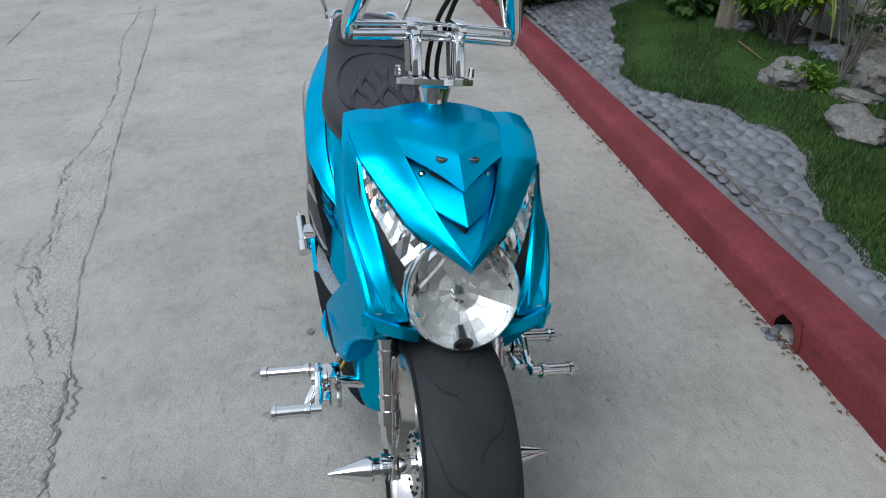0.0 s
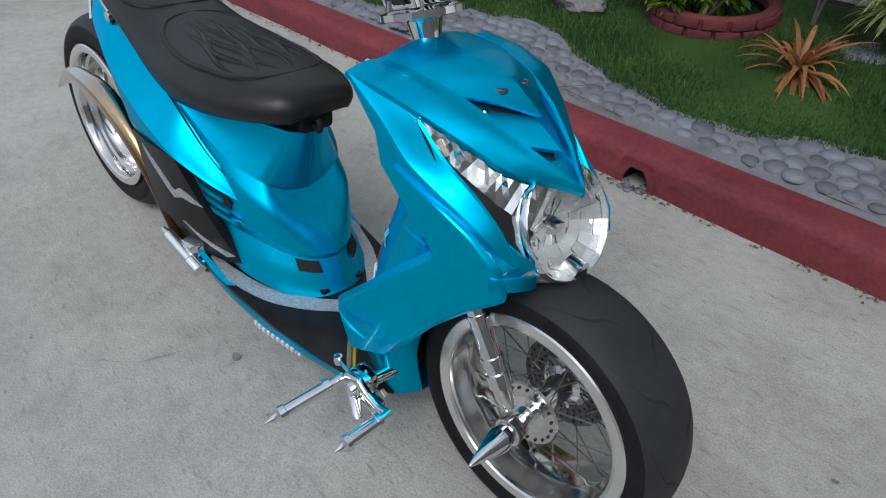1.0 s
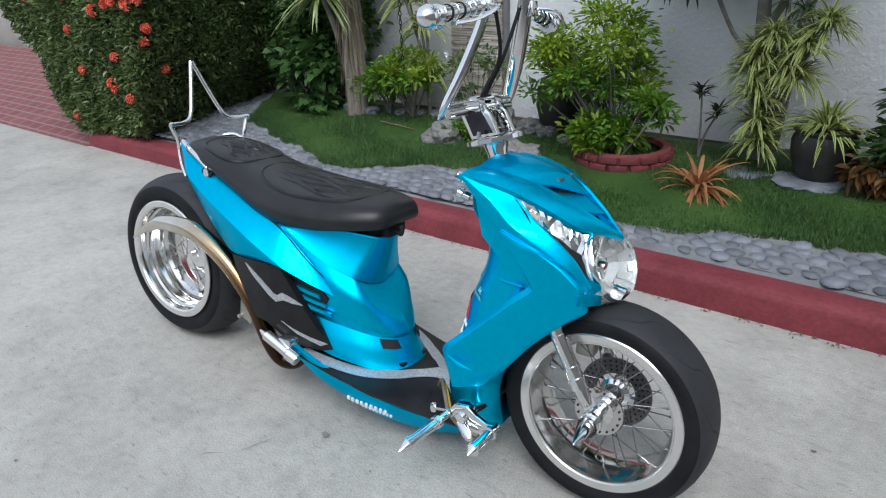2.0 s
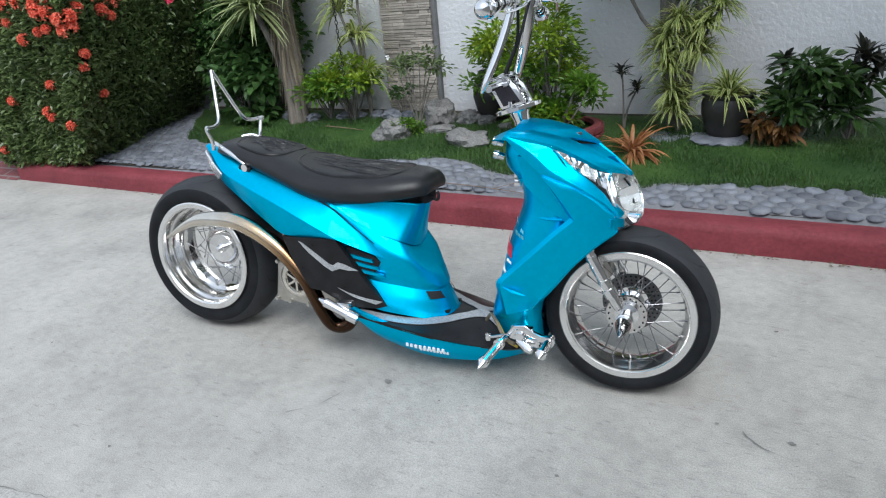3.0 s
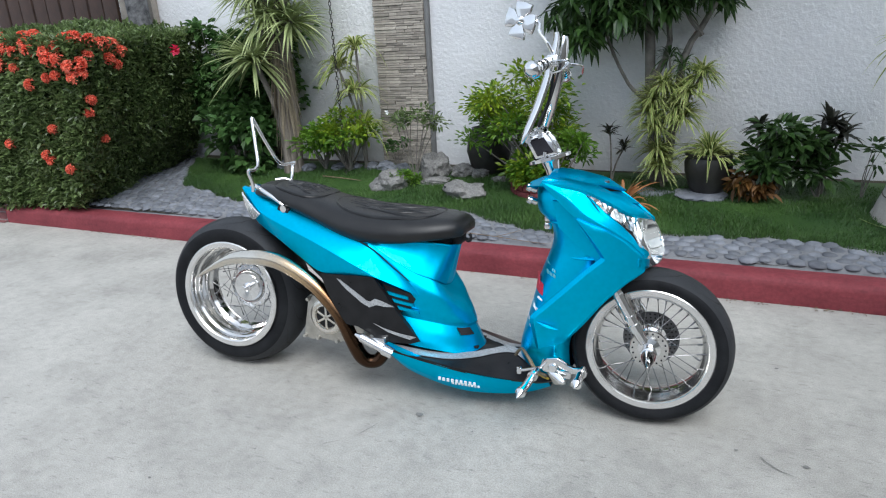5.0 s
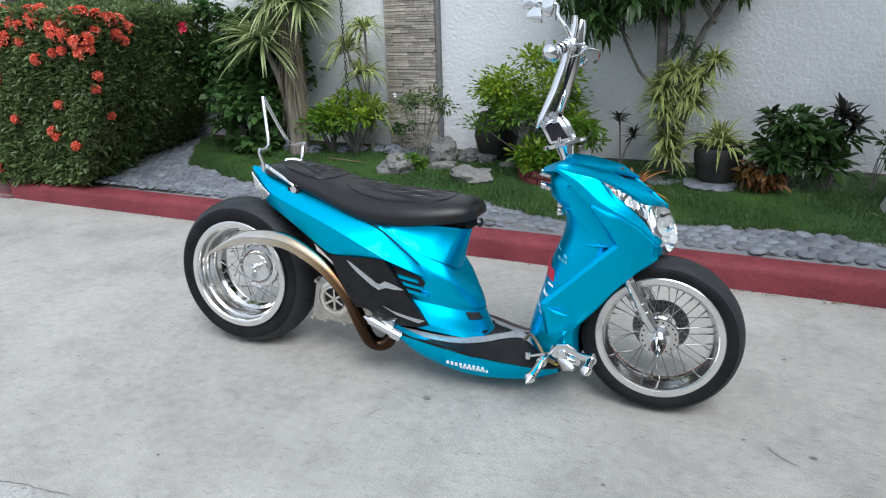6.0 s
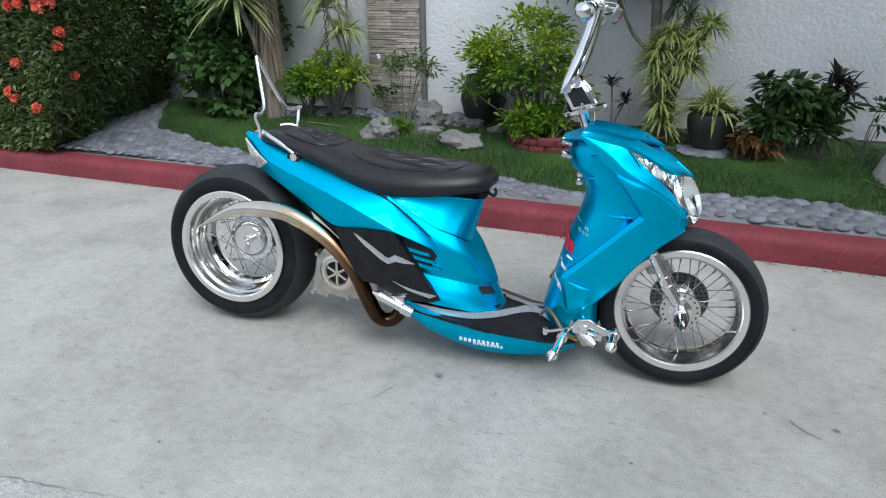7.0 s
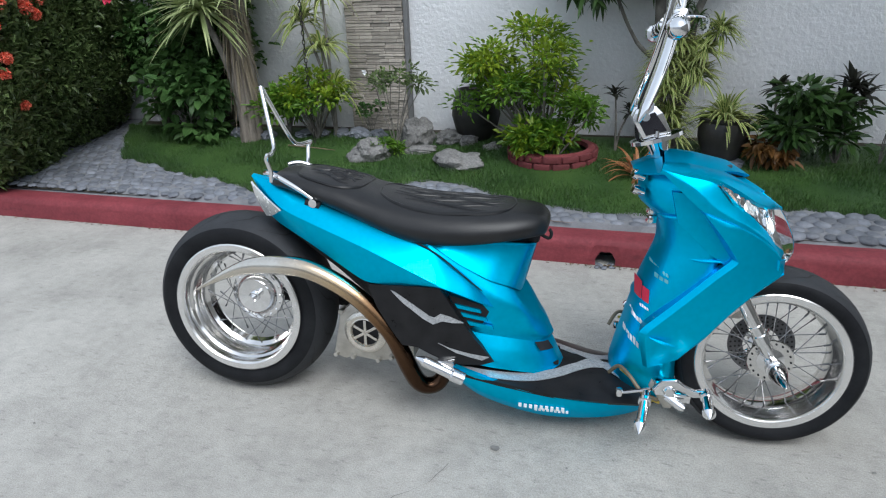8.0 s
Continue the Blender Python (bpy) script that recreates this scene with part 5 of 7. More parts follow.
pipe = [(0.675, -0.150, 0.205), (0.672, -0.160, 0.165), (0.652, -0.172, 0.136), (0.622, -0.184, 0.132), (0.598, -0.194, 0.152), (0.578, -0.203, 0.198), (0.556, -0.206, 0.252), (0.530, -0.207, 0.306), (0.485, -0.207, 0.362), (0.424, -0.208, 0.420), (0.343, -0.210, 0.469), (0.262, -0.212, 0.496), (0.165, -0.214, 0.497), (0.09, -0.216, 0.487), (0.010, -0.218, 0.456), (-0.104, -0.220, 0.394)]
part("exhaust_horn", tube_bm(pipe, [0.020, 0.023, 0.025, 0.026, 0.027, 0.027, 0.027, 0.027, 0.027, 0.028, 0.029, 0.029, 0.028, 0.024, 0.015, 0.001], 18, 90), EXHAUST, scooter, "curved polished exhaust horn, stained brown towards the engine")
part("rear_peg", tube_bm([(0.618, -0.262, 0.272), (0.636, -0.260, 0.264), (0.640, -0.260, 0.262), (0.716, -0.252, 0.226), (0.721, -0.252, 0.224), (0.752, -0.248, 0.210)], [0.004, 0.012, 0.016, 0.016, 0.020, 0.019], 16), CHROME, scooter, "chrome folding rear peg")
part("peg_bracket", box_bm((0.675, -0.25, 0.215), (0.725, -0.17, 0.262), 0.006), CHROME, scooter)

# -- forward foot controls: levers and pegs with pointed ends --
def build_controls(side):
    base = part("control_bracket", plate_bm([(1.262, 0.232), (1.285, 0.262), (1.320, 0.268), (1.345, 0.250), (1.372, 0.240), (1.400, 0.246), (1.402, 0.226), (1.365, 0.220), (1.335, 0.232), (1.315, 0.242), (1.290, 0.236), (1.275, 0.215)], 0.205 * side, 0.219 * side, bevel=0.003), CHROME, scooter, "chrome forward control bracket")
    part("bracket_plate", plate_bm([(1.255, 0.215), (1.275, 0.190), (1.300, 0.150), (1.318, 0.152), (1.345, 0.205), (1.330, 0.215), (1.305, 0.182), (1.285, 0.212), (1.262, 0.235)], 0.165 * side, 0.175 * side, bevel=0.002), CASE, base)
    part("bracket_post", tube_bm([(1.30, 0.11 * side, 0.205), (1.30, 0.215 * side, 0.225)], 0.013, 12), CHROME, base)
    part("pivot_boss", lathe_bm([(0.0, 0.022 * side), (0.012, 0.022 * side), (0.018, 0.010 * side), (0.020, -0.012 * side)], (1.305, 0.205 * side, 0.232), n=20), CHROME, base)
    part("master_cylinder", tube_bm([(1.30, 0.215 * side, 0.215), (1.335, 0.235 * side, 0.200), (1.345, 0.24 * side, 0.197)], [0.012, 0.012, 0.008], 12), CHROME, base)
    for (x, z, y0, y1, xt, zt) in ((1.250, 0.208, 0.200, 0.368, 1.228, 0.190), (1.398, 0.236, 0.205, 0.326, 1.394, 0.232)):
        a, b = Vector((x, y0 * side, z)), Vector((xt, y1 * side, zt))
        peg = part("foot_peg", tube_bm([a.lerp(b, f) for f in (0, 0.18, 0.19, 0.26, 0.27, 0.74, 0.75, 0.82, 0.83, 1.0)], [0.010, 0.010, 0.017, 0.017, 0.0130, 0.0130, 0.0165, 0.0165, 0.014, 0.0012], 16), CHROME, scooter, "chrome foot peg with pointed end")
    part("control_housing", box_bm(Vector((1.268, 0.185 * side - 0.020, 0.205)), Vector((1.318, 0.185 * side + 0.020, 0.246)), 0.008), CHROME, base)
    part("control_housing", box_bm(Vector((1.318, 0.200 * side - 0.014, 0.196)), Vector((1.362, 0.200 * side + 0.014, 0.224)), 0.006), CHROME, base)
    part("lever_link", tube_bm([(1.262, 0.19 * side, 0.215), (1.20, 0.17 * side, 0.185), (1.182, 0.165 * side, 0.178)], 0.005, 8), CHROME, base)
    part("link_knob", lathe_bm([(0.0, -0.012), (0.009, -0.010), (0.011, 0.0), (0.009, 0.010), (0.0, 0.012)], (1.18, 0.165 * side, 0.178), axis="z", n=12), CHROME, base)
    hose = [(1.15, 0.10 * side, 0.200), (1.175, 0.12 * side, 0.235), (1.205, 0.15 * side, 0.225), (1.24, 0.18 * side, 0.195), (1.28, 0.20 * side, 0.190)]
    part("brake_hose", tube_bm(hose, 0.0055, 8, 20), CABLE, scooter, "tan braided brake hose")
    part("clutch_wire", tube_bm([(x + 0.006, y - 0.006 * side, z - 0.012) for x, y, z in hose[1:]], 0.004, 8, 16), YELLOW, scooter)


both_sides(build_controls)

# the left-hand set is folded up a little
for ob in scooter.children:
    if ob.name.split(".")[0] in ("control_bracket", "foot_peg", "brake_hose", "clutch_wire") and ob.data.vertices[0].co.y > 0:
        for piece in (ob, *ob.children):
            piece.data.transform(Matrix.Translation((0, 0.018, 0.060)))

# the parts of the flank are laid out in an upright frame and swung together into the leaning one
UPRIGHT = LEANING.inverted() @ pose(0, -0.034, 0, -2.7, 0, 1.2)
FLANK = ("inner_fender", "seat", "seat_hinge", "hinge_hook", "grab_rail", "footboard", "belly_fairing", "engine", "exhaust_horn", "rear_peg", "peg_bracket", "swing_arm", "control_bracket", "foot_peg", "brake_hose", "clutch_wire")


def swung(p):
    """Swings a place on the right flank; the left mirrors it."""
    off = sway(p.x)
    a, s = abs(p.y - off), (1 if p.y > off else -1)
    q = UPRIGHT @ Vector((p.x, off - a, p.z))
    k = min(1.0, a / 0.05)
    return Vector((q.x, s * (a + (-q.y - a) * k), q.z))


done = set()
for top in list(scooter.children):
    if top.name.split(".")[0] in FLANK:
        for ob in (top, *top.children_recursive):
            if ob.matrix_basis.translation.length > 0.01:
                ob.matrix_basis.translation = swung(ob.matrix_basis.translation)
            elif ob.data not in done:
                done.add(ob.data)
                for v in ob.data.vertices:
                    v.co = swung(v.co)

# ---- the garden ----
def leaf_material(name, a, b, rough=0.5, per_piece=0.3, scale=6.0, gloss=0.5):
    m = material(name, a, b, scale, rough, 0, 0, per_piece=per_piece, fine=0.3)
    p = m.node_tree.nodes["Principled BSDF"]
    p.inputs["Specular IOR Level"].default_value = gloss
    # thin leaves pass some light on
    n, link = m.node_tree.nodes, m.node_tree.links.new
    through_leaf, both = n.new("ShaderNodeBsdfTranslucent"), n.new("ShaderNodeMixShader")
    both.inputs[0].default_value = 0.34
    link(p.inputs["Base Color"].links[0].from_socket, through_leaf.inputs["Color"])
    link(p.outputs[0], both.inputs[1])
    link(through_leaf.outputs[0], both.inputs[2])
    link(both.outputs[0], n["Material Output"].inputs["Surface"])
    return m


HEDGE_LEAF = leaf_material("ixora_leaf", (0.082, 0.128, 0.044), (0.190, 0.250, 0.094), 0.30, per_piece=0.45)
HEDGE_CORE = leaf_material("painted_inner_shade", (0.040, 0.064, 0.026), (0.070, 0.105, 0.042), 0.8)
SHRUB_LEAF = leaf_material("bright_shrub_leaf", (0.055, 0.155, 0.014), (0.20, 0.35, 0.035), 0.42)
YELLOW_LEAF = leaf_material("yellow_green_leaf", (0.11, 0.23, 0.016), (0.36, 0.44, 0.03), 0.42)
MANGO_LEAF = leaf_material("dark_glossy_leaf", (0.026, 0.062, 0.016), (0.066, 0.125, 0.032), 0.30)
BROAD_LEAF = leaf_material("broad_heart_leaf", (0.046, 0.110, 0.032), (0.105, 0.195, 0.056), 0.45, gloss=0.3)
SPIKE_LEAF = leaf_material("pale_spiky_leaf", (0.24, 0.31, 0.12), (0.54, 0.60, 0.30), 0.5)
STRIPED_LEAF = leaf_material("striped_leaf_middle", (0.07, 0.15, 0.025), (0.16, 0.26, 0.05), 0.45)
CREAM_EDGE = leaf_material("cream_leaf_margin", (0.40, 0.44, 0.14), (0.62, 0.62, 0.28), 0.5, per_piece=0.2)
PURPLE_LEAF = leaf_material("dark_purple_leaf", (0.020, 0.020, 0.018), (0.050, 0.054, 0.036), 0.45)
ORANGE_LEAF = leaf_material("orange_bromeliad_leaf", (0.32, 0.13, 0.05), (0.56, 0.27, 0.12), 0.5)
CROTON_LEAF = leaf_material("rusty_croton_leaf", (0.08, 0.045, 0.012), (0.24, 0.11, 0.03), 0.5)
PETAL = leaf_material("orange_red_petal", (0.78, 0.13, 0.075), (0.92, 0.30, 0.19), 0.6)
PINK = leaf_material("pink_petal", (0.60, 0.03, 0.08), (0.75, 0.06, 0.14), 0.6)
BARK = material("grey_brown_bark", (0.09, 0.082, 0.07), (0.24, 0.225, 0.20), 14, 0.9, 0, 0.6, 60)
PALM_BARK = material("pale_palm_bark", (0.28, 0.26, 0.24), (0.46, 0.44, 0.41), 8, 0.85, 0, 0.4, 40)
PALM_RING = material("dark_palm_scar", (0.06, 0.05, 0.045), (0.14, 0.12, 0.10), 18, 0.9)
DARK_POT = material("dark_glazed_pot", (0.014, 0.014, 0.014), (0.035, 0.033, 0.030), 12, 0.45, 0, 0.2, 40)
RED_BRICK = material("red_painted_brick", (0.11, 0.020, 0.024), (0.22, 0.050, 0.052), 9, 0.85, 0, 0.5, 50, per_piece=0.25)
PALM_LEAF = leaf_material("palm_frond_green", (0.030, 0.075, 0.014), (0.085, 0.16, 0.035), 0.45)
CHAIN = material("dark_iron_chain", (0.02, 0.019, 0.018), (0.05, 0.045, 0.04), 30, 0.6, 0.5)


def sheet(name, verts, faces, mat, smooth=False):
    me = bpy.data.meshes.new(name)
    me.from_pydata(verts, [], faces)
    me.materials.append(mat)
    if smooth:
        me.polygons.foreach_set("use_smooth", [True] * len(me.polygons))
    return me


def unit(v):
    return v / np.maximum(np.linalg.norm(v, axis=-1, keepdims=True), 1e-9)


def small_leaves(name, pos, way, length, width, mat, rng, fold=0.25, up=(0, 0, 1)):
    """Many pointed leaves, two folded faces each: places, directions, lengths, widths."""
    n = len(pos)
    way = unit(way)
    side = unit(np.cross(way, np.array(up) + 0.35 * rng.normal(size=(n, 3))))
    face = np.cross(side, way)
    L, W = np.broadcast_to(length, n)[:, None], np.broadcast_to(width, n)[:, None]
    lift = face * W * fold
    bow = np.array((0, 0, -0.10)) * L
    v = np.stack([pos, pos + way * L * 0.32 + side * W * 0.48 + lift, pos + way * L * 0.70 + side * W * 0.36 + lift + bow * 0.5, pos + way * L + bow, pos + way * L * 0.70 - side * W * 0.36 + lift + bow * 0.5, pos + way * L * 0.32 - side * W * 0.48 + lift], 1).reshape(-1, 3)
    f = np.arange(n)[:, None] * 6
    faces = np.concatenate([f + [0, 1, 2, 3], f + [0, 3, 4, 5]]).tolist()
    return sheet(name, v.tolist(), faces, mat)


def long_leaves(name, pos, way, length, width, droop, mat, rng, segs=6, fold=0.18, edge=None):
    """Arching strap leaves; edge gives them pale margins."""
    n = len(pos)
    way = unit(way)
    side = unit(np.cross(way, np.array((0, 0, 1)) + 0.15 * rng.normal(size=(n, 3))))
    face = np.cross(side, way)
    L, W, G = (np.broadcast_to(q, n)[:, None] for q in (length, width, droop))
    across = (1.0, 0.42, -0.42, -1.0) if edge else (1.0, 0.0, -1.0)
    c = len(across)
    rows = []
    for k in range(segs + 1):
        t = k / segs
        mid = pos + way * L * (t - 0.25 * G * t * t) + np.array((0, 0, -1.0)) * G * L * t * t * 0.8
        w = W * 0.5 * max(0.03, (min(1, t * 3 + 0.35)) * (1 - t ** 2.2))
        rows.append(np.stack([mid + side * w * u + face * w * fold * 2 * abs(u) for u in across], 1))
    v = np.stack(rows, 1).reshape(-1, 3)
    a = (np.arange(n)[:, None, None] * c * (segs + 1) + np.arange(segs)[None, :, None] * c + np.arange(c - 1)[None, None, :]).reshape(-1, 1)
    me = sheet(name, v.tolist(), (a + [0, 1, c + 1, c]).tolist(), mat, True)
    if edge:
        me.materials.append(edge)
        me.polygons.foreach_set("material_index", np.tile([1, 0, 1], n * segs).tolist())
    return me


def piece_of(name, me, parent, label=""):
    ob = new(name, me)
    ob.parent = parent
    return tagged(ob, label)


def ball_ways(rng, n, low=-0.4):
    v = unit(rng.normal(size=(n * 3, 3)))
    return v[v[:, 2] > low][:n]


# -- lawn --
EDGE_X = [-2.9, -2.53, -2.17, -1.3, -0.9, -0.68, -0.46, -0.3, 0.07, 0.2, 0.49, 0.7, 0.88, 1.1, 1.5, 2.0, 2.5, 4.5]
EDGE_Y = [2.75, 2.24, 1.8, 1.52, 1.4, 1.36, 1.45, 1.62, 1.67, 1.67, 1.56, 1.45, 1.38, 1.37, 1.48, 1.58, 1.46, 1.4]


def lawn_edge(x):
    return float(np.interp(x, EDGE_X, EDGE_Y)) + 0.02 * math.sin(x * 9) + 0.012 * math.sin(x * 23)


def build_lawn():
    rng = np.random.default_rng(3)
    rows = []
    for f in np.linspace(0, 1, 14):
        row = []
        for x in np.linspace(-2.75, 4.5, 90):
            e = lawn_edge(x)
            y = e + (max(WALL_Y - 0.12, e + 0.02) - e) * f
            row.append((x, y, soil_z(y) + 0.008 * min(1, f * 12) + 0.010 * noise.noise(Vector((x * 3, y * 3, 4)))))
        rows.append(row)
    lawn = thing("lawn", grid_bm(rows), GRASS, "short green lawn along the garden wall", "grass", kind="structure")
    n = 95000
    x = rng.uniform(-2.7, 3.6, n)
    e = np.array([lawn_edge(q) for q in x])
    y = e - 0.012 + (2.52 - e) * rng.uniform(0, 1, n) ** 1.25
    keep = y < 2.55
    x, y = x[keep], y[keep]
    n = len(x)
    z = np.array([soil_z(q) for q in y]) + 0.004
    h = rng.uniform(0.014, 0.038, n) * (0.8 + 0.35 * np.sin(x * 5 + 2 * np.sin(y * 7)))
    a = rng.uniform(0, 2 * np.pi, n)
    lean = rng.uniform(0.1, 0.9, n)
    p = np.stack([x, y, z], 1)
    d = np.stack([np.cos(a) * lean, np.sin(a) * lean, np.ones(n)], 1) * h[:, None]
    b = rng.uniform(0, 2 * np.pi, n)
    s = np.stack([np.cos(b), np.sin(b), np.zeros(n)], 1) * 0.0022
    v = np.stack([p - s, p + s, p + d], 1).reshape(-1, 3)
    f = (np.arange(n)[:, None] * 3 + [0, 1, 2]).tolist()
    tagged(new("grass_blades", sheet("grass_blades", v.tolist(), f, GRASS)), "short green grass blades of the lawn", "grass", kind="stuff")


build_lawn()


# -- flowering hedge --
def build_hedge():
    rng = np.random.default_rng(11)
    hedge = holder("hedge", pose(-3.6, 1.7, 0.14), "dense clipped dark green hedge with orange-red flower clusters", "hedge")
    lo, hi = np.array([-0.42, -0.66, 0.02]), np.array([1.46, 0.85, 1.21])

    def shape(p):
        """Pulls box points into the rounded, uneven outline; the right end slants back and is undercut."""
        q = p.copy()
        f = (p[:, 1] - lo[1]) / (hi[1] - lo[1])
        h = (p[:, 2] - lo[2]) / (hi[2] - lo[2])
        q[:, 0] -= np.where(p[:, 0] > 0, 0.34 * f, 0)
        q[:, 0] -= np.where(p[:, 0] > 0.6, 0.42 * (1 - h) ** 2, 0)
        q[:, 0] += np.where(p[:, 0] < 0.3, 0.50 * (1 - h) ** 1.4 + 0.10 * f, 0)
        q[:, 1] += np.where(p[:, 1] < 0, 0.10 * (1 - h) ** 1.5 - 0.02, 0)
        q[:, 2] += 0.05 * np.sin(p[:, 0] * 3.1) * h + 0.05 * f * h
        bump = np.array([noise.noise(Vector(v * 2.6)) for v in p])
        return q + unit(p - (lo + hi) / 2) * (0.09 * bump)[:, None]

    # heart that closes the gaps; its darker leaf colour paints the shade inside
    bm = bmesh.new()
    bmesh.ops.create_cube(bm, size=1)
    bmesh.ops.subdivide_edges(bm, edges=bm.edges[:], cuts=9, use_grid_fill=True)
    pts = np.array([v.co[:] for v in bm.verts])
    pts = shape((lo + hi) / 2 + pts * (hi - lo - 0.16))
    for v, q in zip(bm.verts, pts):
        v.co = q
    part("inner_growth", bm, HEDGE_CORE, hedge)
    # leaves over the faces that can be seen
    n = 40000
    face = rng.choice(4, n, p=[0.40, 0.26, 0.18, 0.16])
    u, w = rng.uniform(0, 1, n), rng.uniform(0, 1, n)
    p = np.empty((n, 3))
    p[:, 0] = np.where(face == 1, hi[0], np.where(face == 3, lo[0], lo[0] + (hi[0] - lo[0]) * u))
    p[:, 1] = np.where(face == 0, lo[1], lo[1] + (hi[1] - lo[1]) * np.where((face == 1) | (face == 3), u, w))
    p[:, 2] = np.where(face == 2, hi[2], lo[2] + (hi[2] - lo[2]) * w)
    p += rng.normal(scale=0.012, size=p.shape)
    out = np.where(face[:, None] == 0, (0, -1, 0.25), np.where(face[:, None] == 1, (0.8, -0.4, 0.6), np.where(face[:, None] == 3, (-1, -0.2, 0.25), (0, -0.1, 1))))
    p = p - out * rng.uniform(0.0, 0.10, (n, 1)) ** 1.5
    q = shape(p)
    way = out * 0.7 + rng.normal(scale=0.6, size=(n, 3)) + np.array((0, 0, 0.25))
    piece_of("foliage", small_leaves("foliage", q, way, rng.uniform(0.036, 0.066, n), rng.uniform(0.020, 0.034, n), HEDGE_LEAF, rng), hedge)
    # flower clusters: tight domes of small four-petalled stars
    spots = [(-2.38, 0.75, 1), (-2.26, 1.28, 2), (-2.3, 1.22, 2), (-2.75, 1.26, 2), (-2.64, 1.24, 1), (-2.62, 1.33, 2), (-2.52, 1.04, 1), (-2.96, 0.88, 1), (-2.4, 0.52, 1), (-2.8, 0.62, 1), (-2.23, 1.33, 2), (-3.0, 0.24, 1), (-2.46, 1.32, 2), (-2.4, 1.3, 1), (-2.82, 1.3, 2), (-2.56, 1.3, 2), (-2.36, 1.1, 1), (-2.9, 1.12, 1), (-2.44, 0.56, 1), (-2.2, 0.47, 1)]
    end_spots = [(-0.2, 1.25, 2), (-0.29, 1.3, 2), (-0.34, 1.21, 1), (-0.57, 0.95, 1), (-0.62, 1.14, 1), (-0.62, 1.2, 2), (-0.45, 0.65, 1), (-0.38, 1.3, 2), (-0.49, 1.33, 1), (-0.54, 1.24, 1), (-0.6, 0.87, 1), (-0.26, 1.17, 1)]
    # a denser show along the top
    extra = random.Random(3)
    spots += [(extra.uniform(-3.55, -2.1), extra.uniform(1.10, 1.36), extra.choice((1, 2, 2))) for k in range(38)]
    front = list(spots)
    spots = front + end_spots
    for k, (x, z, big) in enumerate(spots):
        h = (z - 0.14 - lo[2]) / (hi[2] - lo[2])
        if k < len(front):
            c = shape(np.array([[x + 3.6, lo[1] + max(0.0, h - 0.9) * 1.2, z - 0.14]]))[0] + np.array((0, -0.035, 0.01))
        else:
            c = shape(np.array([[hi[0], x, z - 0.14]]))[0] + np.array((0.03, -0.01, 0.01))
        top = h > 0.9
        r = rng.uniform(0.040, 0.053) if big == 2 else rng.uniform(0.024, 0.040)
        m = 60
        d = unit(rng.normal(size=(m, 3)) + (np.array((0, -0.4, 1.3)) if top else np.array((0, -1.3, 0.5) if k < len(front) else (1.2, -0.6, 0.5))))
        cps = c + d * r * rng.uniform(0.75, 1.0, (m, 1)) - d[:1] * 0
        pos, way = [], []
        for a in range(4):
            t = np.cross(d, unit(rng.normal(size=(m, 3))))
            pos.append(cps)
            way.append(unit(t) + 0.35 * d)
        piece_of("flower", small_leaves("flower", np.concatenate(pos), np.concatenate(way), 0.020, 0.013, PETAL, rng, 0.1), hedge, "orange-red flower cluster")
    c = np.array([1.62, 0.05, 1.08])
    m = 7
    a = np.linspace(0, 2 * np.pi, m, endpoint=False)
    piece_of("flower", small_leaves("flower", np.repeat(c[None], m, 0), np.stack([np.cos(a), -0.5 + 0 * a, np.sin(a)], 1), 0.05, 0.05, PINK, rng, 0.1), hedge, "single pink flower")


build_hedge()


def trunk_bm(points, radius, n=10, steps=16, rough=0.12):
    bm = tube_bm(points, radius, n, steps)
    for v in bm.verts:
        k = 1 + rough * noise.noise(v.co * 14)
        v.co = v.co + Vector((noise.noise(v.co * 9) * 0.01, noise.noise(v.co * 9 + Vector((5, 0, 0))) * 0.01, 0)) * k
    return bm


# -- leafy shrubs --
def shrub(name, base, centre, radius, count, leaf, size, label, seed, clumps=14, stem=0.008, category="shrub", droop=0.0, tight=0.34, tips=None):
    rng = np.random.default_rng(seed)
    root = holder(name, Matrix.Translation(base), label, category)
    c, r = np.array(centre) - np.array(base), np.array(radius)
    heads = c + ball_ways(rng, clumps, -0.7) * r * rng.uniform(0.45, 1.0, (clumps, 1))
    for h in heads:
        mid = Vector(h) * 0.5 + Vector((rng.normal() * 0.02, rng.normal() * 0.02, 0.02))
        part("stem", tube_bm([(0, 0, 0), mid, h], [stem, stem * 0.7, stem * 0.35], 6, 7), BARK, root)
    which = rng.integers(0, clumps, count)
    spread = r.min() * tight
    off = rng.normal(scale=spread, size=(count, 3)) * np.array((1, 1, 0.55))
    pos = heads[which] + off
    way = off * 1.2 / spread + rng.normal(scale=0.4, size=(count, 3)) + np.array((0, -0.1, 0.22 - droop))
    size_, wide = rng.uniform(0.7, 1.15, count) * size, rng.uniform(0.36, 0.50, count) * size
    if leaf is BROAD_LEAF:
        wide = wide * 1.7
    pale = np.zeros(count, bool)
    if tips:
        # sunlit upper clumps carry younger, yellower leaves
        score = heads[:, 2] + rng.normal(scale=0.07, size=clumps)
        pale = (score > np.quantile(score, 1 - tips[1]))[which] & (rng.uniform(size=count) < 0.8)
        piece_of("young_foliage", small_leaves("young_foliage", pos[pale], way[pale], size_[pale], wide[pale], tips[0], rng), root, "yellow-green young leaves")
    piece_of("foliage", small_leaves("foliage", pos[~pale], way[~pale], size_[~pale], wide[~pale], leaf, rng), root)
    return root


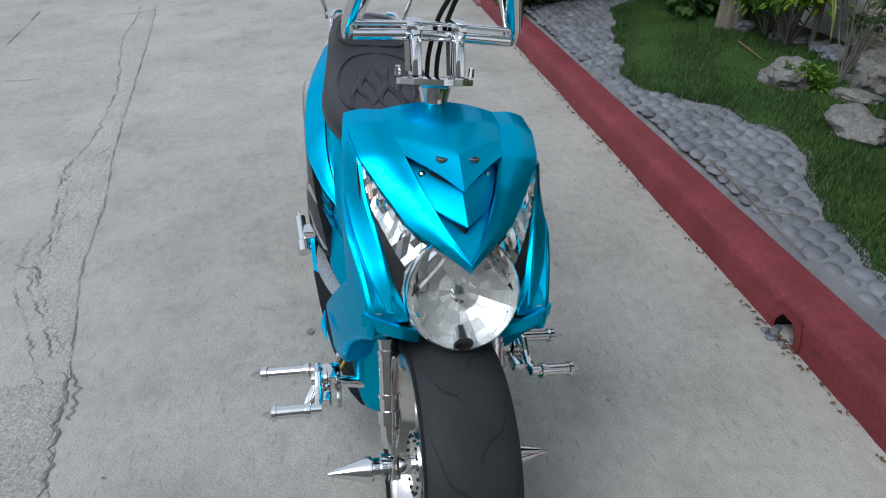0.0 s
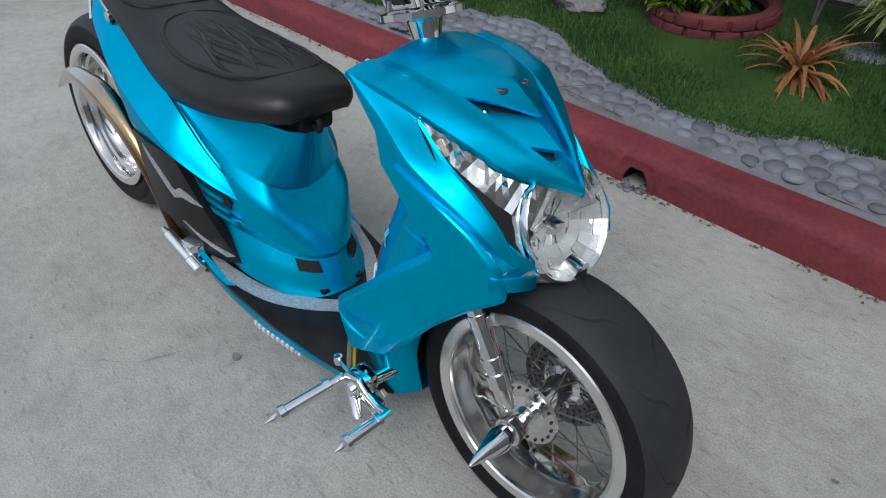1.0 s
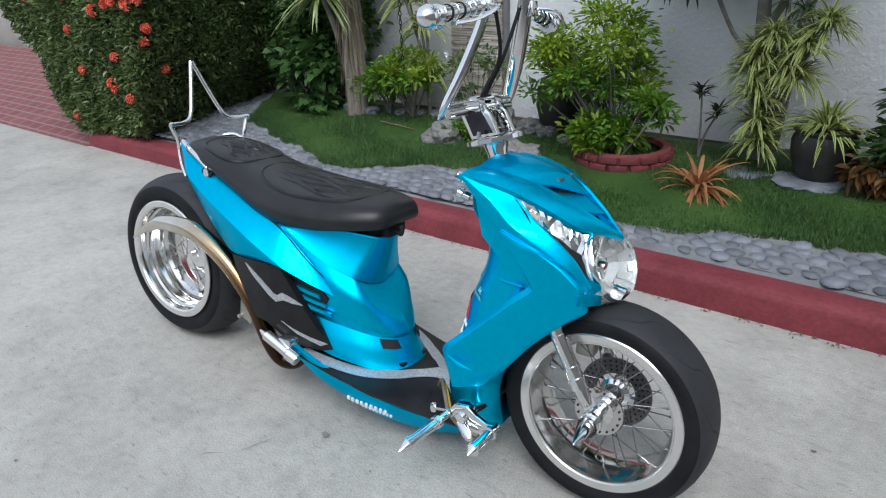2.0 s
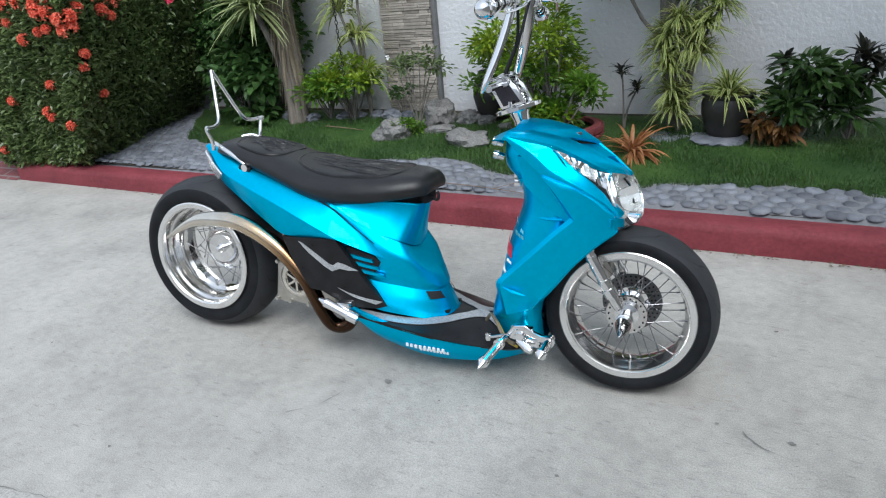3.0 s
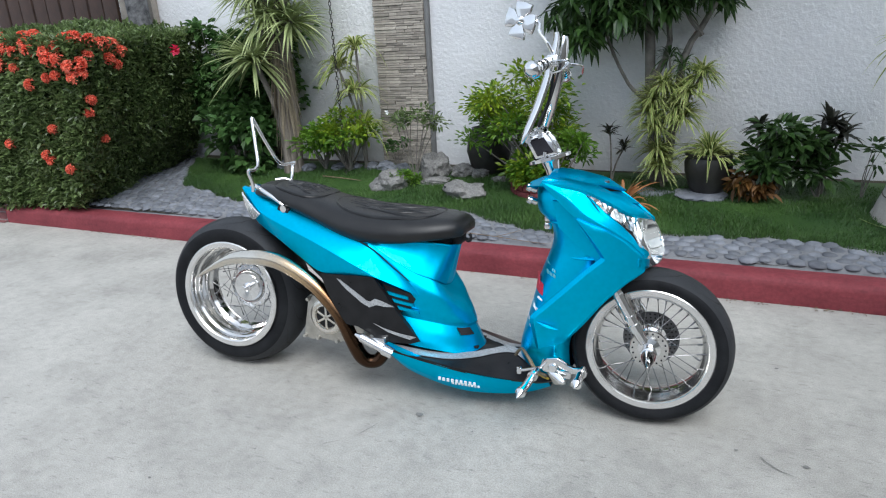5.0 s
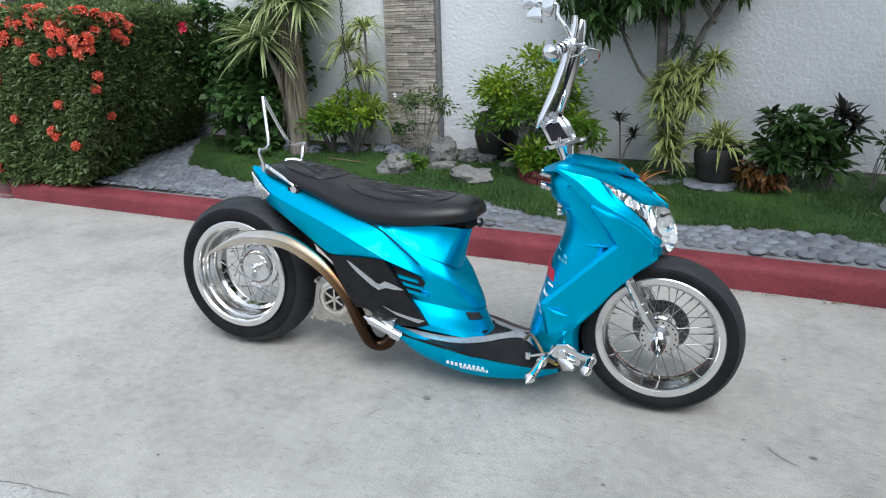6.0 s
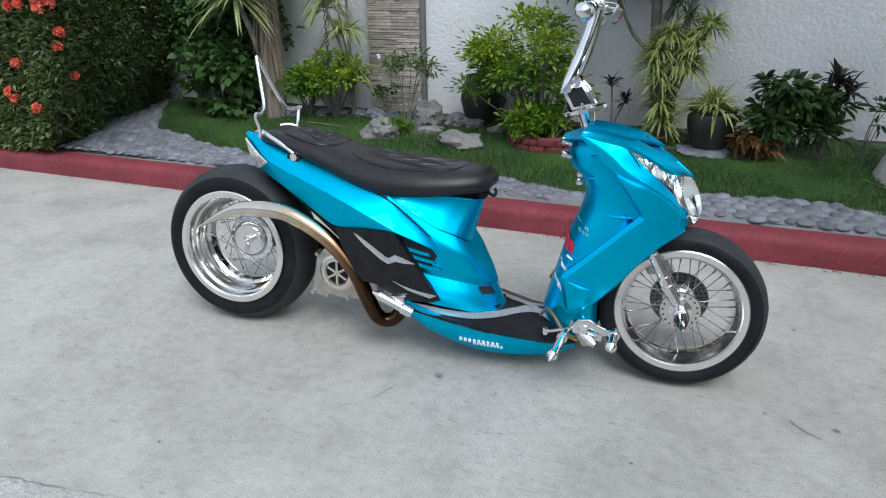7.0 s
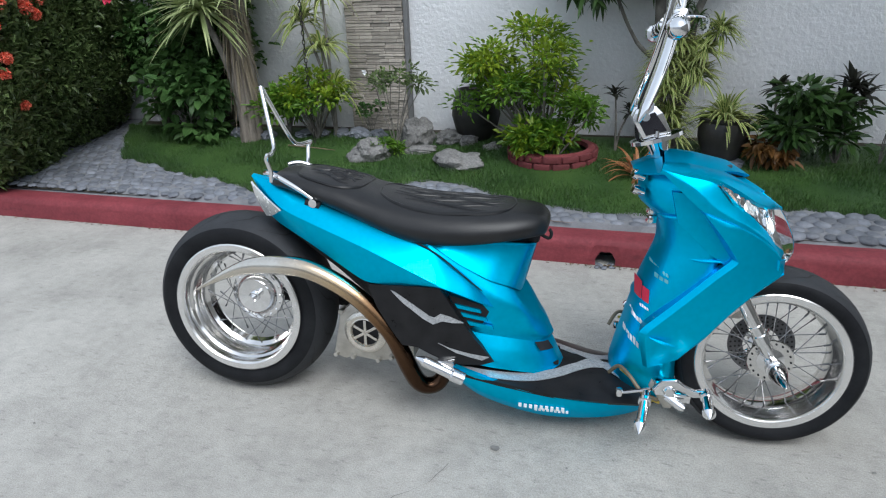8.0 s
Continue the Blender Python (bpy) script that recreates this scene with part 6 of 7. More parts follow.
shrub("potted_shrub", (0.62, 2.22, 0.20), (0.46, 2.20, 0.72), (0.37, 0.24, 0.40), 4200, SHRUB_LEAF, 0.046, "bright green leafy shrub growing in a red brick ring", 27, 34, tight=0.22, tips=(YELLOW_LEAF, 0.6))
shrub("ground_shrub", (0.66, 2.12, 0.20), (0.64, 2.06, 0.34), (0.20, 0.14, 0.12), 1000, SHRUB_LEAF, 0.062, "low bright green growth at the foot of the shrub", 22, 18, tight=0.3, tips=(YELLOW_LEAF, 0.35))
shrub("yellow_shrub", (-0.98, 2.36, 0.22), (-0.98, 2.32, 0.56), (0.27, 0.16, 0.12), 1100, SHRUB_LEAF, 0.055, "small yellow-green shrub with bare twisting stems", 23, 20, tight=0.3, tips=(YELLOW_LEAF, 0.85))
shrub("green_shrub", (-1.22, 2.38, 0.22), (-1.20, 2.34, 0.48), (0.16, 0.14, 0.14), 800, SHRUB_LEAF, 0.055, "small green shrub beside the palm trunks", 24, 10)
shrub("sparse_shrub", (-0.34, 2.22, 0.22), (-0.28, 2.20, 0.66), (0.24, 0.10, 0.10), 300, HEDGE_LEAF, 0.046, "thin sparse shrub standing among the rocks", 25, 9, 0.005)
shrub("rock_fern", (-0.38, 2.10, 0.20), (-0.36, 2.06, 0.27), (0.12, 0.08, 0.05), 360, SHRUB_LEAF, 0.035, "small green fern between boulders", 26, 8, 0.003)
shrub("ivy_patch", (-0.62, 2.5, 0.22), (-0.62, 2.5, 0.42), (0.10, 0.05, 0.06), 120, BROAD_LEAF, 0.035, "few green leaves against the stone column", 27, 5, 0.003)
shrub("heart_leaf_plant", (-1.98, 2.30, 0.22), (-1.93, 2.30, 0.50), (0.28, 0.18, 0.34), 640, BROAD_LEAF, 0.105, "broad heart-leaved climber behind the hedge", 28, 22, 0.008, "plant", 0.6)
shrub("climber", (-2.4, 2.55, 0.22), (-2.28, 2.52, 0.95), (0.42, 0.14, 0.44), 1700, BROAD_LEAF, 0.070, "dense green climber on the wall behind the hedge", 29, 26, 0.008, "plant", 0.4)
shrub("wall_climber", (-1.80, 2.56, 0.22), (-1.80, 2.54, 0.86), (0.30, 0.09, 0.60), 1500, BROAD_LEAF, 0.066, "green climber on the white wall beside the yucca", 38, 26, 0.007, "plant", 0.4, 0.8)
shrub("dark_bush", (2.04, 2.20, 0.20), (2.04, 2.18, 0.46), (0.17, 0.13, 0.24), 620, MANGO_LEAF, 0.080, "dark broad-leaved bush by the wall", 30, 14, 0.007, "shrub", 0.5)
shrub("broad_leaf_plant", (2.28, 2.26, 0.20), (2.28, 2.24, 0.44), (0.12, 0.10, 0.16), 220, MANGO_LEAF, 0.085, "green broad-leaved plant below the dark dracaena", 31, 8, 0.006, "plant", 0.5)
shrub("croton", (1.90, 2.16, 0.20), (1.90, 2.13, 0.30), (0.09, 0.07, 0.10), 150, CROTON_LEAF, 0.080, "rusty brown croton with hanging leaves", 32, 6, 0.005, "plant", 1.2)
shrub("seedling", (2.50, 2.28, 0.20), (2.53, 2.28, 0.46), (0.07, 0.05, 0.09), 46, MANGO_LEAF, 0.050, "thin dark seedling by the wall", 33, 4, 0.004, "plant")
shrub("pot_foliage", (0.72, 2.05, 0.22), (0.86, 2.10, 0.48), (0.12, 0.10, 0.14), 500, SHRUB_LEAF, 0.048, "leafy green growth beside the shrub", 34, 8)


# -- spiky plants --
def rosette(name, base, count, length, width, droop, leaf, label, seed, rise=0.4, stem=None, category="plant", heads=((0, 0, 0),)):
    rng = np.random.default_rng(seed)
    root = holder(name, Matrix.Translation(base), label, category)
    if stem:
        bm = bmesh.new()
        for h in heads:
            tube_bm([(0, 0, 0), (h[0] * 0.3, h[1] * 0.3, h[2] * 0.55), h], [stem, stem * 0.85, stem * 0.7], 8, 8, bm=bm)
        part("stem", bm, BARK, root)
    pos = np.repeat(np.array(heads, float), count, 0)
    n = len(pos)
    a = rng.uniform(0, 2 * np.pi, n)
    e = rng.uniform(rise - 0.55, rise + 0.75, n)
    way = np.stack([np.cos(a) * np.cos(e), np.sin(a) * np.cos(e), np.sin(e)], 1)
    pos = pos + way * 0.012 + np.stack([0 * a, 0 * a, rng.uniform(-0.03, 0.02, n)], 1)
    piece_of("foliage", long_leaves("foliage", pos, way, rng.uniform(0.75, 1.1, n) * length, rng.uniform(0.8, 1.15, n) * width, rng.uniform(0.6, 1.3, n) * droop, leaf, rng, edge=CREAM_EDGE if leaf is STRIPED_LEAF else None), root)
    return root


rosette("bromeliad", (1.21, 1.90, 0.20), 66, 0.34, 0.022, 0.55, ORANGE_LEAF, "orange star-shaped bromeliad in the lawn", 41, 0.40)
rosette("young_dracaena", (1.07, 2.34, 0.20), 30, 0.10, 0.018, 0.35, PURPLE_LEAF, "two young dark dracaenas on thin stems", 42, 0.5, 0.007, heads=((-0.02, 0, 0.38), (0.075, 0.0, 0.27)))
rosette("potted_spider_plant", (1.67, 2.24, 0.45), 130, 0.31, 0.024, 0.60, STRIPED_LEAF, "cream-striped strap-leaved plant in a dark pot", 43, 0.75)
rosette("dark_dracaena", (2.30, 2.32, 0.20), 34, 0.17, 0.034, 0.40, PURPLE_LEAF, "purple-black dracaena by the white wall", 44, 0.6, 0.010, heads=((0.0, 0, 0.44), (0.07, 0.02, 0.38), (-0.03, -0.02, 0.34)))
rosette("purple_dracaena", (1.93, 2.28, 0.20), 30, 0.14, 0.030, 0.40, PURPLE_LEAF, "dark purple dracaena in the broad-leaved bush", 45, 0.7, 0.009, heads=((0.0, 0, 0.42),))
rosette("striped_dracaena", (-0.86, 2.42, 0.22), 54, 0.30, 0.026, 0.75, STRIPED_LEAF, "yellow-green striped dracaena beside the rain chain", 46, 0.5, 0.013, heads=((-0.05, 0, 0.62), (-0.02, 0.02, 0.95), (-0.18, 0.0, 0.80), (0.02, -0.02, 0.36)))
rosette("yucca", (-1.48, 2.26, 0.22), 150, 0.44, 0.026, 0.38, SPIKE_LEAF, "tall many-stemmed yucca with pale spiky crowns", 47, 0.10, 0.030, "tree", heads=((-0.18, -0.06, 0.90), (-0.04, 0.0, 1.22), (0.14, 0.03, 1.16), (0.06, 0.0, 1.48), (-0.18, 0.02, 1.40), (0.18, 0.02, 1.62), (-0.06, 0.0, 1.78)))
rosette("trunk_spider_plant", (1.40, 2.30, 0.20), 120, 0.19, 0.017, 0.55, STRIPED_LEAF, "cream-striped hanging plants climbing the tree trunk", 48, 0.35, 0.010, heads=((-0.08, -0.06, 0.60), (0.12, -0.05, 0.64), (0.19, -0.03, 0.74), (-0.06, -0.08, 0.42), (-0.04, -0.07, 0.28), (-0.02, -0.06, 0.68), (0.05, -0.05, 0.54), (-0.10, -0.05, 0.52), (-0.02, -0.08, 0.18), (0.10, -0.05, 0.50)))
rosette("wall_fern", (1.42, 2.36, 0.62), 30, 0.18, 0.014, 0.9, MANGO_LEAF, "dark fronds behind the striped plants", 49, 0.5, 0.008, heads=((0.05, 0.02, 0.35), (-0.03, 0.02, 0.42)))
rosette("palm_sprout", (2.86, 2.32, 0.20), 26, 0.34, 0.022, 0.7, STRIPED_LEAF, "green fronds beside the palm trunk", 50, 0.3, 0.012, heads=((-0.20, 0.0, 0.88),))

# yucca's fibrous stems and the skirts of dead leaves that hang on them
def fibrous(m):
    n, link = m.node_tree.nodes, m.node_tree.links.new
    where = n.new("ShaderNodeTexCoord")
    squeeze = n.new("ShaderNodeMapping")
    squeeze.inputs["Scale"].default_value = (1, 1, 0.08)
    link(where.outputs["Object"], squeeze.inputs["Vector"])
    for node in [q for q in n if q.type == "TEX_NOISE"]:
        link(squeeze.outputs["Vector"], node.inputs["Vector"])
    return m


FIBRE = fibrous(material("fibrous_yucca_bark", (0.10, 0.085, 0.07), (0.30, 0.26, 0.22), 40, 0.9, 0, 0.9, 70, fine=0.4))
DRY_LEAF = leaf_material("dry_hanging_leaf", (0.16, 0.13, 0.09), (0.34, 0.29, 0.21), 0.8)
yucca_root = bpy.data.objects["yucca"]
for dx, dy, h, r in ((0.03, 0.02, 1.30, 0.036), (0.07, 0.05, 1.5, 0.032), (-0.03, 0.0, 0.9, 0.028), (0.0, -0.02, 1.15, 0.028)):
    part("stem", trunk_bm([(dx * 0.6, dy, -0.02), (dx, dy, h * 0.5), (dx * 0.8 - 0.02, dy, h)], [r * 1.35, r, r * 0.8], 14, 26, 0.6), FIBRE, yucca_root)
rng = np.random.default_rng(52)
n = 150
a = rng.uniform(0, 2 * np.pi, n)
pos = np.stack([0.02 + 0.055 * np.cos(a), 0.01 + 0.055 * np.sin(a), rng.uniform(0.45, 1.2, n)], 1)
way = np.stack([0.16 * np.cos(a), 0.16 * np.sin(a), -np.ones(n)], 1)
piece_of("dead_leaf_skirt", long_leaves("dead_leaf_skirt", pos, way, rng.uniform(0.18, 0.42, n), 0.016, 0.05, DRY_LEAF, rng, 4), yucca_root, "hanging dry brown leaves")


# -- mango tree --
def build_tree():
    rng = np.random.default_rng(61)
    tree = holder("tree", pose(1.36, 2.44, 0.20), "small tree with grey branching trunk and dark glossy crown", "tree")
    limbs = [
        ([(0, 0, -0.03), (-0.06, 0, 0.45), (-0.10, 0, 0.95), (-0.14, 0, 1.6), (-0.05, 0, 2.1)], [0.042, 0.034, 0.030, 0.026, 0.02]),
        ([(0.04, 0, -0.03), (0.08, 0.0, 0.5), (0.12, 0.02, 0.85), (0.26, 0.02, 1.12), (0.40, 0.0, 1.5)], [0.034, 0.027, 0.022, 0.018, 0.014]),
        ([(-0.09, 0, 0.55), (-0.22, -0.02, 0.68), (-0.34, -0.04, 0.92), (-0.42, -0.05, 1.22)], [0.014, 0.011, 0.010, 0.008]),
        ([(-0.06, 0, 0.70), (0.02, 0, 0.9), (0.0, 0, 1.2), (0.10, 0, 1.6)], [0.022, 0.02, 0.018, 0.012]),
        ([(0.20, 0.02, 0.95), (0.10, 0.0, 1.15), (0.16, -0.05, 1.5)], [0.016, 0.014, 0.010]),
    ]
    for pts, r in limbs:
        part("limb", trunk_bm(pts, r), BARK, tree)
    m0 = 170
    heads = np.array([(x, y, z) for x, y, z in zip(rng.uniform(-0.72, 0.34, m0), rng.uniform(-0.34, 0.20, m0), rng.uniform(0.90, 2.2, m0)) if z > 0.92 + 0.20 * abs(x + 0.20) + (0.12 if -0.15 < x < 0.30 else 0)])
    # extra canopy above the view, added to shade the garden and wall
    m1 = 36
    heads = np.concatenate([heads, np.stack([rng.uniform(-1.3, 0.6, m1), rng.uniform(-0.7, 0.22, m1), rng.uniform(1.75, 2.9, m1)], 1)])
    pos, way = [], []
    for h in heads:
        m = 40
        pos.append(np.repeat(h[None], m, 0) + rng.normal(scale=0.035, size=(m, 3)))
        way.append(unit(rng.normal(size=(m, 3)) * np.array((1, 1, 0.5)) + np.array((0, -0.1, -0.55))))
    pos, way = np.concatenate(pos), np.concatenate(way)
    n = len(pos)
    piece_of("crown", long_leaves("crown", pos, way, rng.uniform(0.09, 0.155, n), rng.uniform(0.028, 0.042, n), 0.30, MANGO_LEAF, rng, 4), tree)


build_tree()


# -- palm trunk --
def build_palm():
    base = Vector((2.72, 1.98, 0.17))
    palm = holder("palm_tree", Matrix.Translation(base), "thick pale ringed palm trunk rising from the lawn", "tree")
    bm = bmesh.new()
    rows = []
    for k in range(70):
        z = k * 0.045 - 0.02
        r = 0.135 + 0.10 * math.exp(-max(0, z) * 5) - 0.012 * min(1.5, z)
        r += 0.004 * (1 if k % 3 == 0 else 0)
        rows.append([(r * math.cos(a) * (1 + 0.03 * noise.noise(Vector((math.cos(a) * 2, math.sin(a) * 2, z * 3)))) + 0.03 * z, r * math.sin(a), z) for a in np.linspace(0, 2 * math.pi, 37)[:-1]])
    add_grid(bm, rows, close=True, cap=True)
    part("trunk", bm, PALM_BARK, palm)
    # thin dark leaf scars round the trunk
    rng = random.Random(4)
    z = 0.16
    while z < 2.4:
        r = 0.135 + 0.10 * math.exp(-z * 5) - 0.012 * min(1.5, z) + 0.003
        tilt = rng.uniform(-0.10, 0.10)
        a0, span = rng.uniform(2.4, 4.2), rng.uniform(1.2, 3.2)
        pts = [(r * math.cos(a) + 0.03 * z, r * math.sin(a), z + tilt * r * math.cos(a - 4) + 0.004 * math.sin(a * 7)) for a in np.linspace(a0, a0 + span, 18)]
        part("leaf_scar", tube_bm(pts, [0.001, 0.0035, 0.004, 0.003, 0.001], 5), PALM_RING, palm)
        z += rng.uniform(0.045, 0.10)
    # feathered fronds arching from the top
    rng = np.random.default_rng(6)
    top = np.array((0.09, 0.0, 3.1))
    for k in range(10):
        a, e = 2 * np.pi * k / 10 + rng.uniform(-0.15, 0.15), rng.uniform(0.15, 1.0)
        t = np.linspace(0, 1, 46)
        d = np.array((np.cos(a), np.sin(a), 0))
        mid = top + d * (1.9 * t * np.cos(e) + 0.25 * t)[:, None] + np.array((0, 0, 1.0)) * (1.9 * t * np.sin(e) - 1.5 * t ** 2)[:, None]
        side = np.cross(d, (0, 0, 1.0))
        pos = np.concatenate([mid[4:], mid[4:]])
        way = np.concatenate([side + d * 0.5, -side + d * 0.5] ).reshape(2, 1, 3).repeat(42, 1).reshape(-1, 3) + rng.normal(scale=0.08, size=(84, 3))
        frond = part("frond", tube_bm([tuple(p) for p in mid[::5]], [0.018, 0.012, 0.005], 6), PALM_LEAF, palm)
        piece_of("leaflet_row", long_leaves("leaflet_row", pos, way, 0.42 * (1 - 0.5 * np.abs(np.linspace(-0.2, 1, 42)) ** 2)[np.r_[0:42, 0:42]], 0.035, 0.5, PALM_LEAF, rng, 4), frond)
    # dry grass tuft and root collar
    rng = np.random.default_rng(9)
    n = 160
    a = rng.uniform(0, 2 * np.pi, n)
    p = np.stack([np.cos(a) * 0.24, np.sin(a) * 0.24, 0 * a + 0.01], 1)
    tagged(piece_of("root_fringe", small_leaves("root_fringe", p, np.stack([np.cos(a), np.sin(a), 0.6 + 0 * a], 1), 0.06, 0.008, SPIKE_LEAF, rng), palm, "dry grass round the trunk's foot"), kind="stuff")


build_palm()


# -- rocks --
def rock(name, centre, size, label, seed, turn=0, mat=None, group="", flat=0.0):
    bm = bmesh.new()
    bmesh.ops.create_icosphere(bm, subdivisions=4, radius=1)
    off = Vector((seed * 3.1, seed * 1.7, seed * 0.9))
    for v in bm.verts:
        d = v.co.normalized()
        k = 0.86 + 0.30 * noise.noise(d * 1.3 + off) + 0.13 * noise.noise(d * 3.2 + off) + 0.05 * noise.noise(d * 8 + off) + 0.02 * noise.noise(d * 19 + off)
        k += 0.10 * abs(noise.noise(d * 2.6 - off)) - 0.07 * abs(noise.noise(d * 6 - off))
        c = noise.cell(d * 2.2 + off) * 0.10
        v.co = Vector((d.x * size[0], d.y * size[1], d.z * size[2])) * (k + c * 0.5)
        if flat:
            v.co.z = min(v.co.z, flat)
    ob = thing(name, bm, mat or ROCK, label, "rock", group, angle=32)
    ob.matrix_basis = pose(*centre, 0, 0, turn)
    return ob


rock("boulder", (-0.44, 2.02, 0.235), (0.145, 0.11, 0.105), "pale grey weathered boulder on the lawn", 1, 10)
rock("boulder", (0.16, 1.94, 0.215), (0.165, 0.12, 0.085), "flat grey boulder on the lawn", 2, -8)
rock("boulder", (-0.22, 2.32, 0.30), (0.12, 0.10, 0.125), "upright brownish grey boulder behind the others", 3, 30)
rock("boulder", (-0.02, 2.40, 0.25), (0.11, 0.09, 0.075), "dark grey rock beside the round pot", 4, 60)
rock("boulder", (-0.16, 2.16, 0.22), (0.13, 0.08, 0.045), "low dark rock between boulders", 5, 15)
rock("boulder", (0.12, 2.38, 0.24), (0.08, 0.07, 0.055), "small dark rock beside the round pot", 6, 80)
rock("boulder", (-0.34, 2.34, 0.22), (0.09, 0.07, 0.045), "small grey rock near the column", 7, 40)
rock("boulder", (0.30, 2.30, 0.22), (0.07, 0.06, 0.040), "small dark rock by the pot", 8, 20)
for k, (x, y, sx, sz) in enumerate(((-1.62, 2.36, 0.07, 0.05), (-1.50, 2.33, 0.075, 0.05), (-1.36, 2.33, 0.07, 0.045), (-1.12, 2.42, 0.08, 0.035), (-0.98, 2.44, 0.075, 0.035), (-0.84, 2.46, 0.08, 0.04), (-0.70, 2.44, 0.10, 0.05), (-0.56, 2.46, 0.07, 0.04))):
    rock("edging_stone", (x, y, soil_z(y) + sz * 0.5), (sx, sx * 0.8, sz), "rounded grey edging stone along the planting", 11 + k, 25 * k, STONE, "edging stones along the planting")
rock("stepping_slab", (1.66, 2.20, 0.205), (0.19, 0.14, 0.055), "flat grey slab under the dark pot", 31, 5, STONE, flat=0.03)
rock("stepping_slab", (1.36, 2.22, 0.20), (0.15, 0.11, 0.05), "flat grey slab beside the tree", 32, 40, STONE, flat=0.025)


# -- pots, chain and brick ring --
def pot(name, base, profile, label):
    inner = [(r - 0.012, z) for r, z in reversed(profile[1:])] + [(0.0, profile[1][1])]
    ob = thing(name, lathe_bm([(0.0, 0.0)] + profile + inner, (0, 0, 0), axis="z", n=40), DARK_POT, label, "pot")
    ob.matrix_basis = Matrix.Translation(base)
    part("soil", lathe_bm([(0.0, profile[-1][1] - 0.03), (profile[-1][0] - 0.014, profile[-1][1] - 0.032)], axis="z", n=30), SOIL, ob)
    return ob


pot("plant_pot", (1.67, 2.24, 0.225), [(0.085, 0.0), (0.115, 0.05), (0.138, 0.13), (0.142, 0.19), (0.132, 0.225), (0.140, 0.235), (0.142, 0.25)], "wide dark glazed flower pot on a slab")
pot("plant_pot", (0.14, 2.52, 0.215), [(0.085, 0.0), (0.14, 0.08), (0.165, 0.18), (0.155, 0.27), (0.12, 0.33), (0.125, 0.35)], "round dark jar standing behind the rocks")


def build_ring():
    ring = thing("brick_ring", lathe_bm([(0.20, -0.02), (0.255, -0.02), (0.258, 0.085), (0.245, 0.092), (0.215, 0.092), (0.205, 0.07)], (0, 0, 0), axis="z", n=48), RED_BRICK, "low round planter ring of red painted bricks", "planter")
    ring.matrix_basis = pose(0.70, 2.19, 0.19)
    shared = finish("brick", box_bm((-0.048, -0.012, -0.018), (0.048, 0.012, 0.018), 0.005), RED_BRICK)
    for row in range(2):
        for k in range(15):
            a = 2 * math.pi * (k + 0.5 * row) / 15
            ob = new("brick", shared)
            ob.parent = ring
            ob.matrix_basis = pose(0.262 * math.cos(a), 0.262 * math.sin(a), 0.026 + 0.042 * row, 0, 0, math.degrees(a) + 90)


build_ring()


def build_chain():
    chain = holder("rain_chain", pose(-0.945, 2.24, 0.18), "dark iron rain chain hanging beside the column", "chain")
    bm = bmesh.new()
    ring = [(0.009 * math.cos(a), 0, 0.017 * math.sin(a)) for a in np.linspace(0, 2 * math.pi, 13)]
    tube_bm(ring, 0.0032, 6, bm=bm)
    shared = finish("chain_link", bm, CHAIN)
    for k in range(90):
        ob = new("chain_link", shared)
        ob.parent = chain
        ob.matrix_basis = pose(0.0, 0, 0.02 + 0.029 * k, 0, 0, 90 * (k % 2) + 20)


build_chain()


def build_gate():
    """Brown slatted timber gate past the end of the white wall."""
    gate = holder("wooden_gate", pose(-4.34, 2.66, 0.0), "brown vertical timber gate behind the hedge", "gate")
    shared = finish("slat", box_bm((-0.085, -0.02, 0.1), (0.085, 0.02, 2.3), 0.008), GATE_WOOD)
    for k in range(9):
        ob = new("slat", shared)
        ob.parent = gate
        ob.matrix_basis = pose(-0.76 + 0.19 * k, 0.006 * (k % 2), 0)
    part("rail", box_bm((-0.86, 0.022, 1.9), (0.86, 0.03, 2.0), 0.004), GATE_WOOD, gate)
    trunk = holder("slim_trunk", pose(-2.97, 2.42, 0.2), "rough dark grey palm trunk behind the hedge", "tree")
    part("trunk", trunk_bm([(0.02, -0.02, -0.05), (0.0, -0.02, 1.2), (-0.09, -0.02, 2.4)], [0.100, 0.088, 0.084], 18, 30, 0.5), MOTTLED, trunk)
    side = thing("stone_pier", box_bm((-3.46, WALL_Y - 0.06, 0), (-3.065, WALL_Y + 0.2, 2.9), 0.01), SLATE, "grey stone pier beside the gate", "pier", kind="structure")


thing("wall_side", box_bm((-12.0, WALL_Y, -0.1), (-5.25, WALL_Y + 0.2, 3.0), 0.01), GREY_RENDER, "plain grey-brown wall beside the timber gate", "wall", kind="structure")
MOTTLED = material("mottled_dark_bark", (0.018, 0.019, 0.022), (0.20, 0.20, 0.205), 22, 0.9, 0, 0.8, 60, fine=0.35)
GATE_WOOD = material("brown_timber", (0.024, 0.012, 0.008), (0.055, 0.028, 0.018), 9, 0.6, 0, 0.2, 60)
build_gate()

# one small white flower high on the sparse shrub
sparse = bpy.data.objects["sparse_shrub"]
rng = np.random.default_rng(71)
a = np.linspace(0, 2 * np.pi, 5, endpoint=False)
c = np.array((-0.16, -0.06, 0.50))
piece_of("flower", small_leaves("flower", np.repeat(c[None], 5, 0), np.stack([np.cos(a), -0.6 + 0 * a, np.sin(a)], 1), 0.022, 0.02, WHITE, rng, 0.1), sparse, "small white flower")

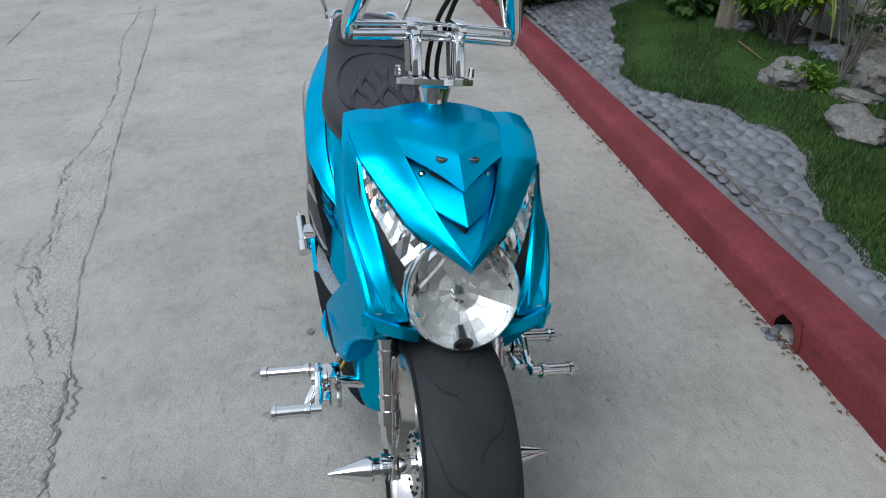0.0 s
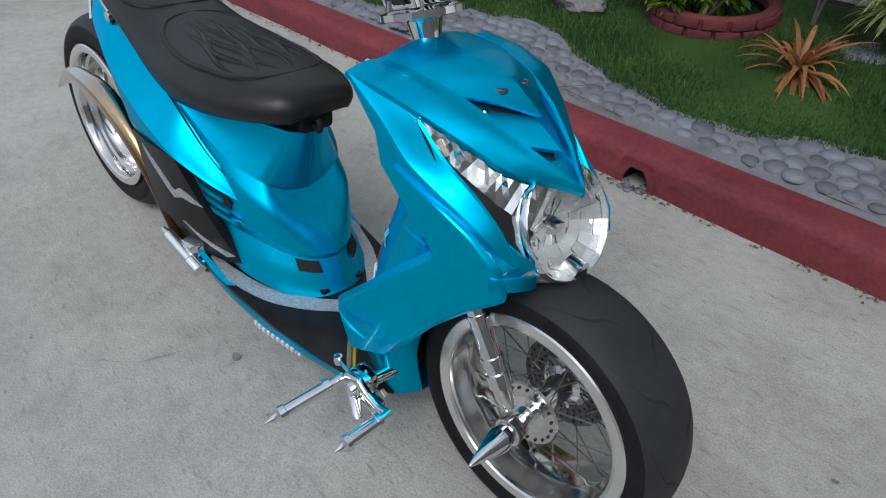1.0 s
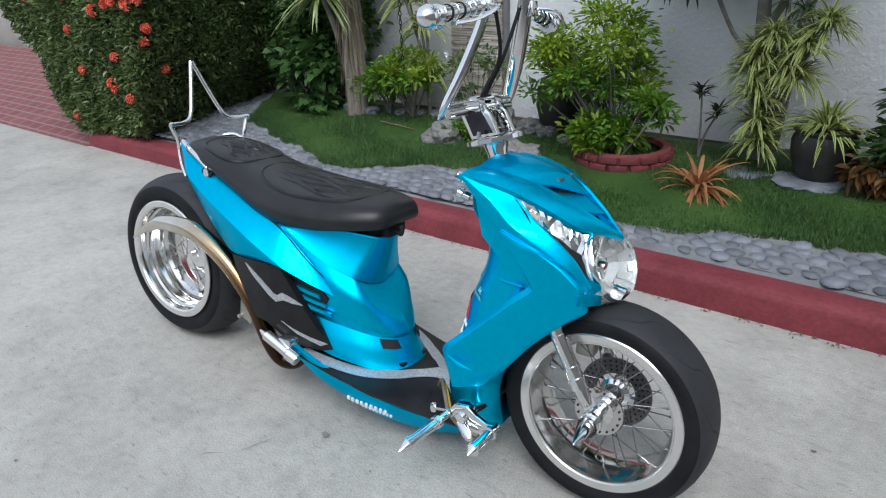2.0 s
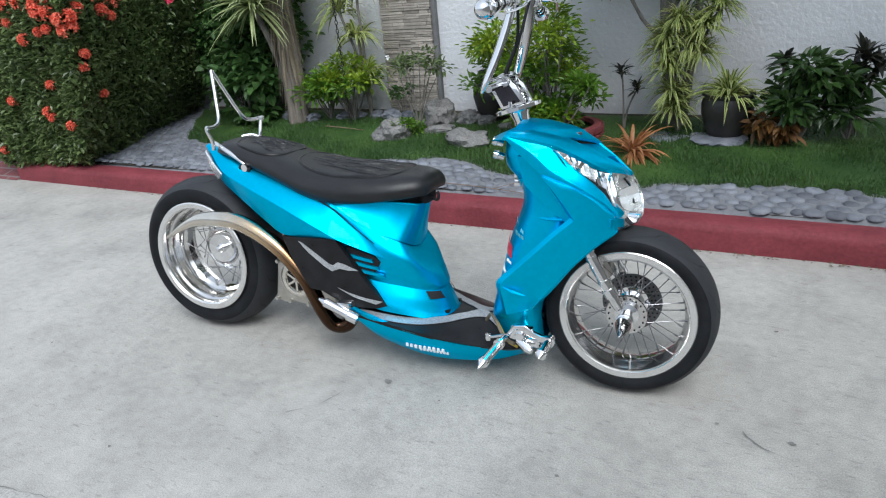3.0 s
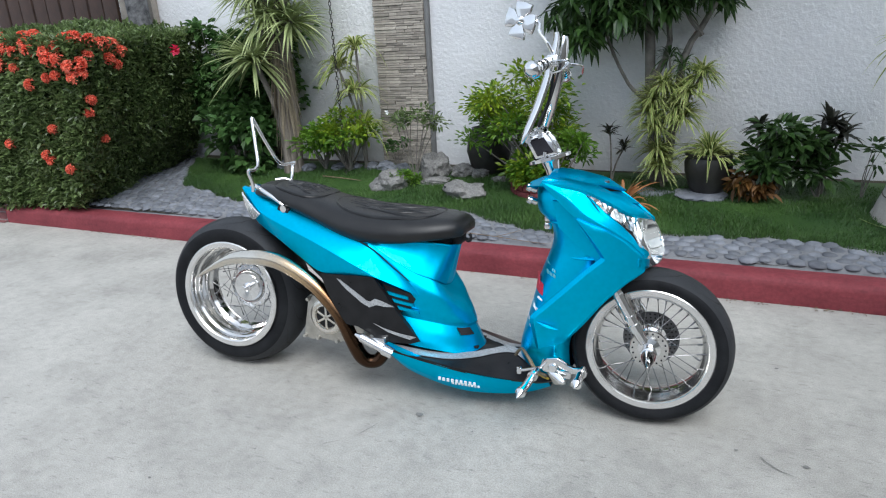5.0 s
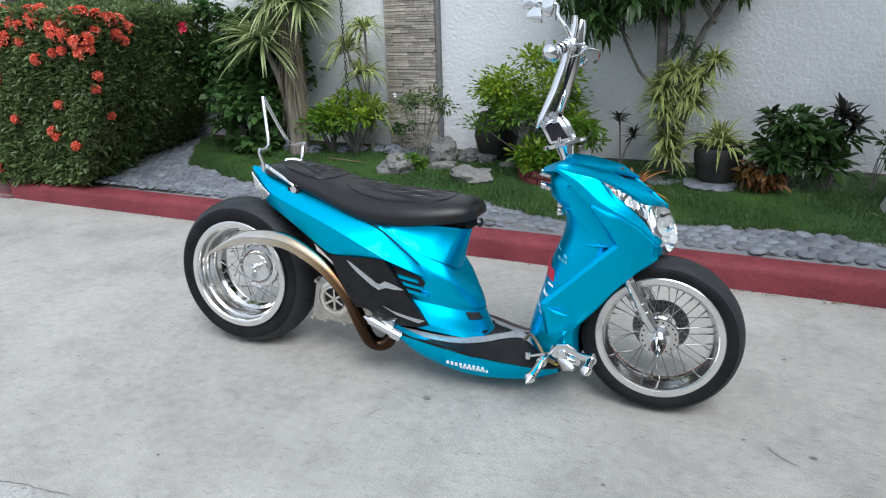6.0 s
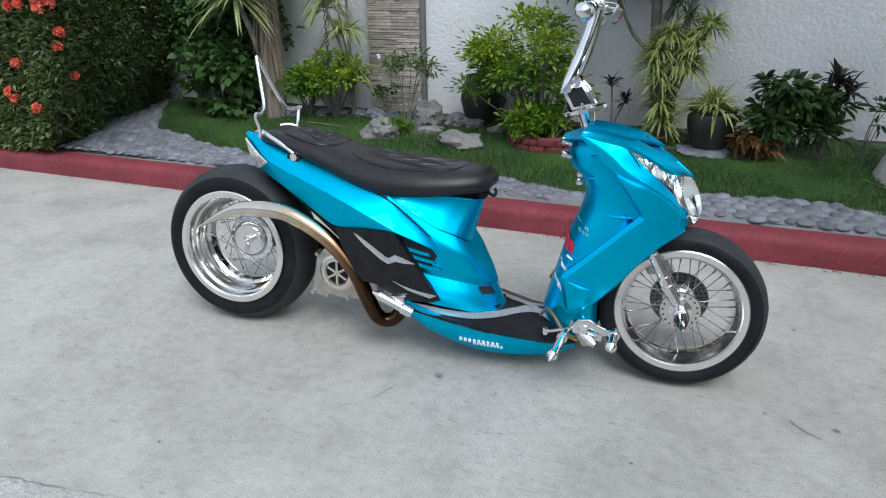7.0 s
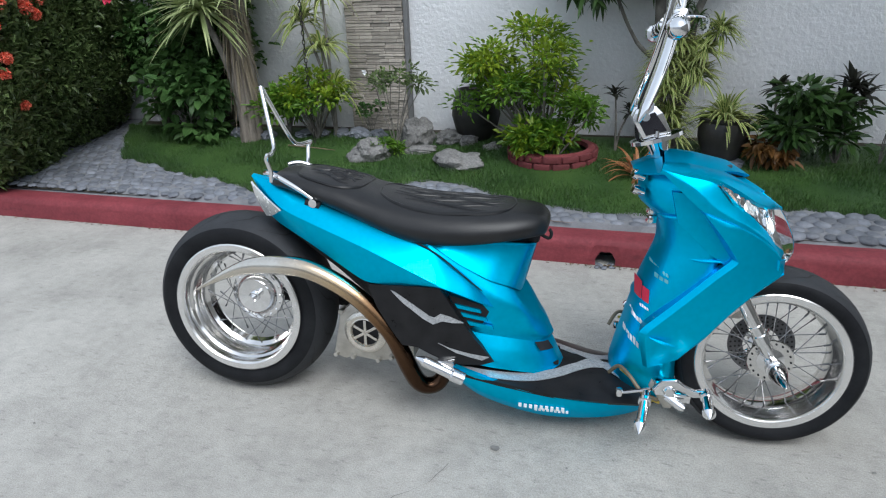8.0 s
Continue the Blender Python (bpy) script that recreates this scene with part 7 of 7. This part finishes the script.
# ---- cobbles, ledge stones, cracks: pieces of the setting ----
def build_cobbles():
    rng = random.Random(17)
    # mortar bed between kerb and lawn, widening beside the hedge
    rows = []
    for f in np.linspace(0, 1, 8):
        row = []
        for x in np.linspace(-3.4, 5.5, 110):
            e = lawn_edge(x) if x > -2.7 else WALL_Y
            y = KERB_BACK - 0.010 + (e + 0.036 - KERB_BACK) * f
            row.append((x, y, (soil_z(y) if f > 0 else 0.095) + 0.0035 + 0.005 * noise.noise(Vector((x * 9, y * 9, 2)))))
        rows.append(row)
    bed = thing("cobble_border", grid_bm(rows), MORTAR, "border of grey rounded cobbles set in mortar behind the kerb", "cobbles", kind="structure")
    meshes = []
    for k in range(7):
        bm = bmesh.new()
        bmesh.ops.create_icosphere(bm, subdivisions=2, radius=1)
        off = Vector((k * 2.3, k * 5.1, k))
        for v in bm.verts:
            d = v.co.normalized()
            s = 1 + 0.16 * noise.noise(d * 1.2 + off)
            v.co = Vector((d.x * 0.040 * s, d.y * (0.030 + 0.003 * (k % 3)) * s, max(-0.006, d.z * 0.016 * s)))
        bmesh.ops.delete(bm, geom=[f for f in bm.faces if f.calc_center_median().z < -0.004], context="FACES")
        meshes.append(finish("cobble", bm, STONE, angle=80))
    spots = []
    y = KERB_BACK + 0.045
    row = 0
    while y < 2.6:
        x = -3.2 + (0.035 if row % 2 else 0)
        while x < 4.6:
            px, py = x + rng.uniform(-0.012, 0.012), y + rng.uniform(-0.010, 0.010)
            e = lawn_edge(px) if px > -2.7 else 2.6
            if py < e - 0.01:
                spots.append((px, py, rng.uniform(-25, 25), rng.uniform(0.78, 1.20), rng.randrange(7), rng.uniform(-9, 9), rng.uniform(-9, 9)))
            x += 0.076
        y += 0.060
        row += 1
    near = [s for s in spots if -0.7 < s[0] < 2.0]
    near, rest = near[:300], near[300:] + [s for s in spots if not -0.7 < s[0] < 2.0]
    for px, py, turn, size, k, tx, ty in near:
        ob = new("cobble", meshes[k])
        ob.parent = bed
        ob.matrix_basis = pose(px, py, soil_z(py) - 0.001, tx, ty, turn) @ Matrix.Scale(size, 4)
    verts, faces = [], []
    for px, py, turn, size, k, tx, ty in rest:
        m = pose(px, py, soil_z(py) - 0.001, tx, ty, turn) @ Matrix.Scale(size, 4)
        b = len(verts)
        verts += [tuple(m @ v.co) for v in meshes[k].vertices]
        faces += [tuple(b + i for i in p.vertices) for p in meshes[k].polygons]
    me = sheet("cobbles", verts, faces, STONE, True)
    ob = new("cobbles", me)
    ob.parent = bed
    tagged(ob, "further grey cobbles", kind="stuff")


build_cobbles()


def build_column():
    rng = random.Random(23)
    x0, x1, top = -0.823, -0.397, 2.9
    col = thing("column_facing", box_bm((x0, WALL_Y - 0.03, 0.2), (x1, WALL_Y + 0.01, top), 0.002), MORTAR, "column of stacked grey-brown ledge stones on the wall", "stone facing", kind="structure")
    part("edge_strip", box_bm((x1 + 0.001, WALL_Y - 0.042, 0.2), (x1 + 0.032, WALL_Y + 0.01, top), 0.004), TRIM_GREY, col, "dark grey edge strip")
    # a few lengths of stone, shared
    kinds = []
    for w in (0.07, 0.10, 0.14, 0.19):
        for h in (0.017, 0.024):
            kinds.append((w, h, finish("ledge_stone", box_bm((0, -0.012, 0), (w - 0.002, 0.012, h - 0.002), 0.002, segments=1), SLATE, False)))
    z, count, extra_v, extra_f = 0.24, 0, [], []
    while z < top - 0.03:
        h = rng.choice((0.017, 0.024))
        x = x0
        while x < x1 - 0.01:
            w, _, me = rng.choice([k for k in kinds if k[1] == h])
            w2 = min(w, x1 - x)
            m = pose(x, WALL_Y - 0.036 - rng.uniform(0, 0.012), z) @ Matrix.Diagonal((w2 / w, 1, 1, 1))
            if count < 298:
                ob = new("ledge_stone", me)
                ob.parent = col
                ob.matrix_basis = m
            else:
                b = len(extra_v)
                extra_v += [tuple(m @ v.co) for v in me.vertices]
                extra_f += [tuple(b + i for i in p.vertices) for p in me.polygons]
            count += 1
            x += w2
        z += h
    ob = new("ledge_stones", sheet("ledge_stones", extra_v, extra_f, SLATE))
    ob.parent = col
    tagged(ob, "upper ledge stones", kind="stuff")


build_column()


def build_cracks():
    """Ragged cracks and a broken joint in the driveway, and small dark spots."""
    ground = bpy.data.objects["ground"]
    rng = random.Random(8)

    def crack(line, width, steps, wild):
        pts = spline([(x, y, 0) for x, y in line], steps)
        verts, faces = [], []
        for k, p in enumerate(pts):
            way = (pts[min(k + 1, steps)] - pts[max(k - 1, 0)]).normalized()
            side = Vector((-way.y, way.x, 0))
            c = p + side * wild * (0.45 * noise.noise(p * 3) + 0.30 * noise.noise(p * 14) + 0.30 * noise.noise(p * 45))
            w = width * max(0.1, 0.5 + 1.2 * noise.noise(p * 11 + Vector((3, 1, 0))))
            verts += [c + side * w + Vector((0, 0, 0.0042)), c - side * w + Vector((0, 0, 0.0042))]
            if k:
                b = 2 * k
                faces.append((b - 2, b - 1, b + 1, b))
        ob = new("crack", sheet("crack", [tuple(v) for v in verts], faces, CRACK))
        ob.parent = ground

    # ragged strip of newer mortar between the slab's edge and the break, and the worn slab beyond
    edge = [(-4.0, -1.744), (-2.77, -1.534), (-1.91, -1.407), (-0.85, -1.246), (-0.21, -1.124), (0.20, -1.067), (0.49, -1.024), (0.68, -0.970), (0.93, -0.905)]
    broken = [(-3.9, -1.85), (-2.7, -1.70), (-1.80, -1.497), (-0.90, -1.36), (-0.47, -1.371), (-0.13, -1.295), (0.10, -1.226), (0.35, -1.213), (0.54, -1.145), (0.72, -1.039), (0.95, -0.912), (1.10, -0.882), (1.32, -0.837), (1.8, -0.72)]
    rows = []
    for f in np.linspace(0, 1, 7):
        rows.append([(a.lerp(b, f).x, a.lerp(b, f).y + 0.015 * noise.noise(a * 7 + Vector((0, f * 2, 0))), 0.0012 + 0.003 * math.sin(math.pi * f) + 0.0015 * noise.noise(a * 30 + Vector((0, f * 9, 0)))) for a, b in zip(spline([(x, y, 0) for x, y in edge], 150), spline([(x, y, 0) for x, y in broken[:11]], 150))])
    part("mortar_strip", grid_bm(rows), PATCH, ground, "rough strip of newer mortar")
    outer = spline([(x, y, 0) for x, y in broken[10:]], 40)
    rows = [[(q.x + 0.02 * f * noise.noise(q * 15), q.y - f * 5.0 + 0.02 * (1 - f) * noise.noise(q * 20), 0.0015 + 0.002 * (f > 0) + 0.001 * noise.noise(Vector((q.x * 20, f * 20, 0)))) for q in outer] for f in np.linspace(0, 1, 12)]
    part("old_slab", grid_bm(rows), OLD_SLAB, ground, "worn darker concrete slab")
    crack(broken, 0.0036, 520, 0.05)
    crack([(x, y + 0.03) for x, y in broken[4:12]], 0.0026, 420, 0.07)
    crack([(x, y - 0.05) for x, y in broken[6:11]], 0.0024, 360, 0.06)
    crack(edge, 0.0022, 320, 0.02)
    crack([(-0.66, -1.245), (-0.56, -1.31), (-0.47, -1.371)], 0.003, 60, 0.03)
    crack([(0.35, -1.25), (0.36, -1.19), (0.43, -1.16)], 0.005, 60, 0.02)
    crack([(-3.354, -2.816), (-3.434, -2.51), (-3.55, -2.112), (-3.716, -1.691)], 0.006, 80, 0.008)
    crack([(-2.516, -2.478), (-3.067, -2.561), (-3.88, -2.689)], 0.005, 80, 0.008)
    crack([(-1.9, -2.3), (-1.85, -2.1), (-1.9, -1.9)], 0.0025, 50, 0.02)
    crack([(0.62, -0.52), (0.70, -0.44), (0.735, -0.36)], 0.0012, 40, 0.01)
    crack([(1.93, -0.13), (1.98, -0.18), (2.06, -0.20)], 0.002, 40, 0.02)
    for x, y, r in ((0.85, -0.265, 0.016), (1.50, -0.48, 0.006), (1.06, -0.30, 0.004), (1.86, -0.12, 0.006), (2.05, -0.14, 0.010), (0.42, -0.62, 0.004), (1.30, -0.72, 0.005), (2.0, 0.45, 0.007), (1.25, 0.50, 0.005), (0.2, -0.85, 0.005), (-0.6, -0.5, 0.005), (1.72, -0.62, 0.004)):
        bm = bmesh.new()
        vs = [bm.verts.new((x + r * (1 + 0.3 * rng.uniform(-1, 1)) * math.cos(a), y + r * 0.7 * (1 + 0.3 * rng.uniform(-1, 1)) * math.sin(a), 0.0045)) for a in np.linspace(0, 2 * math.pi, 12)[:-1]]
        bm.faces.new(vs)
        part("ground_spot", bm, CRACK, ground)


CRACK = material("dark_crack_dirt", (0.13, 0.127, 0.12), (0.24, 0.235, 0.225), 30, 0.9)
build_cracks()


def build_litter():
    """Dry leaf scraps and grit lying along the foot of the kerb and in the drain."""
    rng = np.random.default_rng(77)
    n = 300
    x = np.concatenate([rng.uniform(-2.5, 3.0, n - 60), rng.normal(1.09, 0.035, 60)])
    y = KERB_Y - 0.006 - np.abs(rng.normal(scale=0.013, size=n))
    p = np.stack([x, y, np.full(n, 0.004)], 1)
    a = rng.uniform(0, 2 * np.pi, n)
    way = np.stack([np.cos(a), np.sin(a), rng.uniform(0.0, 0.3, n)], 1)
    me = small_leaves("leaf_litter", p, way, rng.uniform(0.006, 0.022, n), rng.uniform(0.004, 0.011, n), LITTER, rng)
    tagged(new("leaf_litter", me), "brown dry leaf scraps and grit along the kerb", "litter", kind="stuff")
    # pebbles in the drain's mouth
    mesh = finish("pebble", lathe_bm([(0.0, 0.008), (0.007, 0.007), (0.011, 0.002), (0.010, -0.002), (0.0, -0.003)], (0, 0, 0), axis="z", n=9), STONE)
    for k in range(14):
        ob = new("pebble", mesh)
        ob.matrix_basis = pose(1.09 + rng.uniform(-0.045, 0.045), KERB_Y + rng.uniform(-0.035, 0.03), 0.002, 0, 0, 40 * k) @ Matrix.Scale(rng.uniform(0.6, 1.3), 4)
        tagged(ob, "small grey pebble in the kerb drain", "pebble", "pebbles in the drain")
    # fallen sticks: one on the lawn, fine twigs over the cobbles
    for name, pts, r in (("fallen_stick", [(-1.10, 2.14, 0.23), (-0.9, 2.10, 0.232), (-0.72, 2.08, 0.225)], 0.005), ("dry_twig", [(0.25, 1.27, 0.165), (0.55, 1.255, 0.16), (0.78, 1.24, 0.15), (0.92, 1.235, 0.145)], 0.0025), ("dry_twig", [(0.62, 1.25, 0.158), (0.70, 1.30, 0.172), (0.74, 1.36, 0.176)], 0.002)):
        thing(name, tube_bm(pts, [r, r * 0.8, r * 0.4], 6, 14), TWIG, "thin dry brown twig lying on the ground", "twig")


LITTER = material("dry_leaf_scraps", (0.07, 0.045, 0.022), (0.20, 0.14, 0.08), 20, 0.85, per_piece=0.4)
TWIG = material("dry_twig_bark", (0.12, 0.08, 0.05), (0.24, 0.18, 0.12), 30, 0.85)
build_litter()


def build_paving():
    """Red brick ramp past the end of the kerb, rising to the gate: fine bricks laid in a running bond."""
    rows = [[(x, y, 0.003 + 0.26 * (y - 1.06)) for x in np.linspace(-14, -3.36, 60)] for y in np.linspace(1.06, 2.62, 12)]
    thing("brick_paving", grid_bm(rows), PAVING, "worn red brick paving of the ramp beside the hedge", "paving", kind="structure")


def brick_material():
    m = material("red_paving_brick", (0.14, 0.042, 0.045), (0.24, 0.080, 0.080), 7, 0.85, 0, 0.2, 60)
    n, link = m.node_tree.nodes, m.node_tree.links.new
    b = n["Principled BSDF"]
    where = n.new("ShaderNodeTexCoord")
    tex = n.new("ShaderNodeTexBrick")
    tex.inputs["Scale"].default_value = 1.0
    tex.inputs["Brick Width"].default_value, tex.inputs["Row Height"].default_value, tex.inputs["Mortar Size"].default_value = 0.20, 0.10, 0.008
    tex.inputs["Mortar"].default_value = (0.22, 0.17, 0.165, 1)
    link(where.outputs["Object"], tex.inputs["Vector"])
    colour = b.inputs["Base Color"].links[0].from_socket
    link(colour, tex.inputs["Color1"])
    link(colour, tex.inputs["Color2"])
    link(tex.outputs["Color"], b.inputs["Base Color"])
    return m


PAVING = brick_material()
build_paving()
